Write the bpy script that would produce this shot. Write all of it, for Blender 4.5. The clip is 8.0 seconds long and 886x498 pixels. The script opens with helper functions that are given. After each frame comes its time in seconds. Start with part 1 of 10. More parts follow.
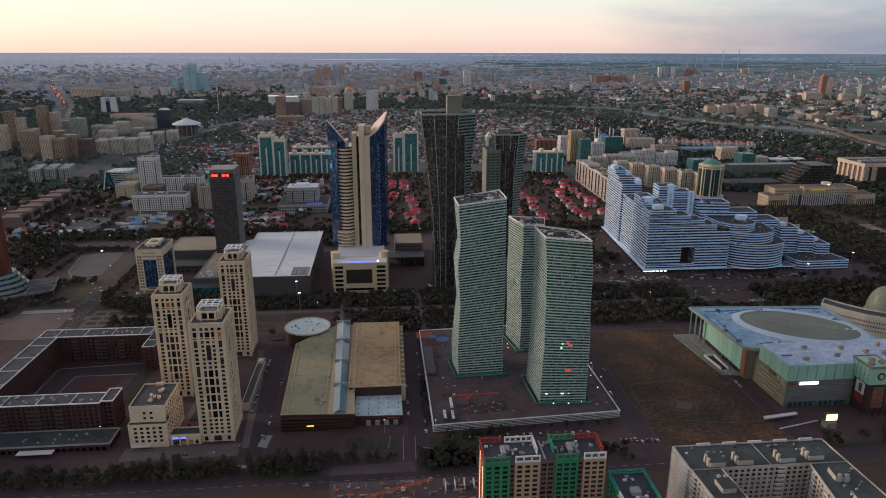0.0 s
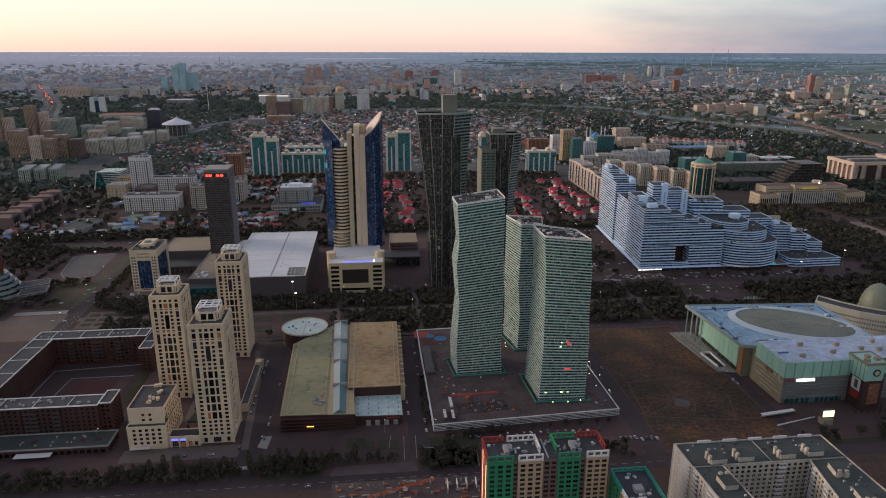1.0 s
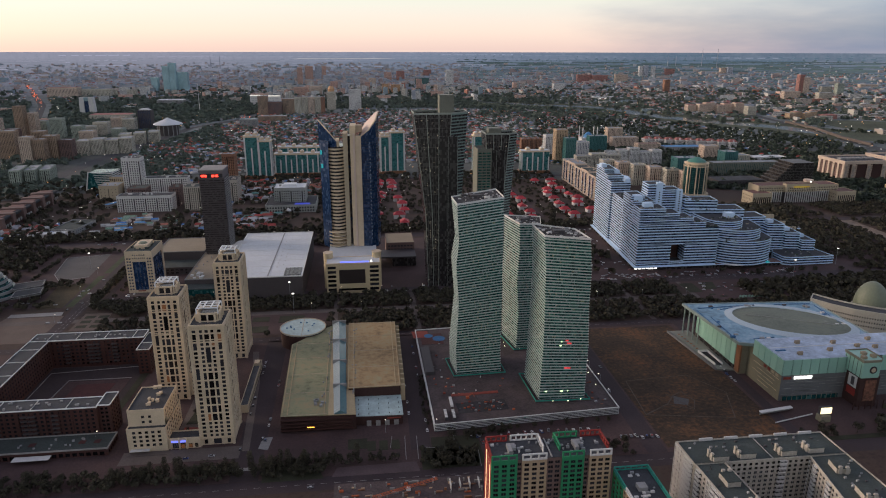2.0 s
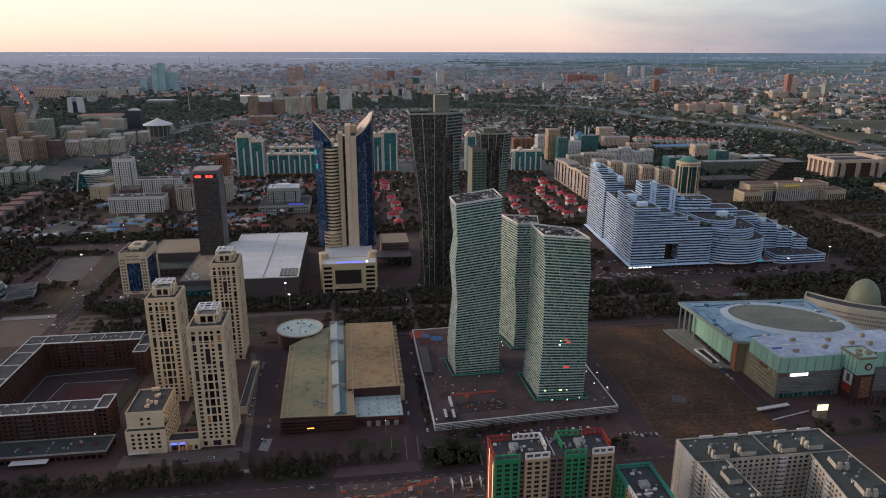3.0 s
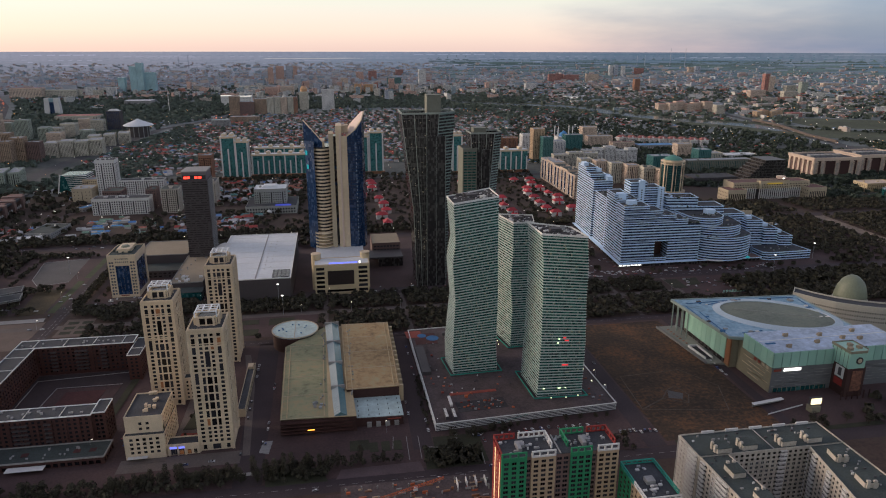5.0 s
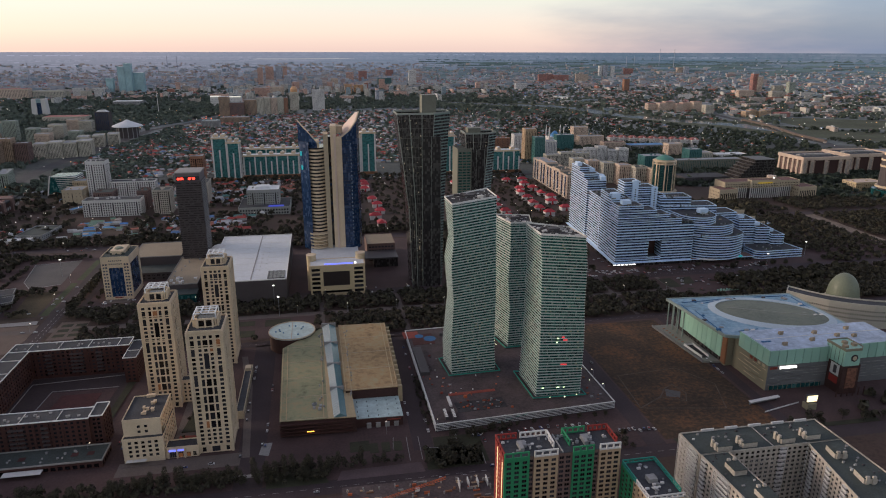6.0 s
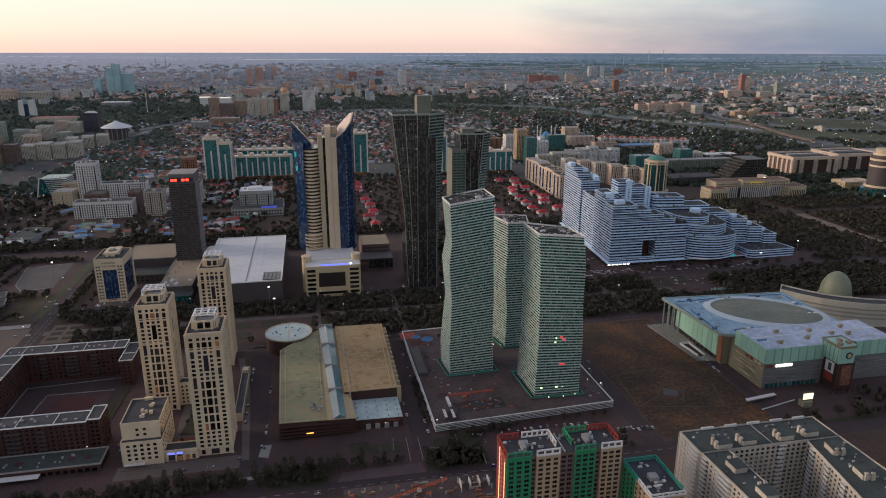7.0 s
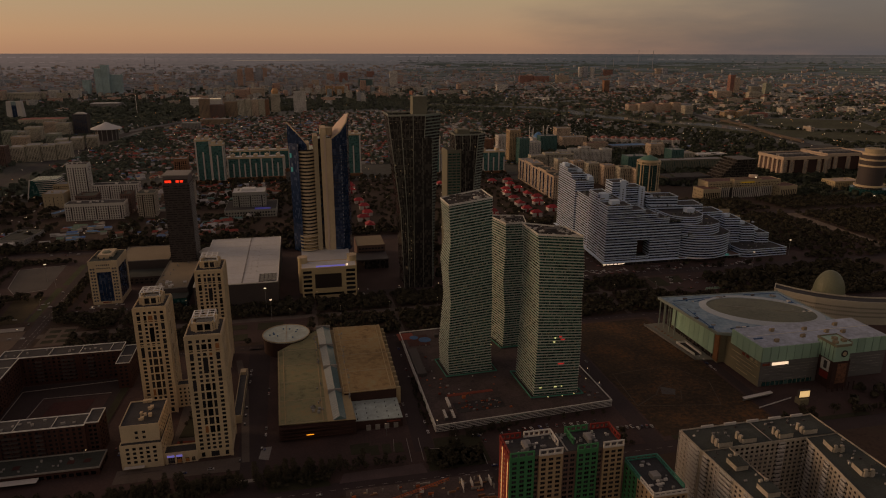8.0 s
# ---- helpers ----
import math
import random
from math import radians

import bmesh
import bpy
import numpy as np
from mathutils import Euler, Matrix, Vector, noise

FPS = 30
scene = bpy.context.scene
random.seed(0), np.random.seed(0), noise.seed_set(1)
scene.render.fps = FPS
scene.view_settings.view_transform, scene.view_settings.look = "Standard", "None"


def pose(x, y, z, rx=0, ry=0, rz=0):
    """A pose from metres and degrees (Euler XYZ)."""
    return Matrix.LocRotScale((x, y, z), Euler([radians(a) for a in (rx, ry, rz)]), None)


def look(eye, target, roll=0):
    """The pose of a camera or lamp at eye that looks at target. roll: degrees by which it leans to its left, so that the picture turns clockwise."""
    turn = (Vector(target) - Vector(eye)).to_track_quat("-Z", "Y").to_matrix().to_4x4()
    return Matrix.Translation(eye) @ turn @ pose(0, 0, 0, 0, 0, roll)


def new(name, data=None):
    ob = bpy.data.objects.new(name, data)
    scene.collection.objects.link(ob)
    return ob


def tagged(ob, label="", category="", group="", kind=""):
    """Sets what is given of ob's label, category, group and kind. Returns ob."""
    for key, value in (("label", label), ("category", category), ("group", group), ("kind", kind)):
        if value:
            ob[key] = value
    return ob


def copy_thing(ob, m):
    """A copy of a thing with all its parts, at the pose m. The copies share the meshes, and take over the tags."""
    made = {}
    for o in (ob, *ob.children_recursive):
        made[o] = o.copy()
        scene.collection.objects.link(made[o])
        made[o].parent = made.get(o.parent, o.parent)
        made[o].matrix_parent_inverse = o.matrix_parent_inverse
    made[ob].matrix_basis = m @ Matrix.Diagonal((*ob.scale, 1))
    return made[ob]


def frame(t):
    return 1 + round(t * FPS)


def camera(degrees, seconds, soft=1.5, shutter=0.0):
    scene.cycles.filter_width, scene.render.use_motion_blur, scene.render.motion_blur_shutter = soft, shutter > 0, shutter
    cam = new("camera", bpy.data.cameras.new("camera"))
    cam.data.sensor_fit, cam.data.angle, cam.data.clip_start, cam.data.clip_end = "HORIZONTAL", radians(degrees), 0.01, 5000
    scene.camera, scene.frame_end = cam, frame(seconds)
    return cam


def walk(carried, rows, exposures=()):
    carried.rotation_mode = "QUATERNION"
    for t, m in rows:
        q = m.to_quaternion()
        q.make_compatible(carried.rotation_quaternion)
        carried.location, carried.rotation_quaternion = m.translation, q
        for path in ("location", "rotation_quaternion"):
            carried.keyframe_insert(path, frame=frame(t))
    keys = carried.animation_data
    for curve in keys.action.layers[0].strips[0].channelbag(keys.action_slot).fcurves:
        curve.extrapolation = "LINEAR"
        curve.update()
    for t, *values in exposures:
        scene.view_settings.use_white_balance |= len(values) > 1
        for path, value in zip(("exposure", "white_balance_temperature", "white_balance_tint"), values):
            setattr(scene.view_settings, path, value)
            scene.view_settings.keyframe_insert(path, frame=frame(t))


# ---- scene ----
# ---------------- camera ----------------
cam = camera(67.1, 8.0, 1.05)
PATH = [
    (0, (-4.08, 0.269, 318.262), (-3.906, 2.177, 317.69), 0.1),
    (0.5, (-8.044, 0.675, 318.272), (-7.856, 2.582, 317.698), 0.1),
    (1, (-11.995, 1.07, 318.277), (-11.792, 2.976, 317.703), 0.1),
    (1.5, (-15.966, 1.457, 318.278), (-15.75, 3.361, 317.704), 0.1),
    (3, (-27.967, 2.599, 318.257), (-27.708, 4.497, 317.683), 0.1),
    (3.5, (-31.974, 3.031, 318.256), (-31.7, 4.928, 317.682), 0.1),
    (4, (-35.967, 3.542, 318.263), (-35.678, 5.436, 317.69), 0.1),
    (4.5, (-39.94, 4.115, 318.273), (-39.638, 6.007, 317.699), 0.1),
    (6, (-51.795, 5.991, 318.289), (-51.449, 7.876, 317.715), 0.1),
    (6.5, (-55.722, 6.623, 318.288), (-55.361, 8.506, 317.716), 0.1),
    (7, (-59.615, 7.213, 318.286), (-59.239, 9.092, 317.714), 0.1),
    (7.5, (-63.467, 7.758, 318.288), (-63.077, 9.635, 317.716), 0.1),
    (8, (-67.287, 8.282, 318.292), (-66.883, 10.156, 317.722), 0.1),
]
# the picture sinks into a warm dark at the end of the shot
EXPOSURES = [(0, -0.07, 6500, 10), (7.2, -0.07, 6500, 10), (7.4, -0.2, 6700, 14), (7.5, -0.36, 7000, 17), (7.6, -0.66, 7700, 22), (7.8, -1.22, 9800, 24), (8, -1.7, 12000, 26)]
walk(cam, [(t, look(eye, target, roll)) for t, eye, target, roll in PATH], EXPOSURES)

# ---------------- dusk sky and the last sun ----------------
SUN_AZ, SUN_EL = 292.0, 6.0  # compass degrees from +y, clockwise; degrees up
world = bpy.data.worlds.new("dusk_sky")
scene.world = world
world.use_nodes = True
wn, wl = world.node_tree.nodes, world.node_tree.links
wn.clear()


def node(nodes, kind, **values):
    n = nodes.new(kind)
    for key, value in values.items():
        if key in n.inputs:
            n.inputs[key].default_value = value
    return n


def ramp(nodes, stops):
    n = nodes.new("ShaderNodeValToRGB")
    e = n.color_ramp.elements
    while len(e) < len(stops):
        e.new(0.5)
    for k, (p, c) in enumerate(stops):
        e[k].position = p
        e[k].color = (*c, 1)
    return n


sky = wn.new("ShaderNodeTexSky")
sky.sky_type, sky.sun_disc = "NISHITA", False
sky.sun_elevation, sky.sun_rotation, sky.altitude = radians(SUN_EL), radians(SUN_AZ), 300
sky_bg = node(wn, "ShaderNodeBackground", Strength=0.05)
wl.new(sky.outputs["Color"], sky_bg.inputs["Color"])
# thin high cloud, lit from the set sun's side: cream there, rose low down, slate blue away from it
tc = wn.new("ShaderNodeTexCoord")
sep = wn.new("ShaderNodeSeparateXYZ")
wl.new(tc.outputs["Generated"], sep.inputs[0])
up_ramp_w = ramp(wn, [(0.0, (0.88, 0.66, 0.62)), (0.022, (0.96, 0.77, 0.70)), (0.05, (0.89, 0.82, 0.77)), (0.085, (0.80, 0.88, 0.78)), (0.22, (0.73, 0.71, 0.70)), (0.6, (0.375, 0.37, 0.455)), (1.0, (0.30, 0.295, 0.405))])
up_ramp_e = ramp(wn, [(0.0, (0.145, 0.235, 0.41)), (0.03, (0.20, 0.275, 0.435)), (0.07, (0.265, 0.345, 0.525)), (0.22, (0.45, 0.49, 0.61)), (0.6, (0.355, 0.38, 0.48)), (1.0, (0.30, 0.295, 0.405))])
for r_ in (up_ramp_w, up_ramp_e):
    wl.new(sep.outputs["Z"], r_.inputs["Fac"])
side = node(wn, "ShaderNodeMapRange")
side.interpolation_type = "SMOOTHSTEP"
side.inputs["From Min"].default_value, side.inputs["From Max"].default_value = 0.27, 0.70
cl = node(wn, "ShaderNodeTexNoise", Scale=3.2, Detail=5.0, Roughness=0.55)
stretch = node(wn, "ShaderNodeMapping")
stretch.inputs["Scale"].default_value = (1, 1, 5)
wl.new(tc.outputs["Generated"], stretch.inputs["Vector"])
wl.new(stretch.outputs["Vector"], cl.inputs["Vector"])
shift = wn.new("ShaderNodeMath")
shift.operation = "MULTIPLY_ADD"
shift.inputs[1].default_value = 0.45
wl.new(cl.outputs["Fac"], shift.inputs[0])
off = wn.new("ShaderNodeMath")
off.operation = "SUBTRACT"
off.inputs[1].default_value = 0.22
wl.new(sep.outputs["X"], off.inputs[0])
wl.new(off.outputs[0], shift.inputs[2])
wl.new(shift.outputs[0], side.inputs["Value"])
sky_mix = wn.new("ShaderNodeMix")
sky_mix.data_type = "RGBA"
wl.new(side.outputs[0], sky_mix.inputs["Factor"])
wl.new(up_ramp_w.outputs[0], sky_mix.inputs[6])
wl.new(up_ramp_e.outputs[0], sky_mix.inputs[7])
cloud_bg = node(wn, "ShaderNodeBackground", Strength=0.98)
wl.new(sky_mix.outputs[2], cloud_bg.inputs["Color"])
both = wn.new("ShaderNodeAddShader")
wl.new(sky_bg.outputs[0], both.inputs[0])
wl.new(cloud_bg.outputs[0], both.inputs[1])
wl.new(both.outputs[0], wn.new("ShaderNodeOutputWorld").inputs["Surface"])

sun = new("sun", bpy.data.lights.new("sun", "SUN"))
sun.data.energy, sun.data.angle, sun.data.color = 3.1, radians(25), (1.0, 0.78, 0.62)
_a, _e = radians(SUN_AZ), radians(11)
sun.matrix_world = look((0, 0, 0), (-math.sin(_a) * math.cos(_e), -math.cos(_a) * math.cos(_e), -math.sin(_e)))

# ---------------- materials ----------------
def surface(name, base, rough=0.8, metal=0.0, spread=0.18, coarse=0.02, fine=0.6, bump=0.0, vary="", tint=None, spec=0.5, glow=None):
    """A procedural surface: base colour broken up by coarse stains and fine grain; vary: 'object' or 'island' shifts the tone piece by piece."""
    m = bpy.data.materials.new(name)
    m.use_nodes = True
    nt = m.node_tree
    ns, ls = nt.nodes, nt.links
    b = ns["Principled BSDF"]
    b.inputs["Roughness"].default_value, b.inputs["Metallic"].default_value = rough, metal
    b.inputs["Specular IOR Level"].default_value = spec
    geo = ns.new("ShaderNodeNewGeometry")
    big = node(ns, "ShaderNodeTexNoise", Scale=coarse, Detail=6.0, Roughness=0.6)
    small = node(ns, "ShaderNodeTexNoise", Scale=fine, Detail=3.0, Roughness=0.7)
    for n in (big, small):
        ls.new(geo.outputs["Position"], n.inputs["Vector"])
    add = ns.new("ShaderNodeMath")
    add.operation = "ADD"
    ls.new(big.outputs["Fac"], add.inputs[0])
    ls.new(small.outputs["Fac"], add.inputs[1])
    half = ns.new("ShaderNodeMath")
    half.operation = "MULTIPLY"
    half.inputs[1].default_value = 0.5
    ls.new(add.outputs[0], half.inputs[0])
    last = half.outputs[0]
    if vary:
        src = ns.new("ShaderNodeObjectInfo").outputs["Random"] if vary == "object" else geo.outputs["Random Per Island"]
        mixv = ns.new("ShaderNodeMath")
        mixv.operation = "MULTIPLY_ADD"
        mixv.inputs[1].default_value = 0.45
        ls.new(src, mixv.inputs[0])
        sc = ns.new("ShaderNodeMath")
        sc.operation = "MULTIPLY_ADD"
        sc.inputs[1].default_value, sc.inputs[2].default_value = 0.75, -0.1
        ls.new(last, sc.inputs[0])
        ls.new(sc.outputs[0], mixv.inputs[2])
        last = mixv.outputs[0]
    other = tint or tuple(min(1, c * (1 + spread * 2)) for c in base)
    dark = tuple(c * (1 - spread * 1.6) for c in base)
    cr = ramp(ns, [(0.30, dark), (0.5, base), (0.72, other)])
    ls.new(last, cr.inputs["Fac"])
    ls.new(cr.outputs["Color"], b.inputs["Base Color"])
    if bump:
        bp = node(ns, "ShaderNodeBump", Strength=bump, Distance=0.3)
        ls.new(small.outputs["Fac"], bp.inputs["Height"])
        ls.new(bp.outputs["Normal"], b.inputs["Normal"])
    if glow:
        b.inputs["Emission Color"].default_value = (*glow[0], 1)
        b.inputs["Emission Strength"].default_value = glow[1]
    return m


def coloured(name, stops, rough=0.8, source="island", noise_amount=0.3):
    """Pieces that each take one of several colours."""
    m = bpy.data.materials.new(name)
    m.use_nodes = True
    ns, ls = m.node_tree.nodes, m.node_tree.links
    b = ns["Principled BSDF"]
    b.inputs["Roughness"].default_value = rough
    geo = ns.new("ShaderNodeNewGeometry")
    src = geo.outputs["Random Per Island"] if source == "island" else ns.new("ShaderNodeObjectInfo").outputs["Random"]
    cr = ramp(ns, stops)
    cr.color_ramp.interpolation = "CONSTANT"
    ls.new(src, cr.inputs["Fac"])
    nz = node(ns, "ShaderNodeTexNoise", Scale=0.35, Detail=4.0)
    ls.new(geo.outputs["Position"], nz.inputs["Vector"])
    mp = node(ns, "ShaderNodeMapRange")
    mp.inputs["To Min"].default_value, mp.inputs["To Max"].default_value = 1 - noise_amount, 1 + noise_amount
    ls.new(nz.outputs["Fac"], mp.inputs["Value"])
    mul = ns.new("ShaderNodeMix")
    mul.data_type, mul.blend_type = "RGBA", "MULTIPLY"
    mul.inputs["Factor"].default_value = 1
    ls.new(cr.outputs["Color"], mul.inputs[6])
    ls.new(mp.outputs[0], mul.inputs[7])
    ls.new(mul.outputs[2], b.inputs["Base Color"])
    return m


def panelled(name, stops, cell, rough=0.25, spec=0.4):
    """Glazing whose panes differ one from the next: each pane of the given size takes its own tone from the stops,
    paler tones standing for reflections and lit panes.
    """
    m = bpy.data.materials.new(name)
    m.use_nodes = True
    ns, ls = m.node_tree.nodes, m.node_tree.links
    b = ns["Principled BSDF"]
    b.inputs["Specular IOR Level"].default_value = spec
    geo = ns.new("ShaderNodeNewGeometry")
    div = ns.new("ShaderNodeVectorMath")
    div.operation = "DIVIDE"
    div.inputs[1].default_value = cell
    flo = ns.new("ShaderNodeVectorMath")
    flo.operation = "FLOOR"
    wn_ = ns.new("ShaderNodeTexWhiteNoise")
    wn_.noise_dimensions = "3D"
    ls.new(geo.outputs["Position"], div.inputs[0])
    ls.new(div.outputs[0], flo.inputs[0])
    ls.new(flo.outputs[0], wn_.inputs["Vector"])
    wide = node(ns, "ShaderNodeTexNoise", Scale=0.03, Detail=4.0)
    ls.new(geo.outputs["Position"], wide.inputs["Vector"])
    mix_ = ns.new("ShaderNodeMath")
    mix_.operation = "MULTIPLY_ADD"
    mix_.inputs[1].default_value = 0.75
    ls.new(wn_.outputs["Value"], mix_.inputs[0])
    half_ = ns.new("ShaderNodeMath")
    half_.operation = "MULTIPLY_ADD"
    half_.inputs[1].default_value, half_.inputs[2].default_value = 0.5, -0.125
    ls.new(wide.outputs["Fac"], half_.inputs[0])
    ls.new(half_.outputs[0], mix_.inputs[2])
    cr = ramp(ns, stops)
    ls.new(mix_.outputs[0], cr.inputs["Fac"])
    ls.new(cr.outputs["Color"], b.inputs["Base Color"])
    rr = node(ns, "ShaderNodeMapRange")
    rr.inputs["To Min"].default_value, rr.inputs["To Max"].default_value = rough * 0.5, rough * 1.6
    ls.new(wn_.outputs["Value"], rr.inputs["Value"])
    ls.new(rr.outputs[0], b.inputs["Roughness"])
    return m


def lamp_mat(name, colour, strength):
    m = bpy.data.materials.new(name)
    m.use_nodes = True
    b = m.node_tree.nodes["Principled BSDF"]
    b.inputs["Base Color"].default_value = (*[0.15 * c for c in colour], 1)
    b.inputs["Emission Color"].default_value = (*colour, 1)
    b.inputs["Emission Strength"].default_value = strength
    return m


M = {}
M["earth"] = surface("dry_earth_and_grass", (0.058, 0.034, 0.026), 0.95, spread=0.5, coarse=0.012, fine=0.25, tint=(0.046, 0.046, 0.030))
M["field"] = surface("bare_field", (0.050, 0.030, 0.016), 0.95, spread=0.8, coarse=0.02, fine=0.25, tint=(0.21, 0.085, 0.03))
M["lawn"] = surface("lawn", (0.031, 0.032, 0.016), 0.95, spread=0.4, coarse=0.05, fine=1.2)
M["asphalt"] = surface("asphalt", (0.041, 0.027, 0.030), 0.9, spread=0.28, coarse=0.02, fine=0.7)
M["paving"] = surface("red_grey_paving", (0.060, 0.034, 0.033), 0.9, spread=0.3, coarse=0.03, fine=0.5)
M["paving_light"] = surface("pale_paving", (0.115, 0.092, 0.082), 0.9, spread=0.22, coarse=0.04, fine=0.8)
M["kerb"] = surface("kerb_stone", (0.26, 0.25, 0.24), 0.9)
M["paint"] = surface("road_paint", (0.28, 0.27, 0.26), 0.8)
M["water"] = surface("river_water", (0.06, 0.07, 0.07), 0.12, spread=0.1)
M["glass"] = surface("window_glass", (0.021, 0.021, 0.026), 0.2, spread=0.5, vary="object", spec=0.4)
M["glass_blue"] = panelled("blue_curtain_glass", [(0.0, (0.007, 0.020, 0.060)), (0.5, (0.011, 0.034, 0.088)), (0.85, (0.020, 0.055, 0.13)), (1.0, (0.05, 0.10, 0.19))], (2.4, 2.4, 4.0), 0.2, 0.5)
M["glass_deep"] = surface("deep_blue_loggia_glass", (0.012, 0.018, 0.032), 0.4, spread=0.4, vary="object", spec=0.2)
M["glass_terrace"] = panelled("blue_loggia_glass", [(0.0, (0.008, 0.014, 0.034)), (0.5, (0.014, 0.030, 0.068)), (0.8, (0.03, 0.058, 0.11)), (1.0, (0.10, 0.13, 0.18))], (3.4, 3.4, 4.1), 0.3, 0.4)
M["glass_teal"] = panelled("teal_curtain_glass", [(0.0, (0.006, 0.045, 0.050)), (0.6, (0.012, 0.075, 0.080)), (1.0, (0.04, 0.14, 0.14))], (2.6, 2.6, 3.6), 0.2, 0.5)
M["glass_green"] = panelled("green_tower_glass", [(0.0, (0.005, 0.030, 0.027)), (0.45, (0.008, 0.066, 0.056)), (0.8, (0.014, 0.105, 0.086)), (0.97, (0.05, 0.16, 0.12))], (2.6, 2.6, 3.05), 0.28, 0.3)
M["glass_dark"] = panelled("dark_tower_glass", [(0.0, (0.014, 0.013, 0.014)), (0.5, (0.028, 0.025, 0.026)), (0.85, (0.046, 0.042, 0.041)), (1.0, (0.08, 0.074, 0.07))], (2.2, 2.2, 3.6), 0.22, 0.5)
M["glass_roof"] = surface("skylight_glass", (0.10, 0.19, 0.21), 0.2, spread=0.2)
M["lit"] = lamp_mat("lit_window", (1.0, 0.40, 0.16), 0.09)
M["lit_green"] = lamp_mat("lit_strip", (0.75, 1.0, 0.55), 2.0)
M["lamp"] = lamp_mat("street_light", (1.0, 0.90, 0.72), 14.0)
M["red_led"] = lamp_mat("red_display", (1.0, 0.05, 0.03), 3.2)
M["amber_led"] = lamp_mat("amber_display", (1.0, 0.42, 0.06), 3.0)
M["white_led"] = lamp_mat("white_sign", (1.0, 0.98, 0.93), 2.6)
M["warm_led"] = lamp_mat("billboard_face", (1.0, 0.86, 0.52), 1.8)
M["blue_led"] = lamp_mat("blue_strip_light", (0.16, 0.20, 1.0), 1.6)
M["cyan_led"] = lamp_mat("cyan_strip_light", (0.05, 0.75, 0.85), 0.4)
M["white_band"] = lamp_mat("white_light_band", (1.0, 0.93, 0.84), 0.9)
M["tail"] = lamp_mat("tail_light", (1.0, 0.10, 0.05), 4.0)
M["cream"] = surface("cream_stone", (0.60, 0.485, 0.345), 0.85, spread=0.14, coarse=0.07, fine=1.4)
M["cream_dark"] = surface("cream_stone_ledge", (0.42, 0.35, 0.25), 0.85, spread=0.12)
M["ochre"] = surface("ochre_cladding", (0.50, 0.40, 0.25), 0.7, spread=0.08)
M["white_slab"] = surface("white_metal_band", (0.66, 0.66, 0.64), 0.5, spread=0.07, coarse=0.05, fine=0.3)
# white panels, with the sky's blue light put into their colour
M["blue_white"] = surface("sky_tinted_white_panel", (0.55, 0.71, 0.90), 0.45, spread=0.06)
M["white"] = surface("white_render", (0.58, 0.57, 0.56), 0.8, spread=0.10)
M["grey"] = surface("grey_concrete", (0.26, 0.26, 0.26), 0.85, spread=0.15)
M["dark_grey"] = surface("dark_cladding", (0.055, 0.050, 0.055), 0.6, spread=0.15)
M["plum"] = surface("plum_grey_cladding", (0.060, 0.050, 0.054), 0.7, spread=0.12)
M["black"] = surface("black_roof_felt", (0.032, 0.029, 0.032), 0.9, spread=0.35, coarse=0.12, fine=0.8)
M["felt"] = surface("green_grey_roof_felt", (0.044, 0.056, 0.053), 0.9, spread=0.35, coarse=0.06, fine=0.8)
M["felt_dark"] = surface("dark_roof_felt", (0.040, 0.043, 0.050), 0.9, spread=0.35, coarse=0.06, fine=0.8)
M["brick"] = surface("dark_red_brick", (0.058, 0.022, 0.018), 0.9, spread=0.3, coarse=0.06, fine=1.5)
M["maroon"] = surface("maroon_cladding", (0.046, 0.019, 0.016), 0.85, spread=0.25)
M["membrane"] = surface("stained_roof_membrane", (0.33, 0.225, 0.115), 0.9, spread=0.4, coarse=0.035, fine=0.16, tint=(0.30, 0.31, 0.19))
M["membrane_edge"] = surface("roof_edge_flashing", (0.40, 0.31, 0.18), 0.8, spread=0.14)
M["pale_roof"] = surface("pale_roof_sheet", (0.58, 0.60, 0.62), 0.6, spread=0.09, coarse=0.02, fine=0.25)
M["mall_roof"] = surface("blue_roof_sheet_worn", (0.17, 0.31, 0.42), 0.6, spread=0.42, coarse=0.03, fine=0.2, tint=(0.36, 0.46, 0.54))
M["mall_oval"] = surface("olive_roof_dish", (0.115, 0.135, 0.105), 0.6, spread=0.35, coarse=0.03, fine=0.3, tint=(0.17, 0.18, 0.125))
M["mall_glass"] = surface("pale_green_panel", (0.27, 0.47, 0.39), 0.35, spread=0.07, vary="object")
M["mall_stone"] = surface("sand_panel", (0.20, 0.185, 0.13), 0.7, spread=0.12)
M["mall_grey"] = surface("slate_panel", (0.125, 0.130, 0.135), 0.7, spread=0.12)
M["teal_wall"] = panelled("teal_cladding", [(0.0, (0.012, 0.085, 0.090)), (0.5, (0.024, 0.145, 0.15)), (0.85, (0.04, 0.20, 0.20)), (1.0, (0.12, 0.28, 0.27))], (3.2, 3.2, 3.3), 0.4, 0.5)
M["green_wall"] = surface("green_painted_render", (0.02, 0.21, 0.095), 0.8, spread=0.12)
M["teal_rail"] = surface("teal_painted_parapet", (0.02, 0.24, 0.19), 0.8, spread=0.12)
M["tan_wall"] = surface("tan_brick_cladding", (0.40, 0.29, 0.19), 0.85, spread=0.10)
M["mauve_wall"] = surface("mauve_brick_cladding", (0.15, 0.095, 0.085), 0.85, spread=0.12)
M["red_wall"] = surface("red_painted_render", (0.24, 0.025, 0.020), 0.8, spread=0.15)
M["panel_wall"] = surface("grey_beige_panel_wall", (0.40, 0.365, 0.315), 0.85, spread=0.24, coarse=0.06)
M["steel"] = surface("painted_steel", (0.30, 0.31, 0.32), 0.5, metal=0.3)
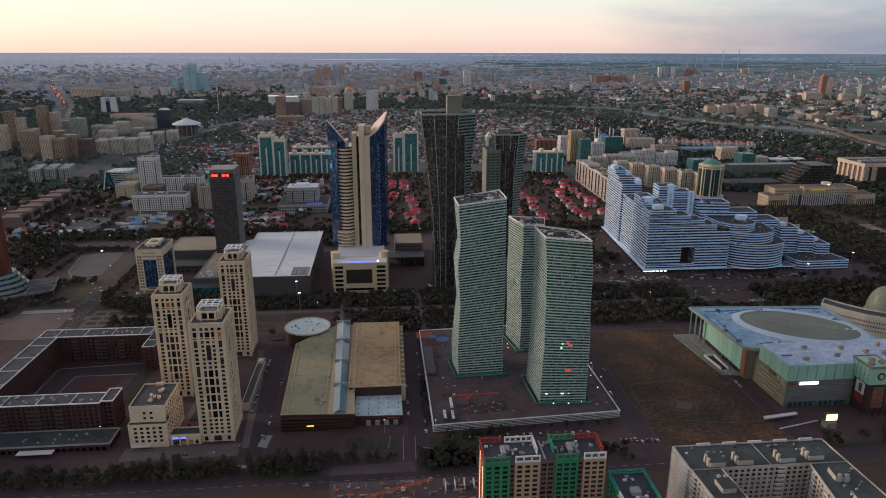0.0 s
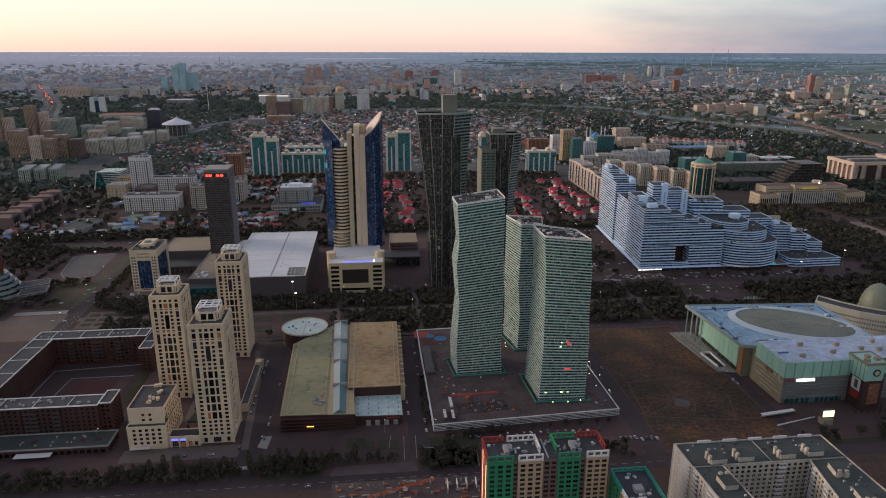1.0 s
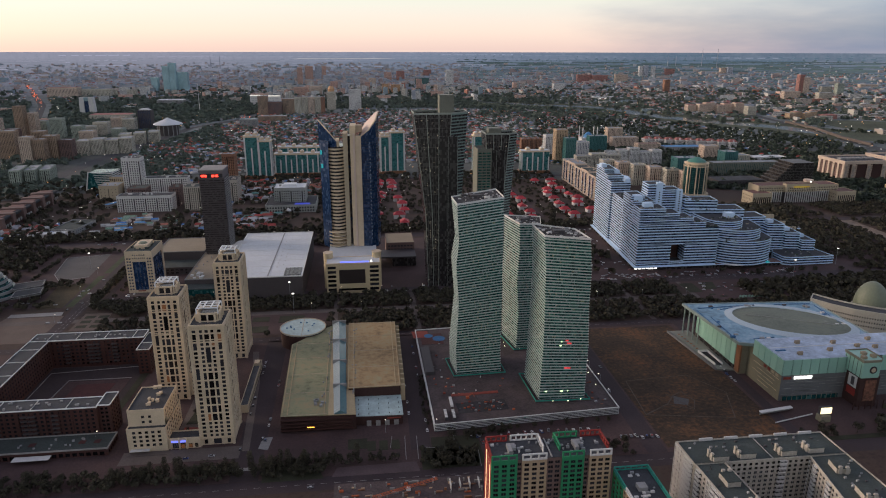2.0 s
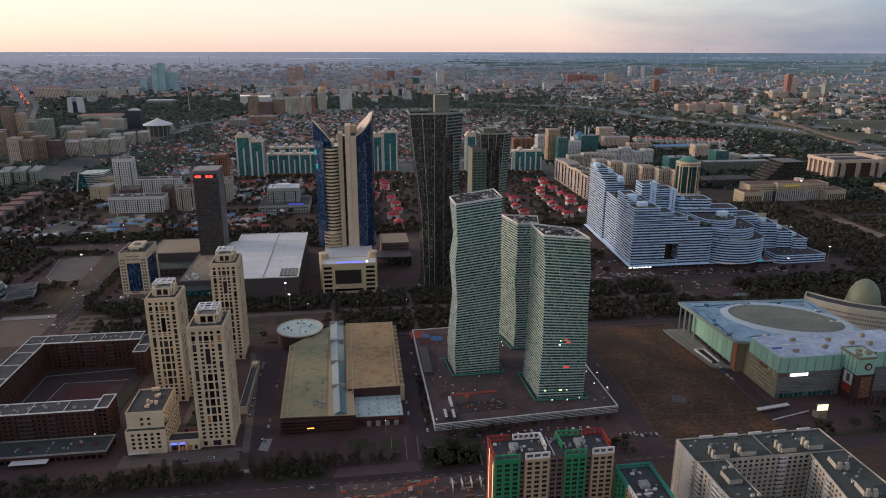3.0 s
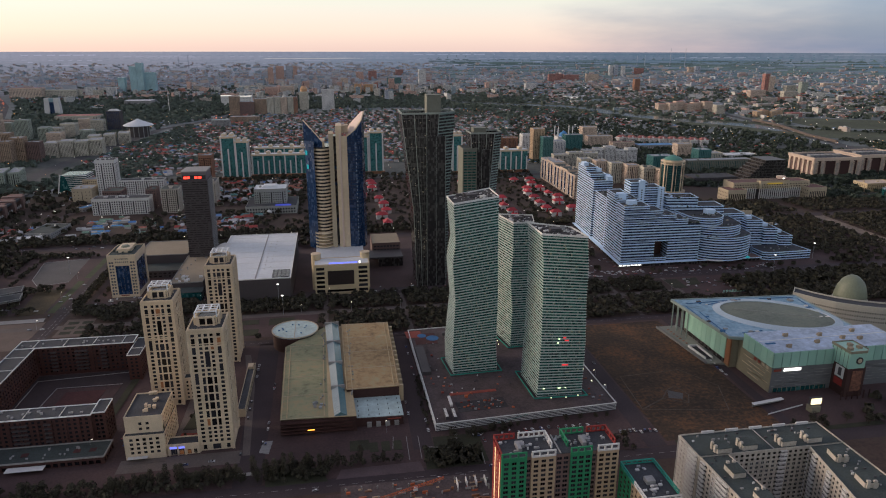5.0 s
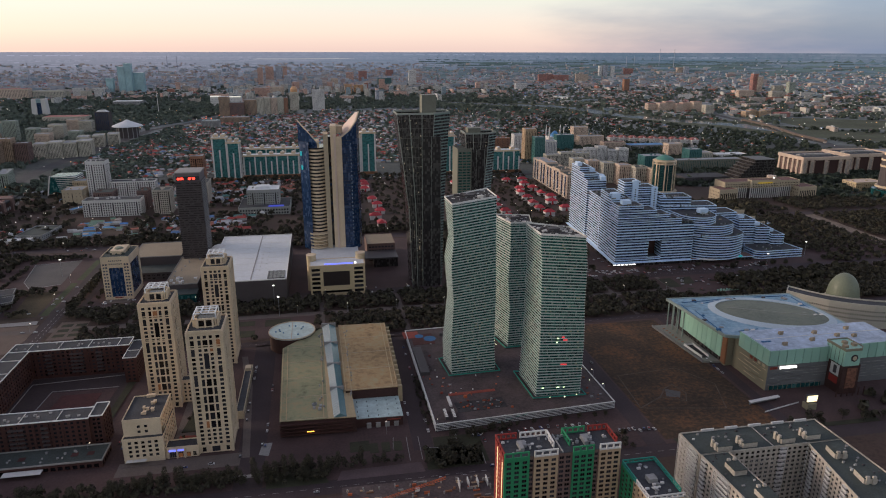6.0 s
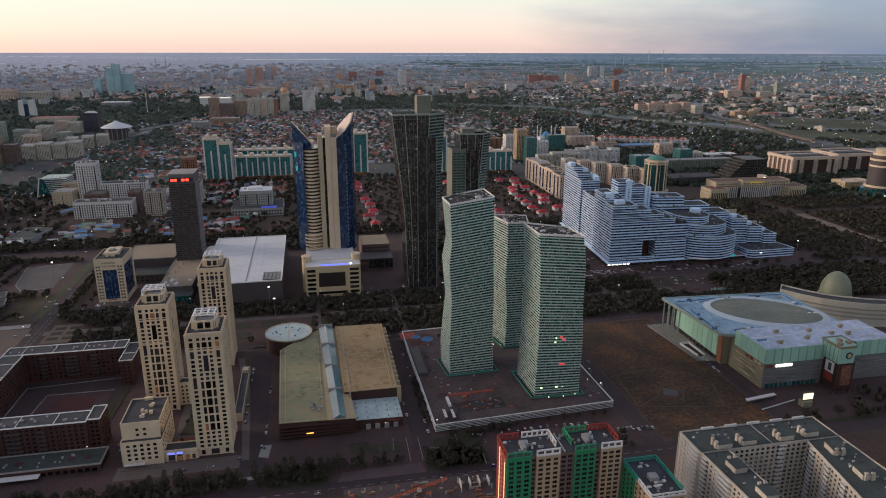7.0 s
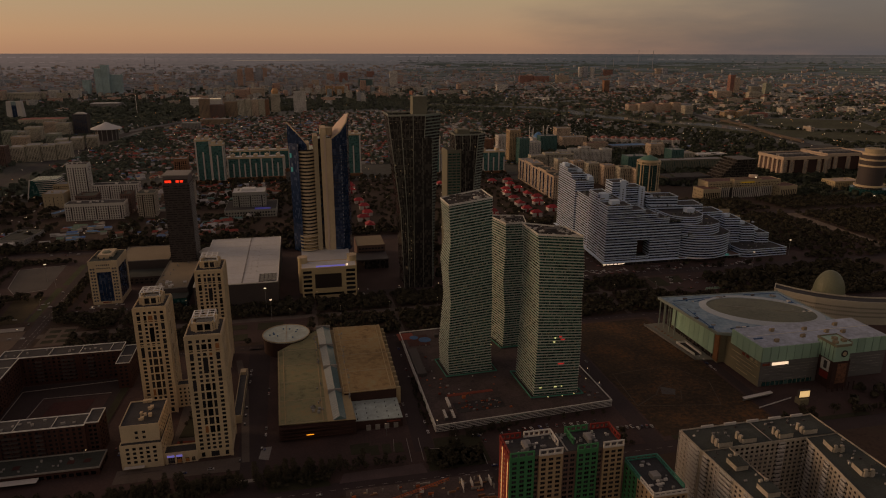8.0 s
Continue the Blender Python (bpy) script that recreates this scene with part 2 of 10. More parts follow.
M["orange"] = surface("orange_machine_paint", (0.42, 0.10, 0.035), 0.6)
M["red_roof"] = surface("red_metal_roof", (0.36, 0.022, 0.030), 0.55, spread=0.15, vary="object")
M["bark"] = surface("bark", (0.05, 0.038, 0.028), 0.95)
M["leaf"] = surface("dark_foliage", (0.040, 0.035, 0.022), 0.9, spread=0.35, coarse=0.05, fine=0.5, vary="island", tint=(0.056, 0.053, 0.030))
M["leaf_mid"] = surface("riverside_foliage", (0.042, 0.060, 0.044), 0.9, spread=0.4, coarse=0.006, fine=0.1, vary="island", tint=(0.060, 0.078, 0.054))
# far leaves are paler and bluer, haze being mixed into their colour
M["leaf_hazed"] = surface("hazed_foliage", (0.105, 0.135, 0.112), 0.85, spread=0.3, coarse=0.004, fine=0.08, vary="island", tint=(0.12, 0.145, 0.12))
M["tyre"] = surface("tyre_rubber", (0.02, 0.02, 0.02), 0.9)
M["rust_glass"] = surface("copper_red_glass", (0.10, 0.020, 0.012), 0.25, spread=0.4, vary="object")
M["dome"] = surface("patinated_dome", (0.17, 0.19, 0.13), 0.5, spread=0.12)
M["car"] = coloured("car_paint", [(0.0, (0.55, 0.55, 0.56)), (0.35, (0.03, 0.03, 0.035)), (0.6, (0.22, 0.23, 0.25)), (0.82, (0.25, 0.02, 0.02)), (0.9, (0.03, 0.06, 0.2))], 0.3, "object", 0.05)
HOUSE_ROOFS = [(0.0, (0.30, 0.05, 0.04)), (0.19, (0.15, 0.075, 0.06)), (0.34, (0.27, 0.27, 0.29)), (0.50, (0.08, 0.20, 0.19)), (0.58, (0.10, 0.19, 0.36)), (0.66, (0.42, 0.42, 0.43)), (0.80, (0.25, 0.085, 0.055)), (0.93, (0.07, 0.055, 0.055))]
M["house_roof"] = coloured("house_roofs", HOUSE_ROOFS, 0.7)
M["house_roof_one"] = coloured("house_roof_sheet", HOUSE_ROOFS, 0.7, "object")
# walls lightened and greyed a little to carry the distance haze
HOUSE_WALLS = [(0.0, (0.50, 0.49, 0.48)), (0.3, (0.34, 0.27, 0.23)), (0.55, (0.46, 0.46, 0.47)), (0.8, (0.33, 0.29, 0.23))]
M["house_wall"] = coloured("house_walls", HOUSE_WALLS, 0.85)
M["house_wall_one"] = coloured("house_wall_render", HOUSE_WALLS, 0.85, "object")
M["stall_roof"] = coloured("market_stall_sheets", [(0.0, (0.05, 0.17, 0.42)), (0.3, (0.35, 0.36, 0.36)), (0.5, (0.08, 0.25, 0.45)), (0.7, (0.12, 0.22, 0.16)), (0.82, (0.30, 0.10, 0.07)), (0.9, (0.42, 0.36, 0.30))], 0.7, "object")
# the salmon stop puts low sun's tint into some far walls
FAR_WALLS = [(0.0, (0.50, 0.49, 0.46)), (0.22, (0.60, 0.40, 0.33)), (0.40, (0.56, 0.56, 0.56)), (0.58, (0.40, 0.35, 0.31)), (0.70, (0.47, 0.45, 0.40)), (0.84, (0.27, 0.34, 0.38)), (0.94, (0.40, 0.18, 0.13))]
# roof felt for far blocks, paled and blued: haze put into the colour
M["felt_hazed"] = surface("hazed_grey_roof", (0.23, 0.245, 0.265), 0.9, spread=0.3, vary="island")
# skyline chimneys, with haze put into the concrete's colour
M["far_stack"] = surface("hazed_concrete", (0.34, 0.36, 0.42), 0.9)
# walls near the skyline: a blue-grey palette holds the haze
M["far_wall_hazed"] = coloured("hazed_block_walls", [(0.0, (0.34, 0.36, 0.40)), (0.25, (0.44, 0.37, 0.34)), (0.5, (0.42, 0.44, 0.48)), (0.7, (0.34, 0.27, 0.26)), (0.85, (0.24, 0.30, 0.35))], 0.85, noise_amount=0.15)
M["membrane_green"] = surface("stained_green_roof_membrane", (0.25, 0.25, 0.145), 0.9, spread=0.42, coarse=0.035, fine=0.16, tint=(0.36, 0.23, 0.125))
M["far_wall"] = coloured("far_block_walls", FAR_WALLS, 0.85, noise_amount=0.2)

# ---------------- building helpers ----------------
class Shape:
    """Gathers faces for one mesh, in metres; off is taken from every point."""

    def __init__(self, off=(0, 0, 0)):
        self.v, self.f, self.o = [], [], off

    def p(self, x, y, z):
        self.v.append((x - self.o[0], y - self.o[1], z - self.o[2]))
        return len(self.v) - 1

    def face(self, *pts):
        self.f.append([self.p(*q) for q in pts])
        return self

    def box(self, x0, x1, y0, y1, z0, z1):
        return self.prism([(x0, y0), (x1, y0), (x1, y1), (x0, y1)], z0, z1)

    def prism(self, poly, z0, z1, top=None, cap=True):
        """poly runs anticlockwise seen from above; top: another outline at z1."""
        top = top or poly
        n = len(poly)
        a = [self.p(x, y, z0) for x, y in poly]
        b = [self.p(x, y, z1) for x, y in top]
        for i in range(n):
            j = (i + 1) % n
            self.f.append([a[i], a[j], b[j], b[i]])
        if cap:
            self.f.append(b)
            self.f.append(a[::-1])
        return self

    def tube(self, x, y, r, z0, z1, n=10, r1=None, sx=1.0):
        r1 = r if r1 is None else r1
        ang = [2 * math.pi * k / n for k in range(n)]
        return self.prism([(x + r * sx * math.cos(a), y + r * math.sin(a)) for a in ang], z0, z1, [(x + r1 * sx * math.cos(a), y + r1 * math.sin(a)) for a in ang])

    def bar(self, a, b, w, n=4):
        """A straight rod from a to b."""
        a, b = Vector(a), Vector(b)
        d = (b - a).normalized()
        s = d.cross(Vector((0, 0, 1)))
        s = s.normalized() if s.length > 1e-4 else Vector((1, 0, 0))
        t = d.cross(s)
        ring = [(math.cos(2 * math.pi * (k + 0.5) / n), math.sin(2 * math.pi * (k + 0.5) / n)) for k in range(n)]
        i = [self.p(*(a + (s * c + t * q) * w)) for c, q in ring]
        j = [self.p(*(b + (s * c + t * q) * w)) for c, q in ring]
        for k in range(n):
            m = (k + 1) % n
            self.f.append([i[k], i[m], j[m], j[k]])
        self.f.append(i[::-1])
        self.f.append(j)
        return self

    def rim(self, poly, z0, z1, w):
        """A parapet along the inside of a closed outline."""
        inner = inset(poly, w)
        n = len(poly)
        for i in range(n):
            j = (i + 1) % n
            q = [poly[i], poly[j], inner[j], inner[i]]
            self.prism(q, z0, z1)
        return self

    def mesh(self, name):
        me = bpy.data.meshes.new(name)
        me.from_pydata(self.v, [], self.f)
        me.update()
        return me


def inset(poly, w):
    """The outline moved inwards by w (anticlockwise outlines)."""
    out = []
    n = len(poly)
    for i in range(n):
        p0, p1, p2 = Vector(poly[i - 1]), Vector(poly[i]), Vector(poly[(i + 1) % n])
        d0, d1 = (p1 - p0).normalized(), (p2 - p1).normalized()
        n0, n1 = Vector((-d0.y, d0.x)), Vector((-d1.y, d1.x))
        k = n0 + n1
        k = k / max(0.3, k.dot(n0)) if k.length > 1e-6 else n0
        out.append((p1.x + k.x * w, p1.y + k.y * w))
    return out


def thing(name, label, category, x=0, y=0, z=0, rz=0, group="", kind=""):
    ob = new(name)
    ob.empty_display_size = 0.5
    ob.matrix_basis = pose(x, y, z, 0, 0, rz)
    return tagged(ob, label, category, group, kind)


def part(name, shape, material, parent=None, label="", m=None):
    me = shape.mesh(name) if isinstance(shape, Shape) else shape
    if not me.materials:
        for one in material if isinstance(material, (list, tuple)) else [material]:
            me.materials.append(one)
    ob = new(name, me)
    ob.parent = parent
    if m is not None:
        ob.matrix_basis = m
    return tagged(ob, label)


def setting(name, shape, material, label, category, kind="structure"):
    return tagged(part(name, shape, material), label, category, "", kind)


PANES = {}
GLAZED = {}


def pane_mesh(w, h, glass, frame, bars):
    """A window's pane with its bars, facing +z, shared by all of its size."""
    key = (round(w, 2), round(h, 2), glass, frame, bars)
    if key not in PANES:
        s = Shape()
        s.face((-w / 2, -h / 2, 0), (w / 2, -h / 2, 0), (w / 2, h / 2, 0), (-w / 2, h / 2, 0))
        for k in range(bars):
            c = -w / 2 + w * (k + 1) / (bars + 1)
            s.box(c - 0.05, c + 0.05, -h / 2, h / 2, 0, 0.05)
        me = s.mesh("window")
        me.materials.append(M[glass])
        me.materials.append(M[frame])
        for f in me.polygons:
            f.material_index = 0 if f.index == 0 else 1
        PANES[key] = me
    return PANES[key]


def wall_face(shape, o, u, n, width, z0, z1, rects, depth=0.3):
    """One flat wall from o along u, with openings (a0, a1, b0, b1) cut into it and their reveals."""
    a_cuts = sorted({0.0, width, *[round(r[0], 3) for r in rects], *[round(r[1], 3) for r in rects]})
    b_cuts = sorted({z0, z1, *[round(r[2], 3) for r in rects], *[round(r[3], 3) for r in rects]})
    rr = [tuple(round(c, 3) for c in r) for r in rects]

    def at(a, b, d=0.0):
        return (o[0] + u[0] * a - n[0] * d, o[1] + u[1] * a - n[1] * d, b)

    rows = {}
    for r in rr:
        rows.setdefault((r[2], r[3]), []).append(r)
    for b0, b1 in zip(b_cuts, b_cuts[1:]):
        mid = (b0 + b1) / 2
        spans = sorted((r[0], r[1]) for r in rr if r[2] < mid < r[3])
        a = 0.0
        for s0, s1 in spans:
            if s0 > a + 1e-4:
                shape.face(at(a, b0), at(s0, b0), at(s0, b1), at(a, b1))
            a = s1
        if a < width - 1e-4:
            shape.face(at(a, b0), at(width, b0), at(width, b1), at(a, b1))
    for a0, a1, b0, b1 in rr:
        shape.face(at(a0, b0), at(a1, b0), at(a1, b0, depth), at(a0, b0, depth))
        shape.face(at(a1, b1), at(a0, b1), at(a0, b1, depth), at(a1, b1, depth))
        shape.face(at(a0, b1), at(a0, b0), at(a0, b0, depth), at(a0, b1, depth))
        shape.face(at(a1, b0), at(a1, b1), at(a1, b1, depth), at(a1, b0, depth))


def glaze(parent, o, u, n, rects, depth=0.3, glass="glass", frame="grey", bars=1, lit=0.0, rows=False, name="window"):
    """Panes in the openings: one object each, or one for each storey's row."""
    def basis(c, b):
        x, y = o[0] + u[0] * c - n[0] * depth, o[1] + u[1] * c - n[1] * depth
        return Matrix(((u[0], 0, n[0], x), (u[1], 0, n[1], y), (0, 1, 0, b), (0, 0, 0, 1)))
    if rows == "all":
        s = Shape()
        for a0, a1, b0, b1 in rects:
            s.face(*[(o[0] + u[0] * a - n[0] * depth, o[1] + u[1] * a - n[1] * depth, b) for a, b in ((a0, b0), (a1, b0), (a1, b1), (a0, b1))])
        tagged(part("window_grid", s, M[glass], parent), kind="stuff")
        return
    if rows:
        lines = {}
        for r in rects:
            lines.setdefault((r[2], r[3]), []).append(r)
        for (b0, b1), line in lines.items():
            s = Shape()
            for a0, a1, _, _ in line:
                q = [(o[0] + u[0] * a - n[0] * depth, o[1] + u[1] * a - n[1] * depth, b) for a, b in ((a0, b0), (a1, b0), (a1, b1), (a0, b1))]
                s.face(*q)
            tagged(part("window_row", s, M[glass], parent), kind="stuff")
        return
    left = 300 - GLAZED.get(parent.name, 0)
    GLAZED[parent.name] = GLAZED.get(parent.name, 0) + len(rects[:max(0, left)])
    if len(rects) > max(0, left):
        glaze(parent, o, u, n, rects[max(0, left):], depth, glass, rows="all")
    for a0, a1, b0, b1 in rects[:max(0, left)]:
        kind = "lit" if lit and random.random() < lit else glass
        part(name, pane_mesh(a1 - a0, b1 - b0, kind, frame, bars), None, parent, m=basis((a0 + a1) / 2, (b0 + b1) / 2))


def grid(width, cols, rows, ww, wh, z_first, storey, margin=1.0, skip=()):
    """Openings in even rows and columns."""
    out = []
    step = (width - 2 * margin) / cols
    for r in range(rows):
        for c in range(cols):
            if (c, r) in skip:
                continue
            a = margin + step * (c + 0.5)
            b = z_first + storey * r
            out.append((a - ww / 2, a + ww / 2, b, b + wh))
    return out


FACES = {"S": lambda w, d: ((0, 0), (1, 0), (0, -1), w), "E": lambda w, d: ((w, 0), (0, 1), (1, 0), d),
         "N": lambda w, d: ((w, d), (-1, 0), (0, 1), w), "W": lambda w, d: ((0, d), (0, -1), (-1, 0), d)}


def block(owner, w, d, z0, z1, wall, roof, specs=None, x=0, y=0, parapet=1.0, glass="glass", frame="grey", bars=1, rows=False, lit=0.0, depth=0.3, wall_name="wall", rim_mat=None):
    """A walled block with cut windows and a roof behind a parapet, in its thing's own axes. specs: openings for each face."""
    s = Shape()
    specs = specs or {}
    for key, make in FACES.items():
        o, u, n, width = make(w, d)
        o = (o[0] + x, o[1] + y)
        rects = specs.get(key, [])
        wall_face(s, o, u, n, width, z0, z1, rects, depth)
        if rects:
            glaze(owner, o, u, n, rects, depth, glass, frame, bars, lit, rows)
    outline = [(x, y), (x + w, y), (x + w, y + d), (x, y + d)]
    body = part(wall_name, s, M[wall], owner)
    part("roof", Shape().face(*[(a, b, z1) for a, b in outline]), M[roof], owner)
    if parapet:
        part("parapet", Shape().rim([(a, b) for a, b in inset(outline, -0.05)], z1 - 0.25, z1 + parapet, 0.5), M[rim_mat or wall], owner)
    return body


def roof_clutter(owner, x0, x1, y0, y1, z, count, rng, material="grey", size=2.0):
    for _ in range(count):
        a, b = rng.uniform(x0, x1), rng.uniform(y0, y1)
        w, d, h = rng.uniform(0.5, 1) * size, rng.uniform(0.5, 1) * size, rng.uniform(0.4, 0.9) * size
        s = Shape().box(a - w / 2, a + w / 2, b - d / 2, b + d / 2, z, z + h)
        s.box(a - w * 0.6, a + w * 0.6, b - d * 0.6, b + d * 0.6, z + h, z + h + 0.12)
        part("roof_vent", s, M[material], owner)


# ---------------- the land ----------------
HUB, EYE_Z, NEAR, RIM = (-36.0, 4.0), 318.3, 2700.0, 4750.0


def land(x, y):
    """Where a far point lies: the plain is level to NEAR, and past that it draws in towards a rim that keeps its own skyline. Returns x, y, z, scale."""
    dx, dy = x - HUB[0], y - HUB[1]
    r = math.hypot(dx, dy)
    if r <= NEAR:
        return x, y, 0.0, 1.0
    q = NEAR + (RIM - NEAR) * (1 - math.exp(-(r - NEAR) / (RIM - NEAR)))
    k = q / r
    return HUB[0] + dx * k, HUB[1] + dy * k, EYE_Z * (1 - k), k


def spot(az, r):
    """A point of the plain from its bearing (degrees right of +y) and its distance from the hub."""
    return HUB[0] + r * math.sin(radians(az)), HUB[1] + r * math.cos(radians(az))

# ---------------- ground, roads, paving ----------------
def ground():
    s = Shape()
    radii = [0, 120, 250, 400, 550, 700, 850, 1000, 1200, 1400, 1700, 2000, 2350, 2700, 2900, 3100, 3350, 3600, 3900, 4200, 4600, 5000, 5600]
    n = 192
    idx = []
    for r in radii:
        ring = []
        for k in range(n):
            x, y = spot(360 * k / n, r)
            x, y, z, _ = land(x, y)
            ring.append(s.p(x, y, z))
        idx.append(ring)
    for a, b in zip(idx, idx[1:]):
        for k in range(n):
            m = (k + 1) % n
            s.f.append([a[k], b[k], b[m], a[m]])
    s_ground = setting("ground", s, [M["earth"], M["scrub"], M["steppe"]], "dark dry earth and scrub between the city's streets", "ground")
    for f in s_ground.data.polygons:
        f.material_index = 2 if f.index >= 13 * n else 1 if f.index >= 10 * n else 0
    # the hazy plain that closes the view
    s = Shape()
    idx = []
    n = 480
    for r in [5600 * 1.055 ** k for k in range(48)]:
        ring = []
        for k in range(n):
            x, y = spot(360 * k / n, r)
            x, y, z, _ = land(x, y)
            ring.append(s.p(x, y, z))
        idx.append(ring)
    for a, b in zip(idx, idx[1:]):
        for k in range(n):
            m = (k + 1) % n
            s.f.append([a[k], b[k], b[m], a[m]])
    setting("backdrop", s, M["plain"], "blue-grey steppe far off, evening haze glowing from its surface", "backdrop")


# outer ground rings step paler and bluer: distance haze in their colours
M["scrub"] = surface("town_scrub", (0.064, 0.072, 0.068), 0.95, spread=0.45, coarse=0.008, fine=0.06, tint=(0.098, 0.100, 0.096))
M["steppe"] = surface("hazed_steppe_grass", (0.125, 0.148, 0.148), 0.95, spread=0.4, coarse=0.006, fine=0.04, tint=(0.215, 0.228, 0.235))
M["plain"] = surface("haze_glow_steppe", (0.11, 0.115, 0.12), 1.0, spread=0.3, coarse=0.004, fine=0.03, glow=((0.165, 0.205, 0.275), 0.0))
# the far backdrop's evening haze is emission, rising towards the skyline: lilac on the set sun's side, slate blue away
# from it
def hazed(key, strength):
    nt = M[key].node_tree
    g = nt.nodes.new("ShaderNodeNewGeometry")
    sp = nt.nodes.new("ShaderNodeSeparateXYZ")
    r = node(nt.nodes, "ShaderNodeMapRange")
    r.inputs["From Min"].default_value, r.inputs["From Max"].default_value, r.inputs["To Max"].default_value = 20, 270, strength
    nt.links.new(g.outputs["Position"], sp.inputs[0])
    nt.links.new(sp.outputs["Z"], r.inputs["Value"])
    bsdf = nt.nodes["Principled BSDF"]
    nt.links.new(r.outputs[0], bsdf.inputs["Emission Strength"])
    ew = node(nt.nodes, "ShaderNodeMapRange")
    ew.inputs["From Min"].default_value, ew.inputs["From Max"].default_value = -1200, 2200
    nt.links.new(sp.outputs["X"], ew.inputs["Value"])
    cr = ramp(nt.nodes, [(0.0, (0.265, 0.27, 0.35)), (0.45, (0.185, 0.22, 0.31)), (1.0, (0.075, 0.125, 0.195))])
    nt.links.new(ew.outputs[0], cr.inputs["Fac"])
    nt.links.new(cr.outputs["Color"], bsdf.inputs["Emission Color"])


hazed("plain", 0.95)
ground()
M["lawn_dry"] = surface("dry_lawn", (0.070, 0.052, 0.026), 0.95, spread=0.4, coarse=0.03, fine=0.5)
M["paving_sand"] = surface("sand_paving", (0.12, 0.088, 0.072), 0.9, spread=0.2, coarse=0.04, fine=0.8)
M["lawn_green"] = surface("watered_lawn", (0.050, 0.062, 0.026), 0.95, spread=0.3, coarse=0.05, fine=1.2)
M["sand"] = surface("trampled_sand", (0.20, 0.155, 0.12), 0.95, spread=0.35, coarse=0.03, fine=0.2)
M["lot"] = surface("worn_concrete", (0.095, 0.088, 0.085), 0.9, spread=0.2, coarse=0.03)
M["bank"] = surface("river_bank_grass", (0.052, 0.062, 0.036), 0.95, spread=0.4, coarse=0.008, fine=0.1)
M["avenue"] = surface("avenue_asphalt", (0.048, 0.048, 0.053), 0.9, spread=0.25)


def strip(name, pts, width, z, mat, label, category, thick=0.0):
    """A ribbon of road along a line of points on the plain."""
    s = Shape()
    left, right = [], []
    for i, (x, y) in enumerate(pts):
        a = Vector(pts[max(0, i - 1)])
        b = Vector(pts[min(len(pts) - 1, i + 1)])
        d = (b - a).normalized()
        nx, ny = -d.y * width / 2, d.x * width / 2
        out = []
        for sx, sy in ((x + nx, y + ny), (x - nx, y - ny)):
            gx, gy, gz, k = land(sx, sy)
            out.append((gx, gy, gz + z))
        left.append(out[0])
        right.append(out[1])
    for i in range(len(pts) - 1):
        s.face(right[i], right[i + 1], left[i + 1], left[i])
        if thick:
            for e, f in ((left[i], left[i + 1]), (right[i + 1], right[i])):
                s.face(e, f, (f[0], f[1], f[2] - thick), (e[0], e[1], e[2] - thick))
    return setting(name, s, M[mat], label, category)


def flat(name, poly, z, mat, label, category, kind="structure"):
    s = Shape().prism(poly, -0.3, z)
    return setting(name, s, M[mat], label, category, kind)


def line(a, b, n):
    return [(a[0] + (b[0] - a[0]) * k / n, a[1] + (b[1] - a[1]) * k / n) for k in range(n + 1)]


# paved quarters between the near streets
flat("pavement", [(-420, 456), (700, 456), (700, 712), (-420, 712)], 0.06, "paving", "worn red-grey paving round the blocks", "pavement")
flat("pavement", [(-700, 850), (900, 850), (900, 1130), (-700, 1130)], 0.05, "paving", "worn paving and forecourts beyond the boulevard", "pavement")
# roads
strip("road", line((-900, 447), (1000, 447), 20), 17, 0.12, "asphalt", "dark asphalt street along the foreground", "road")
strip("road", line((-119, 456), (-122, 716), 6), 22, 0.12, "asphalt", "asphalt side street with parked cars", "road")
strip("road", line((20, 456), (24, 716), 6), 17, 0.12, "asphalt", "asphalt side street with parked cars", "road")
strip("road", line((214, 456), (216, 716), 6), 17, 0.12, "asphalt", "asphalt street beside the bare field", "road")
strip("road", line((-900, 720), (1100, 720), 20), 14, 0.12, "asphalt", "asphalt carriageway south of the boulevard", "road")
strip("road", line((-1300, 868), (1300, 868), 24), 22, 0.12, "asphalt", "wide asphalt avenue north of the boulevard", "road")
strip("road", line((-1500, 1150), (620, 1150), 18) + line((700, 1172), (1500, 1174), 8), 26, 0.12, "asphalt", "wide avenue across the city", "road")
strip("road", line((-383, 712), (-388, 1137), 10), 17, 0.14, "asphalt", "carriageway of the tree-lined avenue", "road")
strip("road", line((-362, 860), (-374, 1137), 10), 8, 0.14, "asphalt", "carriageway of the tree-lined avenue", "road")
strip("lawn", line((-400, 852), (-403, 976), 5), 9, 0.18, "lawn_green", "green grass verge of the avenue", "lawn")
strip("lawn", line((-400, 988), (-401, 1085), 5), 9, 0.18, "lawn_green", "green grass verge of the avenue", "lawn")
strip("road", line((345, 470), (352, 720), 6), 10, 0.19, "asphalt", "asphalt lane between field and shopping centre", "road")
strip("road", line((-560, 900), (-560, 1137), 4), 10, 0.13, "asphalt", "asphalt lane", "road")
strip("road", line((60, 1165), (60, 1700), 8), 9, 0.12, "paving", "village lane between red-roofed houses", "road")
strip("road", line((330, 1250), (330, 1640), 6), 8, 0.12, "paving", "village lane between red-roofed houses", "road")
strip("road", line((-600, 1150), (-500, 1900), 10), 16, 0.12, "asphalt", "asphalt street running north", "road")
strip("road", line((-1500, 1700), (1200, 1690), 20), 18, 0.12, "asphalt", "asphalt street across the city", "road")
strip("path", line((908, 1160), (896, 880), 6), 24, 0.2, "sand", "wide sandy strip of torn-up ground through the woods", "track")
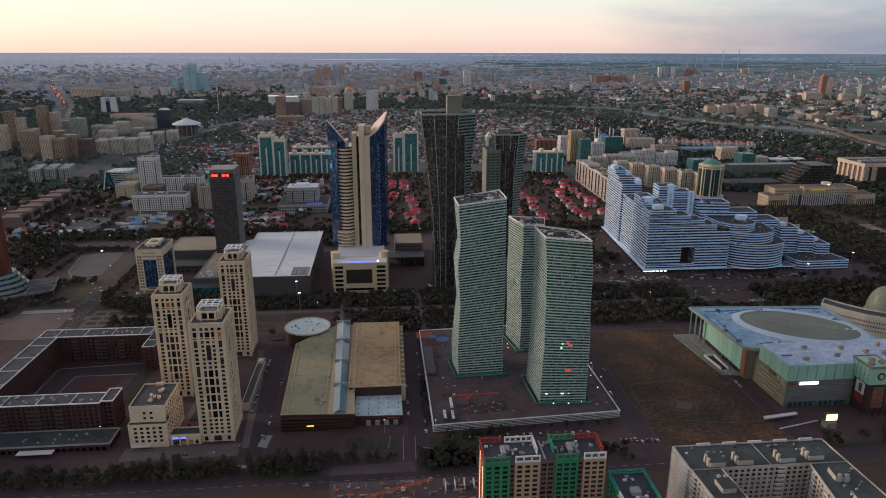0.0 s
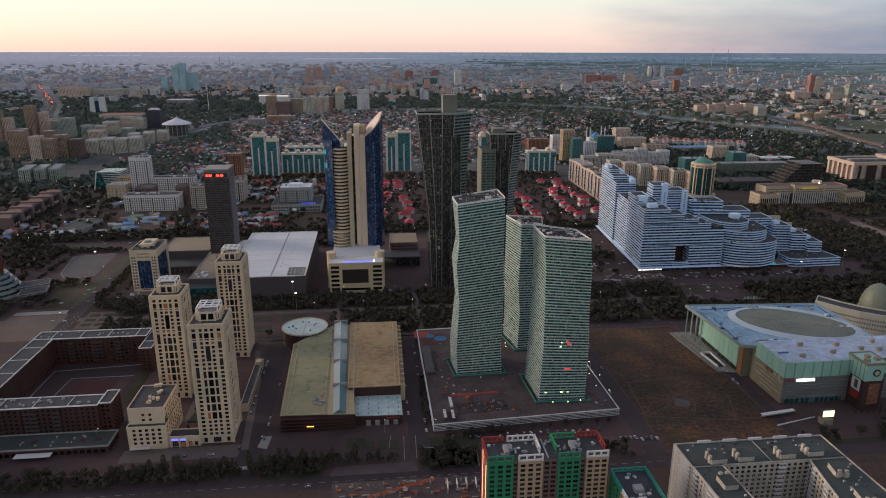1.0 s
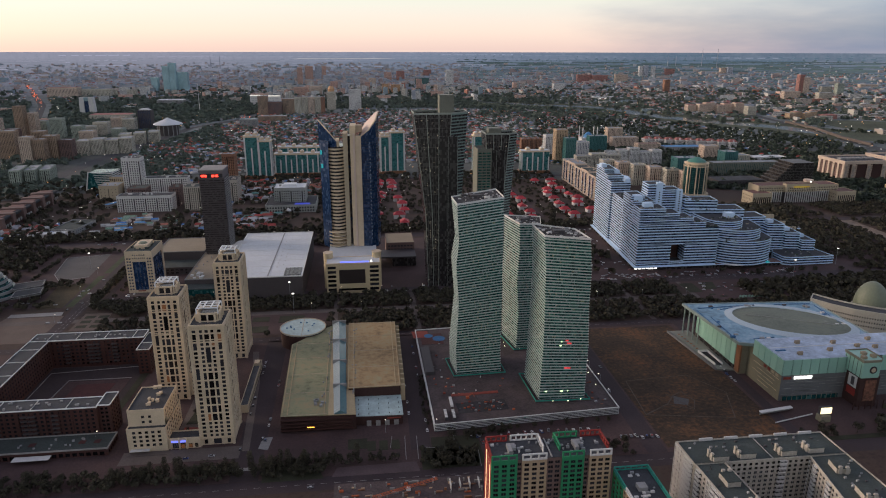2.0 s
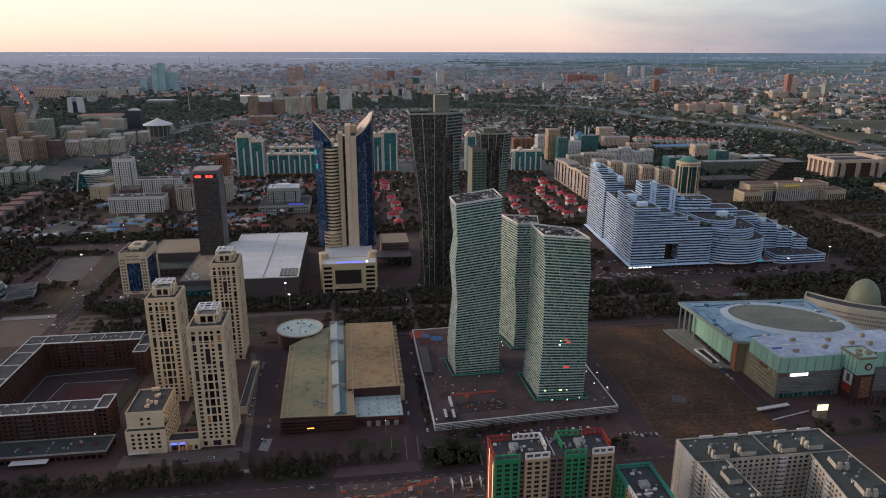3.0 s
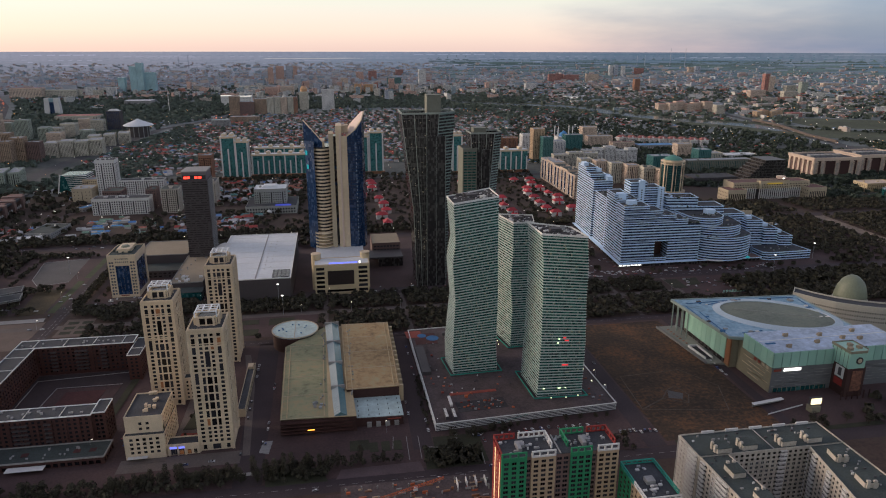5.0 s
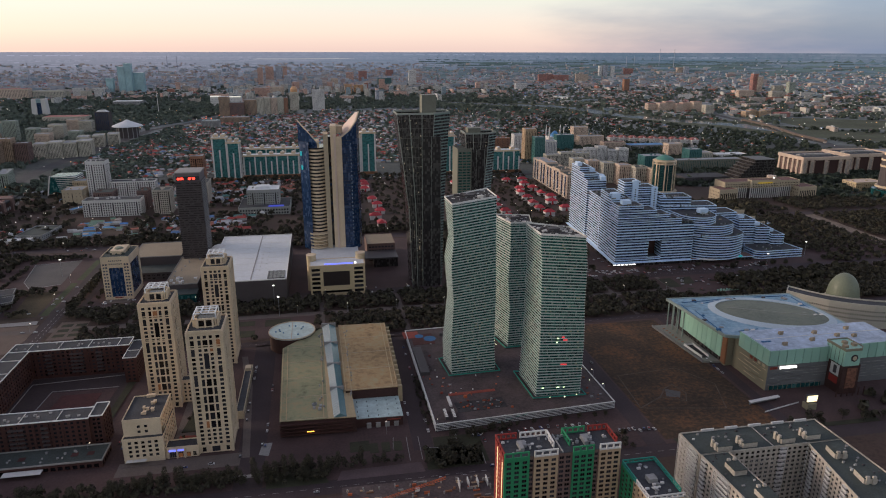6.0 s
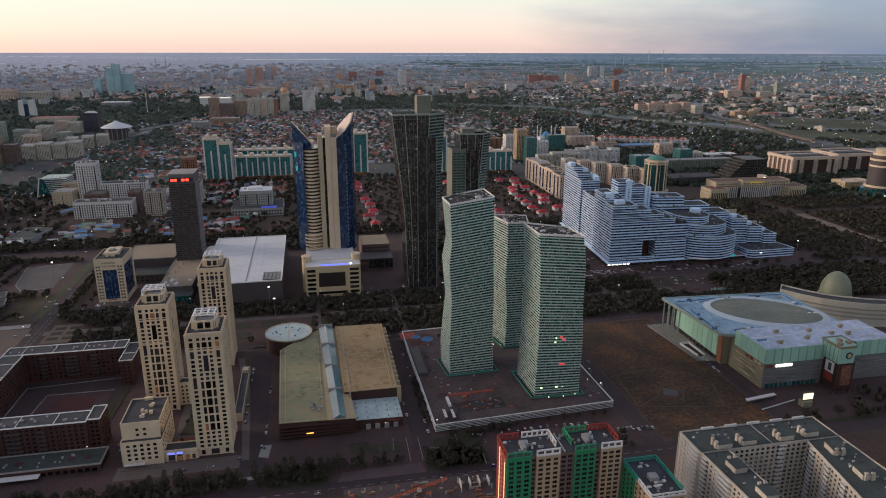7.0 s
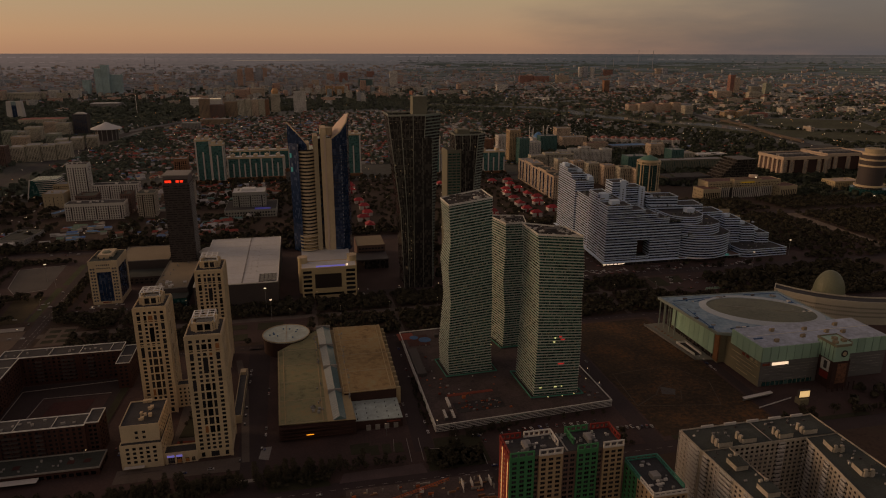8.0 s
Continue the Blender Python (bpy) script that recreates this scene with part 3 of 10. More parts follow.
AVENUES = [[(-800, 1750), (-801, 2060), (-778, 2342), (-728, 2904), (-564, 3298), (-403, 3799), (-250, 4300)], [(-1500, 3300), (-1840, 4174), (-2489, 5535), (-2900, 6400), (-4000, 8800)],
           [(1500, 1480), (1637, 1844), (1713, 2104), (1742, 2287), (1842, 2593), (1875, 2840), (1925, 3102), (1990, 3500)]]
for pts_ in AVENUES:
    strip("road", [q for a, b in zip(pts_, pts_[1:]) for q in line(a, b, 4)], 38, 0.3, "avenue", "wide grey avenue across the far city", "road")
# lane lines on the near roads
s_ = Shape()
for yy in (720, 868):
    for k in range(-60, 90):
        s_.box(k * 9, k * 9 + 4, yy - 0.12, yy + 0.12, 0.1, 0.15)
for k in range(40):
    s_.box(-383.4 - k * 0.11, -383.0 - k * 0.11, 720 + k * 10, 725 + k * 10, 0.1, 0.17)
    s_.box(-378.4 - k * 0.11, -378.0 - k * 0.11, 720 + k * 10, 725 + k * 10, 0.1, 0.17)
for k in range(60):
    s_.box(-300 + k * 10, -295 + k * 10, 446.8, 447.1, 0.1, 0.15)
tagged(part("lane_line", s_, M["paint"]), "white dashed lane lines on asphalt", "road marking", "", "stuff")
# the boulevard
flat("pavement", [(-900, 796), (1100, 796), (1100, 808), (-900, 808)], 0.12, "paving_light", "pale promenade between dark trees", "pavement")
for xx in (-290, -180, -60, 40, 240, 330, 420, 520):
    flat("pavement", [(xx - 3, 728), (xx + 3, 728), (xx + 3, 856), (xx - 3, 856)], 0.13, "paving_light", "pale cross path over the boulevard", "pavement")
flat("pavement", [(-200, 735), (-70, 735), (-70, 796), (-200, 796)], 0.10, "paving", "paved garden square with flower beds", "pavement")
for bx, by, bw, bd in ((-196, 742, 26, 20), (-160, 742, 22, 18), (-128, 770, 30, 20), (-190, 772, 24, 18), (-160, 775, 20, 14)):
    flat("flower_bed", [(bx, by), (bx + bw, by), (bx + bw, by + bd), (bx, by + bd)], 0.35, "lawn", "planted bed with a stone edge", "flower bed")
flat("pavement", [(-370, 772), (-335, 772), (-338, 826), (-370, 826)], 0.16, "paving_sand", "pale square with a grid of planting pits", "pavement")
for i in range(2):
    for j in range(3):
        flat("flower_bed", [(-366 + i * 16, 780 + j * 15), (-354 + i * 16, 780 + j * 15), (-354 + i * 16, 788 + j * 15), (-366 + i * 16, 788 + j * 15)], 0.3, "lawn", "dark planting pit in a pale square", "flower bed")
flat("pavement", [(-470, 742), (-400, 742), (-393, 777), (-394, 822), (-462, 820)], 0.11, "paving_sand", "pale forecourt beside the avenue", "pavement")
flat("pavement", [(-461, 822), (-398, 824), (-400, 836), (-461, 833)], 0.16, "kerb", "pale footway across the forecourt", "pavement")
flat("pavement", [(-455, 961), (-420, 975), (-427, 1086), (-488, 1073), (-473, 990)], 0.14, "lot", "empty grey concrete lot", "pavement")
for a_, b_ in (((-455, 960), (-420, 974)), ((-456, 960), (-474, 990)), ((-474, 990), (-489, 1074)), ((-489, 1074), (-427, 1087))):
    strip("kerb", [a_, b_], 1.2, 0.4, "kerb", "pale kerb round the empty lot", "kerb", 0.3)
# bare field with its worn star-shaped plot
flat("field", [(225, 462), (338, 468), (340, 708), (226, 708)], 0.15, "field", "bare brown field with faint tracks", "field")
M["track"] = surface("worn_track", (0.085, 0.062, 0.048), 0.95, spread=0.5, coarse=0.05, fine=0.6)
for a, b, w_ in (((228, 514), (256, 530), 1.6), ((256, 530), (268, 545), 1.2), ((268, 545), (279, 551), 1.0), ((279, 551), (284, 533), 1.0), ((284, 533), (276, 518), 1.0), ((276, 518), (256, 530), 0.8), ((262, 548), (276, 520), 0.8),
                 ((234, 578), (300, 583), 0.9), ((300, 583), (322, 545), 0.9), ((322, 545), (306, 500), 0.9), ((306, 500), (228, 514), 0.9), ((234, 578), (228, 514), 0.9)):
    strip("footpath", [a, b], w_, 0.24, "track", "pale worn track across the bare field", "path")
flat("pavement", [(262, 530), (274, 526), (280, 536), (268, 544)], 0.20, "lot", "broken concrete patch in the field", "pavement")
flat("lawn", [(-438, 848), (-408, 851), (-411, 945), (-448, 941)], 0.2, "lawn_dry", "dry brown lawn beside the avenue", "lawn")
for poly in ([(393, 846), (408, 846), (405, 812), (386, 812)], [(418, 848), (438, 848), (437, 812), (418, 812)], [(528, 848), (550, 848), (543, 812), (524, 812)], [(448, 850), (470, 850), (462, 822), (444, 822)]):
    flat("lawn", poly, 0.22, "lawn", "dim green lawn between paths of the plaza", "lawn")
flat("pavement", [(424, 780), (560, 780), (560, 850), (424, 850)], 0.14, "paving", "paved plaza with benches before the terraced building", "pavement")
# forecourt of the shopping centre, and the yards in the foreground
flat("pavement", [(338, 456), (620, 456), (620, 520), (338, 520)], 0.13, "paving", "red paved forecourt of the shopping centre", "pavement")
flat("lawn", [(232, 456), (430, 456), (430, 462), (232, 462)], 0.16, "lawn", "strip of grass by the street", "lawn")
flat("pavement", [(-50, 458), (35, 458), (30, 484), (-46, 482)], 0.16, "paving", "reddish paved yard by the street", "pavement")
flat("pavement", [(-60, 380), (60, 380), (60, 436), (-60, 436)], 0.12, "paving", "trampled building site ground", "pavement")
flat("lawn", [(-40, 490), (-24, 490), (-24, 505), (-40, 505)], 0.2, "lawn", "grass bed with pale edging", "lawn")
flat("lawn", [(-107, 475), (-105, 453), (-58, 453), (-64, 472)], 0.17, "lawn", "dark planted strip before the market hall", "lawn")
M["paving_mauve"] = surface("mauve_paving", (0.092, 0.062, 0.064), 0.9, spread=0.25, coarse=0.06, fine=0.8)
flat("pavement", [(-48, 466), (15, 467), (17, 454), (-52, 454)], 0.19, "paving_mauve", "empty mauve paved square before the market hall", "pavement")
flat("lawn", [(20, 486), (66, 476), (65, 456), (19, 455)], 0.17, "lawn", "dark planted island between the streets", "lawn")
for a_, b_ in (((20, 487), (67, 477)), ((67, 477), (66, 455)), ((-3, 506), (-5, 488)), ((18, 504), (17, 470)), ((8, 505), (7, 470))):
    strip("kerb", [a_, b_], 0.45, 0.3, "kerb", "pale kerb round a planted island", "kerb", 0.25)
flat("pavement", [(-127, 498), (-121, 498), (-124, 545), (-129, 620), (-140, 690), (-146, 690), (-136, 620)], 0.2, "paving_light", "pale pavement along the foot of the towers", "pavement")
flat("lawn", [(28, 459), (70, 459), (70, 500), (30, 500)], 0.17, "lawn", "dark grass under the trees by the crossing", "lawn")
for xx in (2, 12, 22):
    flat("flower_bed", [(xx - 26, 486), (xx - 19, 486), (xx - 19, 500), (xx - 26, 500)], 0.3, "lawn", "small grass bed with pale edging", "flower bed")
for poly in ([(-133, 470), (-110, 470), (-112, 474), (-131, 474)], [(-114, 500), (-106, 497), (-104, 516), (-112, 516)]):
    flat("kerb", poly, 0.3, "kerb", "pale kerbed traffic island", "kerb")
# the lake's brightness is put in as emission
M["lake"] = surface("glowing_lake_water", (0.30, 0.32, 0.34), 0.3, glow=((0.5, 0.47, 0.47), 0.6))
# river and its lagoon
RIVER = [(10, 4300), (16.5, 4040), (18.8, 4018), (21.6, 3866), (23.4, 3618), (25.6, 3473), (27.8, 3374), (30.4, 3297), (33.6, 3228), (36.0, 3107), (37.9, 3054), (39.7, 3060), (42.1, 3048), (48, 3020)]
strip("lawn", [spot(a, d) for a, d in RIVER], 330, 0.25, "bank", "grassy river banks", "river bank")
strip("water", [spot(a, d) for a, d in RIVER], 120, 0.6, "water", "pale grey river reflecting the evening sky", "river")
strip("lawn", [spot(36.8, 3420), spot(39, 3500), spot(44, 3560)], 420, 0.3, "bank", "flat green meadow beyond the river", "meadow")
strip("water", [spot(-5, 21900), spot(-2, 21700), spot(2.4, 22600)], 1300, 4.0, "lake", "thin pale lake near the skyline, brightened by its own glow", "lake")


def far_belts():
    """Dark woods in long thin belts over the eastern plain."""
    rng = random.Random(77)
    s = Shape()
    for _ in range(900):
        r = 1 / rng.uniform(1 / 30000, 1 / 5700)
        az = rng.uniform(9, 49)
        half = rng.uniform(0.3, 1.5)
        deep = r * r / 376000 * rng.uniform(0.6, 1.8)
        near_, far_ = [], []
        for k in range(9):
            a = az - half + 2 * half * k / 8
            for d, out in ((r, near_), (r + deep, far_)):
                x, y, z, _ = land(*spot(a, d))
                out.append(s.p(x, y, z + 1.8))
        for k in range(8):
            s.f.append([near_[k], near_[k + 1], far_[k + 1], far_[k]])
    tagged(part("far_belt", s, M["far_belt"]), "dark green belts of woodland on the far plain, with a faint haze glow", "woods", "", "stuff")


# faint blue-grey emission on the belts stands for haze over them
M["far_belt"] = surface("haze_glow_woods", (0.055, 0.085, 0.075), 1.0, spread=0.3, coarse=0.01, fine=0.05, vary="island", glow=((0.10, 0.14, 0.17), 0.35))


def far_fields():
    """Shelter belts, fields and pale works laid out across the far plain."""
    rng = random.Random(404)
    s = Shape()
    for _ in range(4200):
        r = 1 / rng.uniform(1 / 40000, 1 / 5700)
        az = rng.uniform(-34, 49)
        half = rng.choice([0.06, 0.12, 0.2, 0.35, 0.8]) * rng.uniform(0.6, 1.4) * (1 + r / 16000)
        deep = r * r / 376000 * rng.uniform(0.5, 1.6)
        n = 6
        near_, far_ = [], []
        for k in range(n + 1):
            a = az - half + 2 * half * k / n
            for d, out in ((r, near_), (r + deep, far_)):
                x, y, z, _ = land(*spot(a, d))
                out.append(s.p(x, y, z + 1.5))
        for k in range(n):
            s.f.append([near_[k], near_[k + 1], far_[k + 1], far_[k]])
    tagged(part("far_field", s, M["far_fields"]), "dark belts and pale fields on the far plain, glowing with haze", "fields", "", "stuff")


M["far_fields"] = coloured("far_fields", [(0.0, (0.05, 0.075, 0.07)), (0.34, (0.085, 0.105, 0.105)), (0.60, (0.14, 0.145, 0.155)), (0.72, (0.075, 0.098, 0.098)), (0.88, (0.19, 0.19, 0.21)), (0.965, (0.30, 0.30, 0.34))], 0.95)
# the field strips take the same haze emission as the plain
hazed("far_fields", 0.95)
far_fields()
far_belts()

# ---------------- three wavy towers on their podium ----------------
POD = [(34.4, 508.0), (203.0, 517.6), (200.0, 720.0), (33.6, 711.5)]


def podium():
    t = thing("podium", "low white-banded podium under three towers, fenced for building work", "podium", 34.4, 508, 0)
    off = (34.4, 508, 0)
    part("wall", Shape(off).prism(POD, 0, 7.0), M["dark_grey"], t)
    for k in range(5):
        z = 1.2 + 1.5 * k
        part("band", Shape(off).rim(inset(POD, -0.4), z, z + 0.38, 0.8), M["white_slab"], t)
    part("parapet", Shape(off).rim(inset(POD, -0.5), 7.0, 7.9, 0.7), M["white_slab"], t, "white rounded parapet")
    part("deck", Shape(off).face(*[(x, y, 7.05) for x, y in inset(POD, 0.7)]), M["paving_dark"], t, "grey-red podium deck")
    # sunken court, plant strips, sports court
    part("site_pit", Shape(off).prism([(58, 524), (104, 527), (103, 545), (57, 542)], 7.0, 7.25), M["black"], t, "dark work area with stacked material")
    part("court", Shape(off).prism([(38, 672), (62, 672), (62, 700), (38, 700)], 7.0, 7.3), M["court_dark"], t, "dull red playground surface")
    part("court", Shape(off).prism([(30, 690), (48, 690), (47, 708), (29, 708)], 7.0, 7.35), M["court_red"], t, "red playground surface")
    part("bench_row", Shape(off).prism([(55, 555), (100, 557), (100, 561), (55, 559)], 7.0, 7.5), M["court_red"], t, "red planting strip")
    for x, y, w, d in ((35, 600, 9, 60), (70, 690, 20, 5)):
        part("shed", Shape(off).box(x, x + w, y, y + d, 7, 10.5), M["dark_grey"], t)
    rng = random.Random(55)
    for k in range(80):
        x, y = rng.choice([(rng.uniform(45, 125), rng.uniform(522, 590)), (rng.uniform(36, 60), rng.uniform(560, 700)), (rng.uniform(180, 196), rng.uniform(525, 590)), (rng.uniform(58, 103), rng.uniform(526, 543))])
        w, d, h = rng.uniform(0.3, 1.3), rng.uniform(0.3, 0.9), rng.uniform(0.3, 1.4)
        part("building_material", Shape(off).box(x - w, x + w, y - d, y + d, 7.2, 7.2 + h), M[rng.choice(["orange", "grey", "rust_stack", "dark_grey", "dark_grey", "grey", "court_red", "white"])], t)
    for k in range(18):
        x, y = rng.uniform(62, 100), rng.uniform(526, 542)
        part("building_material", Shape(off).box(x - 1.0, x + 1.0, y - 0.4, y + 0.4, 7.2, 7.2 + rng.uniform(0.4, 1.3)), M[rng.choice(["orange", "court_red", "rust_stack", "grey"])], t)
    for x, y in ((44, 514), (51, 512.6)):
        part("site_cabin", Shape(off).box(x, x + 2.8, y, y + 15, 7.1, 9.9), M["dark_grey"], t, "dark site cabin with a pale slatted roof")
        for q in range(6):
            part("roof_slat", Shape(off).box(x + 0.2, x + 2.6, y + 0.6 + q * 2.4, y + 2.2 + q * 2.4, 9.9, 10.2), M["white_slab"], t)
    for x, y, r in ((58, 686, 7), (47, 694, 5)):
        part("play_circle", Shape(off).tube(x, y, r, 7.2, 7.45, 18), M["court_blue"], t, "blue round play surface")
    part("work_van", Shape(off).box(52, 54.4, 536, 552, 7.1, 9.0), M["white"], t)
    part("excavator", Shape(off).box(68, 71, 549, 551.5, 7, 9.2).bar((70, 550, 9), (74, 550, 12), 0.3).bar((74, 550, 12), (76, 550, 8.5), 0.25), M["orange"], t, "orange excavator")
    # entrance ramp roof on the street side
    part("ramp_roof", Shape(off).face((90, 510.5, 1.5), (118, 512.2, 6.8), (118, 516, 6.8), (90, 515, 1.5)), M["teal_rail"], t, "teal sloping ramp cover")


M["spandrel"] = surface("dark_spandrel", (0.075, 0.070, 0.066), 0.5)
M["court_dark"] = surface("dark_red_rubber", (0.065, 0.022, 0.020), 0.9, spread=0.35)
M["paving_dark"] = surface("podium_deck", (0.066, 0.048, 0.049), 0.9, spread=0.4, coarse=0.05, fine=0.5)
M["rust_stack"] = surface("rusty_stack", (0.18, 0.07, 0.04), 0.8)
M["court_blue"] = surface("blue_court", (0.03, 0.12, 0.26), 0.8)
M["court_red"] = surface("red_court", (0.22, 0.045, 0.03), 0.8, spread=0.3)
podium()


def lerp_path(stops, f):
    for (a, va), (b, vb) in zip(stops, stops[1:]):
        if f <= b:
            k = (f - a) / (b - a)
            return [p + (q - p) * k for p, q in zip(va, vb)]
    return stops[-1][1]


def wavy_tower(label, base, top, z0, z1, floors, fold, seed, lit_count, glows=()):
    """A tower of stacked floors whose corners lean in and out in folds. base, top: front-left, front-right, rear-right, rear-left."""
    rng = random.Random(seed)
    bx, by = base[0]
    t = thing("skyscraper", label, "skyscraper", bx, by, z0, group="three wavy towers")
    off = (bx, by, z0)
    step = (z1 - z0) / floors

    def outline(z):
        f = (z - z0) / (z1 - z0)
        moved = lerp_path(fold, f)
        return [(b[0] + (a[0] - b[0]) * f + moved[2 * i], b[1] + (a[1] - b[1]) * f + moved[2 * i + 1]) for i, (b, a) in enumerate(zip(base, top))]

    core, lights, fins = Shape(off), Shape(off), Shape(off)
    for k in range(floors):
        za, zb = z0 + k * step, z0 + (k + 1) * step
        part("floor_band", Shape(off).prism(outline(za + 0.08), za + 0.08, za + 0.08 + step * 0.34, outline(za + step * 0.42)), M["tower_band"], t)
        # short upstands and closed loggias break the glass between the bands
        m = outline(za + step * 0.7)
        for i, j, n in ((0, 1, 16), (3, 0, 10)):
            for q in range(1, n):
                if rng.random() < 0.2:
                    w = q / n + rng.uniform(-0.02, 0.02)
                    x, y = m[i][0] + (m[j][0] - m[i][0]) * w, m[i][1] + (m[j][1] - m[i][1]) * w
                    d = Vector((m[j][0] - m[i][0], m[j][1] - m[i][1])).normalized() * rng.choice([0.14, 0.18, 0.5])
                    c = Vector((d.y, -d.x)).normalized() * 0.22
                    fins.prism([(x - d.x + c.x, y - d.y + c.y), (x + d.x + c.x, y + d.y + c.y), (x + d.x - c.x, y + d.y - c.y), (x - d.x - c.x, y - d.y - c.y)], za + step * 0.40, zb + 0.1)
    tagged(part("fin", fins, M["fin"], t), "pale upstands between the floor bands", kind="stuff")
    roof = outline(z1)
    part("roof", Shape(off).prism(inset(roof, 0.5), z1 - 0.4, z1), M["black"], t, "dark flat roof")
    part("parapet", Shape(off).rim(roof, z1 - 0.6, z1 + 1.3, 0.35), M["white_slab"], t)
    cx, cy = sum(p[0] for p in roof) / 4, sum(p[1] for p in roof) / 4
    for _ in range(11):
        a, b = cx + rng.uniform(-13, 13), cy + rng.uniform(-9, 9)
        w, h = rng.uniform(0.8, 2.6), rng.uniform(0.8, 2.6)
        s = Shape(off).box(a - w, a + w, b - w * 0.7, b + w * 0.7, z1, z1 + h)
        s.box(a - w * 0.8, a + w * 1.1, b - w * 0.5, b + w * 0.5, z1 + h, z1 + h + 0.3)
        part("roof_plant", s, M[rng.choice(["dark_grey", "grey", "white"])], t)
    part("stair_house", Shape(off).box(cx - 7, cx + 3, cy - 4, cy + 2, z1, z1 + 3), M["dark_grey"], t)
    bits, pale = Shape(off), Shape(off)
    for _ in range(70):
        u_, v_ = rng.uniform(0.08, 0.92), rng.uniform(0.08, 0.92)
        lo_, hi_ = Vector(roof[0]).lerp(Vector(roof[1]), u_), Vector(roof[3]).lerp(Vector(roof[2]), u_)
        p_ = lo_.lerp(hi_, v_)
        w, d, h = rng.uniform(0.2, 1.6), rng.uniform(0.2, 0.7), rng.uniform(0.2, 1.2)
        (pale if rng.random() < 0.4 else bits).box(p_.x - w, p_.x + w, p_.y - d, p_.y + d, z1, z1 + h)
    tagged(part("roof_fitting", bits, M["spandrel"], t), kind="stuff")
    tagged(part("pale_roof_fitting", pale, M["white"], t), kind="stuff")
    # glazed skirt round the foot
    foot = outline(z0)
    part("plinth", Shape(off).prism(inset(foot, -5), z0, z0 + 0.8), M["paving_dark"], t)
    part("plinth_glass", Shape(off).rim(inset(foot, -4), z0 + 0.8, z0 + 2.0, 0.5), M["teal_rail"], t, "teal glass balustrade round the foot")
    for _ in range(lit_count):
        f = rng.uniform(0.02, 0.95)
        k = int(f * floors)
        za = z0 + k * step
        m = outline(za + 2.2)
        w = rng.uniform(0.08, 0.9)
        x, y = m[0][0] + (m[1][0] - m[0][0]) * w, m[0][1] + (m[1][1] - m[0][1]) * w
        d = Vector((m[1][0] - m[0][0], m[1][1] - m[0][1])).normalized()
        ww = rng.uniform(0.4, 0.9)
        lights.face((x - d.x * ww - d.y * 0.45, y - d.y * ww + d.x * 0.45, za + 1.3), (x + d.x * ww - d.y * 0.45, y + d.y * ww + d.x * 0.45, za + 1.5),
               (x + d.x * ww - d.y * 0.45, y + d.y * ww + d.x * 0.45, za + 2.7), (x - d.x * ww - d.y * 0.45, y - d.y * ww + d.x * 0.45, za + 2.7))
    rings = []
    for k in range(floors + 1):
        z = z0 + k * step
        rings.append([core.p(x, y, z) for x, y in inset(outline(z), 0.5)])
    for a, b in zip(rings, rings[1:]):
        for i in range(4):
            core.f.append([a[i], a[(i + 1) % 4], b[(i + 1) % 4], b[i]])
    part("glass_wall", core, M["glass_green"], t, "dark green glass between the bands")
    tagged(part("lit_window", lights, M["lit_dim"], t), "dim yellow lit window panes", kind="stuff")
    for w, z, half, key, say in glows:
        m = outline(z)
        p, q = Vector(m[0]), Vector(m[1])
        d = (q - p).normalized()
        c, o = p.lerp(q, w), Vector((d.y, -d.x)) * 0.3
        s = Shape(off)
        s.prism([tuple(c - d * half + o), tuple(c + d * half + o), tuple(c + d * half - o), tuple(c - d * half - o)], z, z + 1.1)
        part("lit_loggia", s, M[key], t, say)
    return t


M["tower_band"] = surface("pale_green_aluminium_band", (0.44, 0.50, 0.475), 0.45, spread=0.10, coarse=0.05, fine=0.6)
M["fin"] = surface("grey_green_fin", (0.22, 0.28, 0.26), 0.5)
M["red_dim"] = lamp_mat("red_loggia_light", (1.0, 0.06, 0.07), 0.9)
M["lit_dim"] = lamp_mat("dim_lit_window", (0.80, 0.85, 0.50), 0.13)
wavy_tower("tall wavy tower of green glass with white bands, dark flat roof", [(66, 597), (111, 599), (109, 634), (63, 629)], [(64.5, 594), (114, 620), (113.5, 660), (63.5, 628)], 7, 181, 64,
           [(0, (0, 0, 0, 0, 0, 0, 0, 0)), (0.15, (-1.0, 0, -1, 0, 0, 0, -1.0, 0)), (0.44, (1.6, 0, 0.5, 0, 0, 0, 3.6, 0)), (0.66, (-0.8, 0, 0, 0, 0, 0, 0.2, 0)), (0.79, (1.6, 0, 0, 0, 0, 0, 4.0, 0)), (1, (0, 0, 0, 0, 0, 0, 0, 0))], 5, 90)
wavy_tower("wavy tower of green glass and white bands, standing behind the others", [(138, 650), (165, 652), (168, 690), (130.5, 691)], [(138, 652), (160, 651), (167, 681), (130, 692)], 7, 145.5, 51,
           [(0, (0, 0, 0, 0, 0, 0, 0, 0)), (0.3, (1.5, 0, 0, 0, 0, 0, 0.5, 0)), (0.55, (-1.2, 0, 0, 0, 0, 0, -0.5, 0)), (0.8, (0.6, 0, 0, 0, 0, 0, 0.2, 0)), (1, (0, 0, 0, 0, 0, 0, 0, 0))], 6, 10)
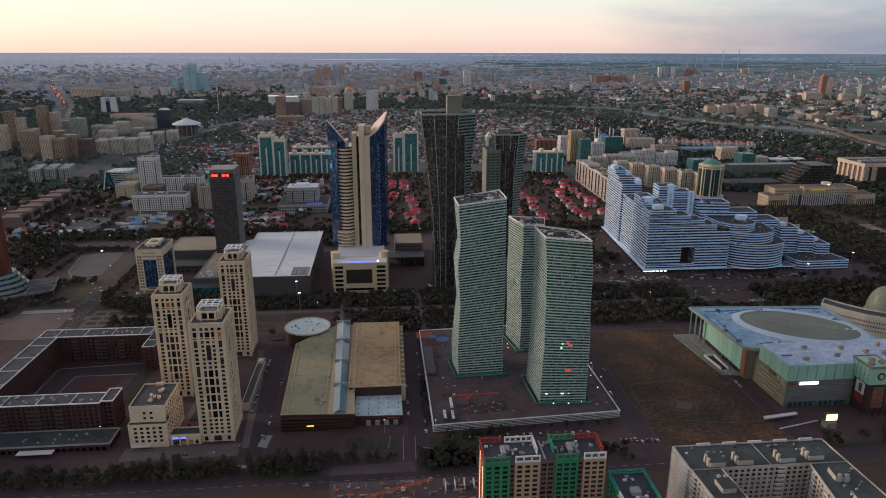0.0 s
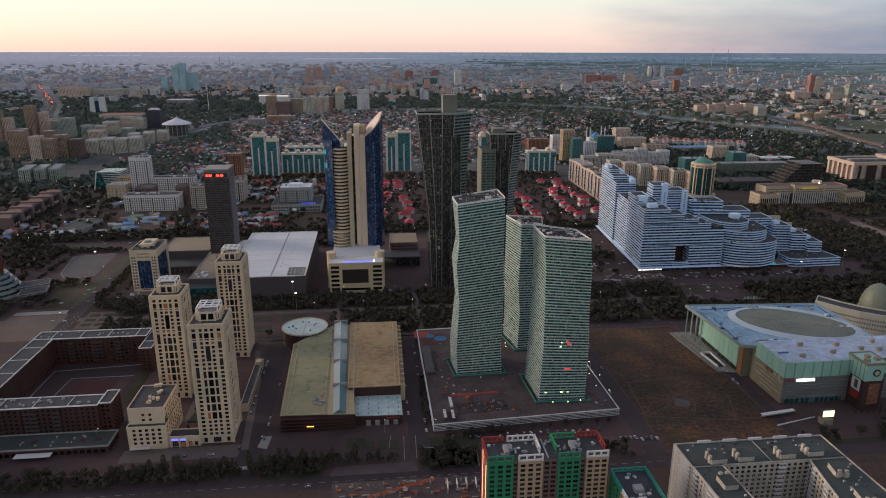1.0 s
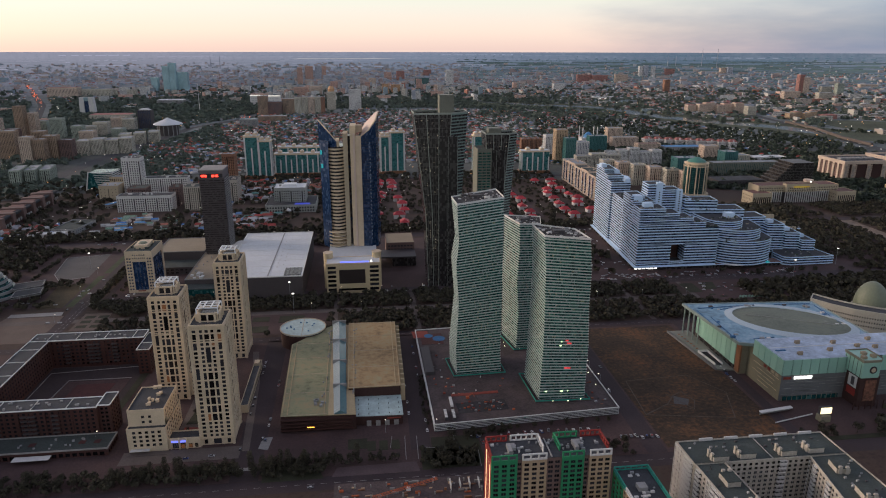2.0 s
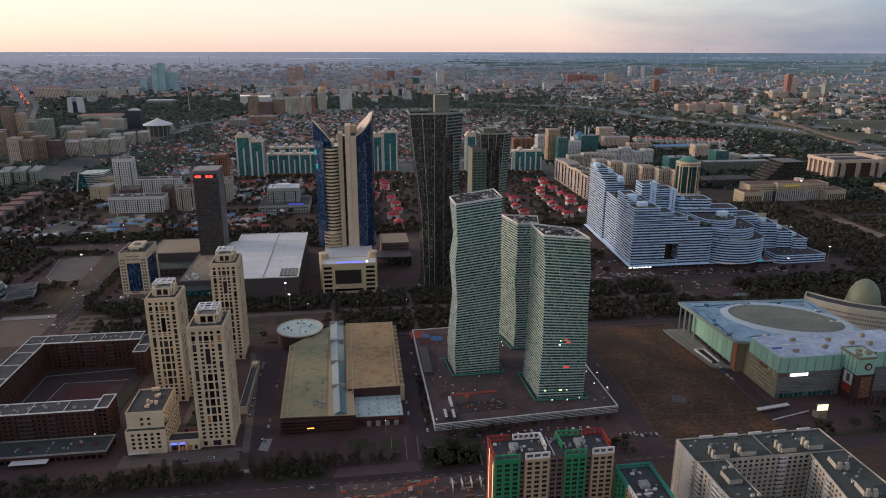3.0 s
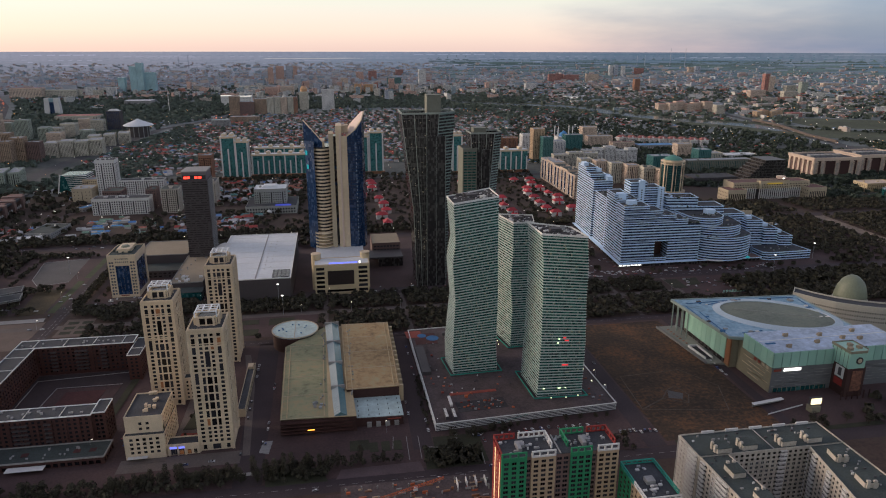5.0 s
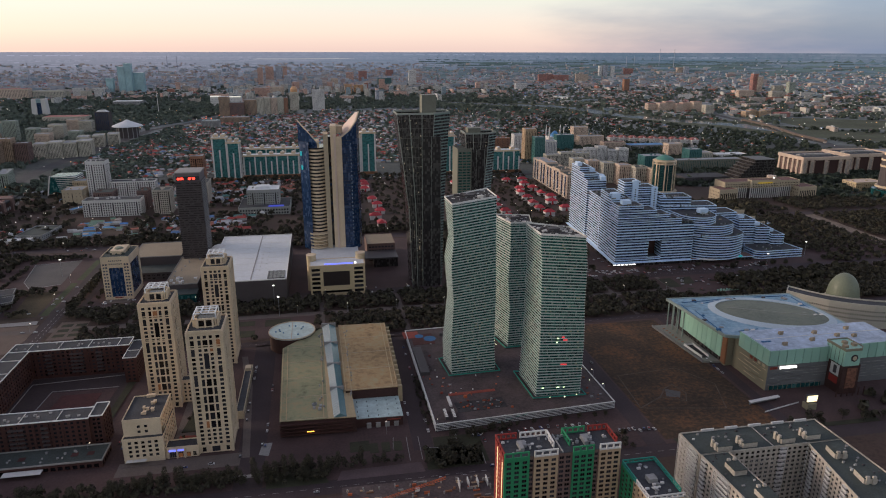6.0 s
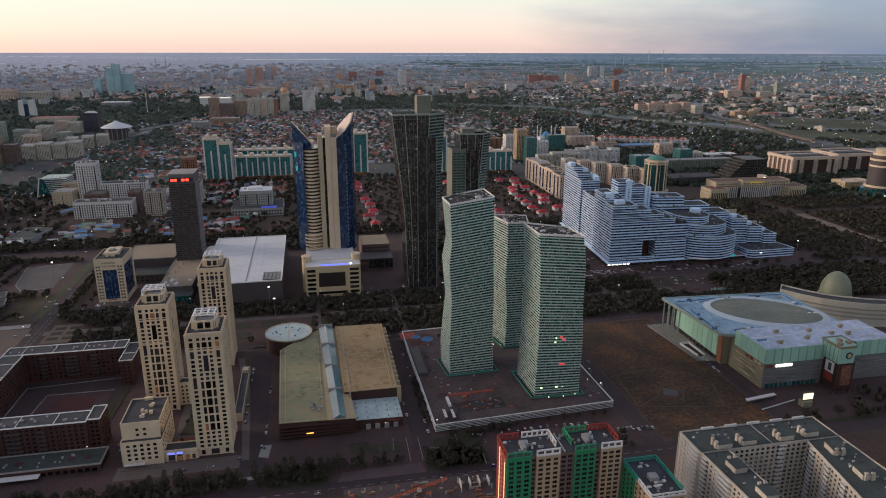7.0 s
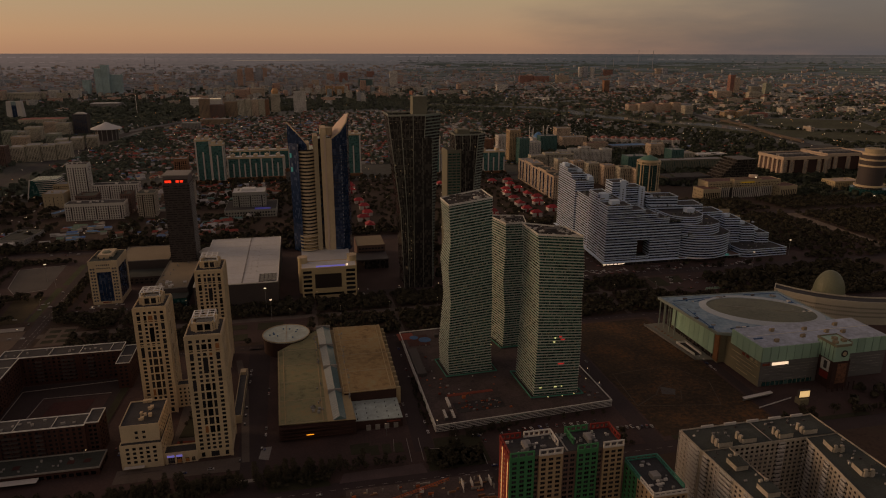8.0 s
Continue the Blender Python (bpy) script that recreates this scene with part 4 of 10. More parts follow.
wavy_tower("broad wavy tower of green glass and white bands beside the street", [(134.3, 539), (177.3, 537.5), (174, 576), (131.7, 586)], [(135.5, 549), (172.5, 534), (169, 568), (134.5, 591)], 7, 161.5, 57,
           [(0, (0, 0, 0, 0, 0, 0, 0, 0)), (0.35, (2.6, 0, 2.0, 0, 0, 0, 2.0, 0)), (0.6, (2.4, 0, 1.0, 0, 0, 0, 2.4, 0)), (0.82, (2.2, 0, 2.0, 0, 0, 0, 2.2, 0)), (1, (0, 0, 0, 0, 0, 0, 0, 0))], 7, 40,
           ((0.57, 62.5, 1.9, "red_dim", "red-lit loggia"), (0.52, 65.2, 1.2, "red_dim", "red-lit loggia"), (0.57, 38.2, 2.8, "red_dim", "red-lit loggia"), (0.38, 60, 0.8, "lit_green", "pale green lit loggia"), (0.40, 64, 0.6, "lit_green", "pale green lit loggia"),
            (0.14, 15, 1.0, "lit_green", "pale green lit loggia"), (0.48, 15, 1.3, "lit_green", "pale green lit loggia"), (0.62, 15, 0.5, "lit_green", "pale green lit loggia")))

# ---------------- covered market with a glazed spine ----------------
def market():
    ox, oy = -98, 521
    t = thing("market_hall", "broad market hall with stained yellow-green flat roofs and dark red walls", "market hall", ox, oy, 0)
    off = (ox, oy, 0)
    part("wall", Shape(off).prism([(-97, 524), (-33, 521), (-42, 716), (-62, 716), (-101, 670)], 0, 15), M["maroon"], t)
    part("wall", Shape(off).prism([(-40, 563), (8, 562.5), (10, 714), (-42, 716)], 0, 17.5), M["maroon"], t)
    part("wall", Shape(off).prism([(-40, 527), (8, 525), (8, 563), (-40, 563)], 0, 8), M["maroon"], t)
    # broad stepped bands of the street front
    for k in range(4):
        part("cornice", Shape(off).box(-97.5, -36, 519.6, 524, 2.5 + 3.2 * k, 3.2 + 3.2 * k), M["brick"], t)
    part("roof", Shape(off).prism([(-97.6, 523), (-57, 521), (-60, 716.5), (-62, 716.5), (-101.6, 670)], 15, 15.5), M["membrane_green"], t)
    part("roof", Shape(off).prism([(-41, 562), (8.6, 562), (10.6, 715), (-42, 716.5)], 17.5, 18), M["membrane"], t)
    part("roof", Shape(off).prism([(-34, 528), (8.4, 526.5), (8.2, 562), (-34, 563)], 8, 8.4), M["blue_deck"], t, "pale blue deck with rows of posts")
    part("roof", Shape(off).prism([(-57, 521), (-33, 519.5), (-42, 716.5), (-60, 716.5)], 15, 15.45), M["membrane_edge"], t)
    # seams and edge flashings of the membrane
    for f in (0.0, 0.27, 0.52, 0.76, 1.0):
        y = 523 + f * 147
        part("seam", Shape(off).box(-97, -58, y - 0.25, y + 0.25, 15.4, 15.75), M["cream_dark"], t)
        y = 563 + f * 151
        part("seam", Shape(off).box(-40, 8.6, y - 0.25, y + 0.25, 17.9, 18.25), M["cream_dark"], t)
    for a, b, z in (((-96.5, 523.5), (-100.8, 670), 15.5), ((-92, 523.5), (-96, 672), 15.5), ((-60.5, 522), (-62, 700), 15.5), ((7.5, 562.5), (9.6, 714.5), 18), ((3.5, 562.5), (5.6, 714.5), 18), ((-40, 562.5), (-41.4, 716), 18), ((-35, 562.5), (-36.4, 716), 18)):
        part("flashing", Shape(off).bar((*a, z + 0.1), (*b, z + 0.1), 0.5), M["membrane_edge"], t)
    # glazed spine
    for k in range(4):
        y0, y1 = 521 + k * 49, 521 + k * 49 + 47
        x0, x1 = -52 - k * 2.0, -41 - k * 1.1
        xa = (x0 + x1) / 2
        z = 16.0 + k * 0.6
        part("spine_wall", Shape(off).prism([(x0, y0), (x1, y0), (x1 - 1.1, y1), (x0 - 2.0, y1)], 15, z), M["grey"], t)
        s = Shape(off)
        s.face((x0, y0, z), (xa, y0, z + 3.4), (xa - 1.5, y1, z + 3.4), (x0 - 2, y1, z))
        # west slope in a paler tone than the east one
        part("skylight", s, M["sky_pale"], t, "pale glazed slope of the roof spine")
        s = Shape(off)
        s.face((xa, y0, z + 3.4), (x1, y0, z), (x1 - 1.1, y1, z), (xa - 1.5, y1, z + 3.4))
        s.face((x0, y0, z), (x1, y0, z), (xa, y0, z + 3.4))
        part("skylight", s, M["glass_roof"], t, "blue-green glazed slope of the roof spine")
        for q in range(12):
            f = (q + 0.5) / 12
            yy = y0 + f * 47
            part("glazing_bar", Shape(off).bar((x0 - 2 * f, yy, z + 0.1), (xa - 1.5 * f, yy, z + 3.5), 0.14), M["white_slab"], t)
        part("spine_end", Shape(off).box(x0 - 2.5, x1 - 0.6, y1, y1 + 1.2, 15, z + 4.0), M["grey"], t)
    # teeth of the eastern eaves
    for k in range(14):
        y = 566 + k * 10.6
        part("buttress", Shape(off).box(8.5 + k * 0.13, 12.5 + k * 0.13, y, y + 2.6, 0, 16.5), M["ochre"], t)
    rng = random.Random(3)
    roof_clutter(t, -40 + 98, -15 + 98, 8, 180, 15.5, 0, rng)
    for _ in range(40):
        x = rng.choice([-62 + rng.uniform(-2, 2), -36 + rng.uniform(-1, 3)])
        y = rng.uniform(530, 700)
        part("roof_vent", Shape(off).box(x - 0.6, x + 0.6, y - 0.6, y + 0.6, 15.4, 17.2 + (1.5 if x > -45 else 0)), M["grey"], t)
    for k in range(6):
        x, y = -66 + rng.uniform(-4, 4), 540 + rng.uniform(-4, 8)
        part("air_unit", Shape(off).box(x - 1.3, x + 1.3, y - 1, y + 1, 15.5, 17.6), M[rng.choice(["steel", "white", "grey"])], t)
    for k in range(5):
        for q in range(4):
            part("post", Shape(off).tube(-31 + k * 9, 530 + q * 8.5, 0.3, 8.3, 9.7, 6), M["black"], t)
    for x in (-22, -14, -6, 2):
        part("entrance_bay", Shape(off).box(x - 2, x + 2, 524.2, 527, 0, 4.5), M["kerb"], t)
    part("amber_sign", Shape(off).box(-75, -69, 519.2, 519.6, 5.0, 5.7), M["amber_led"], t, "glowing amber display above the entrance")
    part("red_sign", Shape(off).box(-6, 6, 524.5, 525, 6.2, 7.2), M["court_red"], t, "dull red sign board")
    # round pavilion at the corner
    d = thing("rotunda", "round brown pavilion with a pale blue flat roof", "pavilion", -93, 711, 0)
    part("wall", Shape().tube(0, 0, 24.5, 0, 17, 40), M["maroon"], d)
    part("roof", Shape().tube(0, 0, 25.3, 17, 17.8, 40), M["blue_deck"], d)
    s = Shape()
    for k in range(40):
        a, b = 2 * math.pi * k / 40, 2 * math.pi * (k + 1) / 40
        s.prism([(25.6 * math.cos(a), 25.6 * math.sin(a)), (25.6 * math.cos(b), 25.6 * math.sin(b)), (24.7 * math.cos(b), 24.7 * math.sin(b)), (24.7 * math.cos(a), 24.7 * math.sin(a))], 17.6, 18.5)
    part("rim", s, M["cream_dark"], d)
    part("ridge", Shape().box(-0.3, 0.3, -24, 24, 17.8, 18.1), M["cream_dark"], d)
    for k in range(9):
        a, r = rng.uniform(0, 6.28), rng.uniform(4, 20)
        part("roof_vent", Shape().box(r * math.cos(a) - 0.8, r * math.cos(a) + 0.8, r * math.sin(a) - 0.5, r * math.sin(a) + 0.5, 17.7, 18.9), M["court_blue"], d)


M["white_edge"] = surface("white_coping", (0.78, 0.79, 0.80), 0.5, spread=0.05)
M["sky_pale"] = surface("pale_skylight", (0.27, 0.33, 0.35), 0.35, spread=0.2)
M["blue_deck"] = surface("pale_blue_roof_deck", (0.40, 0.50, 0.49), 0.7, spread=0.2, coarse=0.06, fine=0.3)
market()


# ---------------- three cream residential towers and their annex ----------------
def tower_openings(width, h, storey, mirror=False):
    """Paired side windows, tall stair slots and a middle bay, as the cream towers have them."""
    cols = [(0.13, 2.9), (0.335, 2.4), (0.5, 3.8), (0.665, 2.4), (0.87, 2.9)]
    n = int((h - 9) / storey)
    runs = {0: [(1, 2), (3, 2), (9, 3)], 1: [(1, 2)], 2: [(1, 2), (4, 4)], 3: [(1, 2)], 4: [(1, 2), (3, 2), (7, 3)]}
    for c in (1, 2, 3):
        runs[c] += [(10 + 2 * k, 2) for k in range(6)]
    out = []
    for c, (f, w) in enumerate(cols):
        k = 0
        while k < n:
            span = next((m for a, m in runs[c] if a == k), 1)
            span = min(span, n - k)
            top = h - 3.2 - k * storey
            bottom = top - span * storey + 1.25
            ww = w if span > 1 or c in (0, 4) else min(w, 2.6)
            if bottom > 7:
                out.append((f * width - ww / 2, f * width + ww / 2, bottom, top))
            k += span
    return out


def cream_tower(x, y, w, d, h, label):
    t = thing("residential_tower", label, "tower block", x, y, 0, group="cream residential towers")
    rects = tower_openings(w, h, 3.75)
    side = tower_openings(d, h, 3.75)
    arch = [(w * f - 1.4, w * f + 1.4, 1.0, 5.2) for f in (0.15, 0.85)] + [(w * 0.5 - 3.2, w * 0.5 + 3.2, 0.6, 5.6)]
    s = Shape()
    for key, rr in (("S", rects + arch), ("E", side), ("N", []), ("W", [])):
        o, u, n, width = FACES[key](w, d)
        wall_face(s, o, u, n, width, 0, h, rr, 0.45)
        glaze(t, o, u, n, rr, 0.45, "glass", "cream_dark", 0, lit=0.02)
    part("wall", s, M["cream"], t)
    # corner pilasters and ledges
    for cx, cy in ((0, 0), (w, 0), (w, d), (0, d)):
        part("pilaster", Shape().box(cx - 0.9, cx + 0.9, cy - 0.9, cy + 0.9, 0, h + 0.3), M["cream"], t)
    for z, o in ((6.2, 0.8), (h * 0.66, 0.35), (h - 12, 0.35), (h - 0.8, 0.7)):
        part("ledge", Shape().rim(inset([(0, 0), (w, 0), (w, d), (0, d)], -o), z, z + 0.7, o + 0.1), M["cream"], t)
    for f in (0.235, 0.765):
        part("pilaster", Shape().box(f * w - 0.45, f * w + 0.45, -0.4, 0.1, 6, h), M["cream"], t)
        part("pilaster", Shape().box(w - 0.1, w + 0.4, f * d - 0.45, f * d + 0.45, 6, h), M["cream"], t)
    part("roof", Shape().face((0, 0, h), (w, 0, h), (w, d, h), (0, d, h)), M["felt_dark"], t)
    part("parapet", Shape().rim(inset([(0, 0), (w, 0), (w, d), (0, d)], -0.3), h, h + 1.3, 0.7), M["cream"], t)
    # crown: an eight-sided lantern with pillars and an open roof grid
    cw, cd = w * 0.70, d * 0.54
    x0, y0 = (w - cw) / 2, (d - cd) / 2 + 1
    c = 3.4
    oct_ = [(x0 + c, y0), (x0 + cw - c, y0), (x0 + cw, y0 + c), (x0 + cw, y0 + cd - c), (x0 + cw - c, y0 + cd), (x0 + c, y0 + cd), (x0, y0 + cd - c), (x0, y0 + c)]
    part("lantern_wall", Shape().prism(inset(oct_, 2.6), h, h + 6), M["glass"], t, "dark recess behind the lantern pillars")
    part("lantern_ring", Shape().rim(oct_, h + 6.2, h + 7.6, 1.0), M["cream"], t)
    part("lantern_ring", Shape().rim(oct_, h + 0.1, h + 0.9, 0.8), M["cream"], t)
    for i, (px, py) in enumerate(oct_):
        part("pillar", Shape().box(px - 0.8, px + 0.8, py - 0.8, py + 0.8, h, h + 7), M["cream"], t)
        qx, qy = oct_[(i + 1) % 8]
        part("pillar", Shape().box((px + qx) / 2 - 0.6, (px + qx) / 2 + 0.6, (py + qy) / 2 - 0.6, (py + qy) / 2 + 0.6, h, h + 7), M["cream"], t)
    top = inset([(x0, y0), (x0 + cw, y0), (x0 + cw, y0 + cd), (x0, y0 + cd)], 0.9)
    part("grid_ring", Shape().rim(top, h + 11.2, h + 12.0, 0.8), M["white_edge"], t)
    for px, py in top:
        part("post", Shape().box(px - 0.45, px + 0.45, py - 0.45, py + 0.45, h + 7, h + 11.4), M["white_edge"], t)
    tx0, tx1, ty0, ty1 = min(p[0] for p in top), max(p[0] for p in top), min(p[1] for p in top), max(p[1] for p in top)
    for f in (0.33, 0.67):
        part("grid_beam", Shape().box(tx0 + (tx1 - tx0) * f - 0.4, tx0 + (tx1 - tx0) * f + 0.4, ty0, ty1, h + 11.3, h + 12.2), M["white_edge"], t)
        part("grid_beam", Shape().box(tx0, tx1, ty0 + (ty1 - ty0) * f - 0.4, ty0 + (ty1 - ty0) * f + 0.4, h + 11.35, h + 12.1), M["white_edge"], t)
    return t


cream_tower(-216, 592, 26, 31, 103, "cream stone residential tower with a pillared roof lantern")
cream_tower(-161.5, 511, 26.5, 33, 107, "cream stone residential tower rising from the street corner")
cream_tower(-175.5, 676, 25.5, 34, 107, "cream stone residential tower at the back of the court")


def annex():
    t = thing("annex_block", "stepped cream annex of the residential towers, with awnings", "apartment block", -218, 506, 0)
    block(t, 31, 46, 0, 21, "cream", "felt_dark", {"S": grid(31, 5, 4, 2.6, 2.4, 5.2, 3.9, 3), "E": grid(46, 8, 4, 2.6, 2.4, 5.2, 3.9, 2)}, glass="glass", frame="cream_dark", bars=0)
    block(t, 29, 40, 21, 35, "cream", "felt_dark", {"S": grid(29, 2, 2, 2.4, 2.4, 23.5, 4.6, 9), "E": grid(40, 7, 3, 2.4, 2.4, 22.5, 4.0, 2)}, x=0.5, y=5.5, glass="glass", frame="cream_dark", bars=0)
    part("stair_block", Shape().box(20, 29.5, 5.4, 12, 21, 26), M["cream"], t)
    rng = random.Random(11)
    roof_clutter(t, 12, 27, 14, 44, 35, 9, rng, "cream", 3.0)
    for k in range(3):
        part("awning", Shape().prism([(2 + k * 5.2, -4.2), (6.8 + k * 5.2, -4.2), (6.8 + k * 5.2, -0.5), (2 + k * 5.2, -0.5)], 3.2, 3.5), M["white"], t, "white awning over the terrace")
    part("terrace", Shape().box(0, 31, -6, -0.2, 0, 0.5), M["paving_light"], t)
    # link wings and gate of the court
    g = thing("court_gate", "cream gateway with a blue-lit fascia and small lit shops", "gatehouse", -187, 508, 0)
    block(g, 25.5, 12, 0, 9, "cream", "felt_dark", {"S": [(3, 8, 0.3, 5.5), (9.5, 13.5, 0.3, 5.5), (16, 19, 0.5, 4.5), (21, 23.5, 0.5, 4.5)]}, glass="glass", frame="cream_dark", bars=2)
    part("fascia_light", Shape().box(2.5, 14.5, -0.7, -0.3, 6.2, 7.6), M["blue_led"], g, "blue light strip on the fascia")
    part("shop_window", Shape().box(10, 13, -0.25, -0.1, 0.6, 4.0), M["lit"], g, "warm lit shop window")
    part("shop_window", Shape().box(16.2, 18.8, -0.25, -0.1, 0.8, 4.0), M["lit"], g, "warm lit shop window")
    for x in (2, 8.8, 14.8):
        part("column", Shape().box(x - 0.6, x + 0.6, -1.2, 0, 0, 9.5), M["cream"], g)
    w = thing("side_wing", "long low cream wing with a grey roof terrace", "low wing", -138, 560, 0)
    block(w, 7, 93, 0, 7, "cream_dark", "felt_dark", {"E": grid(93, 19, 1, 3.4, 3.6, 1.0, 4.0, 3)}, frame="cream_dark", rows=True)
    part("stair_house", Shape().box(1, 6, 81, 89, 7, 10), M["cream_dark"], w)
    k = thing("bridge_wing", "cream link block between the towers", "link block", -190, 600, 0)
    block(k, 36, 10, 0, 22, "cream", "felt_dark", {"S": grid(36, 9, 5, 1.8, 2.0, 2.0, 3.9, 1)}, frame="cream_dark", rows=True)
    # paved court with planting
    flat("pavement", [(-186, 521), (-162, 521), (-162, 600), (-186, 600)], 0.4, "paving_light", "terracotta and pale paved court with planting", "pavement")
    flat("flower_bed", [(-182, 545), (-166, 545), (-168, 570), (-178, 575)], 0.8, "lawn", "triangular planted bed in the court", "flower bed")
    flat("flower_bed", [(-184, 524), (-164, 524), (-166, 538), (-182, 540)], 0.7, "court_red", "red paved terrace in the court", "terrace")
    flat("pavement", [(-222, 488), (-128, 488), (-128, 506), (-222, 506)], 0.25, "paving_light", "pale pavement at the foot of the towers", "pavement")


annex()

# ---------------- dark brick perimeter block ----------------


M["court_ground"] = surface("dark_court_paving", (0.036, 0.025, 0.026), 0.9, spread=0.3)


def perimeter_block():
    t = thing("perimeter_block", "dark red brick perimeter block with white-edged flat roofs round a court", "apartment block", -365, 530, 0)

    def wing(x, y, w, d, h, faces):
        specs = {}
        for f in faces:
            width = w if f in "SN" else d
            specs[f] = grid(width, int(width / 4.6), 7, 2.3, 2.2, 2.6, 3.85, 1.5)
        block(t, w, d, 0, h, "brick", "felt_dark", specs, x=x, y=y, parapet=0, depth=0.35, frame="brick")
        ol = [(x, y), (x + w, y), (x + w, y + d), (x, y + d)]
        part("roof_rim", Shape().rim(inset(ol, -0.35), h - 0.3, h + 0.7, 0.5), M["white_edge"], t, "white edge of the flat roof")
        for k in range(int(max(w, d) / 28)):
            f = (k + 0.6) / (max(w, d) / 28)
            if w > d:
                part("roof_divider", Shape().box(x + w * f - 0.2, x + w * f + 0.2, y + 0.6, y + d - 0.6, h, h + 0.6), M["white_slab"], t)
            else:
                part("roof_divider", Shape().box(x + 0.6, x + w - 0.6, y + d * f - 0.2, y + d * f + 0.2, h, h + 0.6), M["white_slab"], t)

    rng = random.Random(8)
    wing(0, 145, 112, 19, 30, "SN")        # north
    wing(0, -60, 19, 205, 30, "E")         # west
    wing(19.1, 1, 97, 18, 30, "SN")        # south
    wing(116, 4, 10, 22, 30, "SE")
    wing(112.1, 120, 12, 42, 27, "SE")
    roof_clutter(t, 22, 110, 4, 15, 30, 16, rng, "grey", 2.2)
    roof_clutter(t, 4, 105, 149, 160, 30, 12, rng, "grey", 2.0)
    # brick piers and balcony stacks on the court front
    for k in range(9):
        part("pier", Shape().box(10 + k * 12.2, 11.4 + k * 12.2, 144.2, 145.2, 0, 29), M["brick"], t)
        part("pier", Shape().box(21 + k * 10.6, 22.4 + k * 10.6, 0.2, 1.1, 0, 29), M["brick"], t)
    for x in (33, 56, 62, 80):
        for q in range(6):
            part("balcony", Shape().box(x, x + 5.5, 142.6, 145, 5 + q * 3.85, 6.1 + q * 3.85), M["plum"], t)
            part("balcony", Shape().box(x, x + 5.5, -0.8, 1, 5 + q * 3.85, 6.1 + q * 3.85), M["plum"], t)
    # street-side shop podium
    p = thing("shop_podium", "low brick shop row with a grey roof terrace and pale rim", "shop row", -365, 505, 0)
    block(p, 131, 24, 0, 6.5, "brick", "felt", {"S": grid(131, 24, 1, 3.6, 3.2, 0.6, 4, 2), "E": grid(24, 5, 1, 3, 3.2, 0.6, 4, 1)}, rows=True, parapet=0)
    part("roof_rim", Shape().rim([(-0.5, -0.5), (131.5, -0.5), (131.5, 24), (-0.5, 24)], 6.2, 7.3, 0.9), M["kerb"], p, "pale stone rim")
    for x in (66, 105, 117):
        part("terrace_mat", Shape().box(x, x + 5, 9, 14, 6.5, 6.8), M["court_dark"], p)
    roof_clutter(p, 45, 110, 4, 18, 6.5, 12, rng, "grey", 1.6)
    part("canopy", Shape().box(60, 88, -7, -0.6, 3.4, 3.8), M["white"], p, "white street canopy")
    # garden court
    flat("pavement", [(-345, 551), (-250, 551), (-246, 672), (-345, 672)], 0.4, "court_ground", "paved inner court with drives", "pavement")
    flat("lawn", [(-322, 580), (-262, 580), (-258, 640), (-318, 640)], 0.6, "paving", "raised garden bed with pale kerbs", "garden")
    flat("flower_bed", [(-310, 588), (-274, 588), (-270, 632), (-306, 632)], 0.9, "court_dark", "dark red play area in the court", "play area")
    strip("lawn", [(-252, 552), (-246, 672)], 7, 0.75, "lawn", "strip of lawn along the court", "lawn")
    for a, b in (((-342, 553), (-342, 660)), ((-342, 660), (-250, 668)), ((-322, 578), (-262, 578)), ((-322, 578), (-318, 642)), ((-318, 642), (-258, 642))):
        strip("kerb", [a, b], 0.7, 0.95, "kerb", "pale kerb in the court", "kerb", 0.4)


perimeter_block()


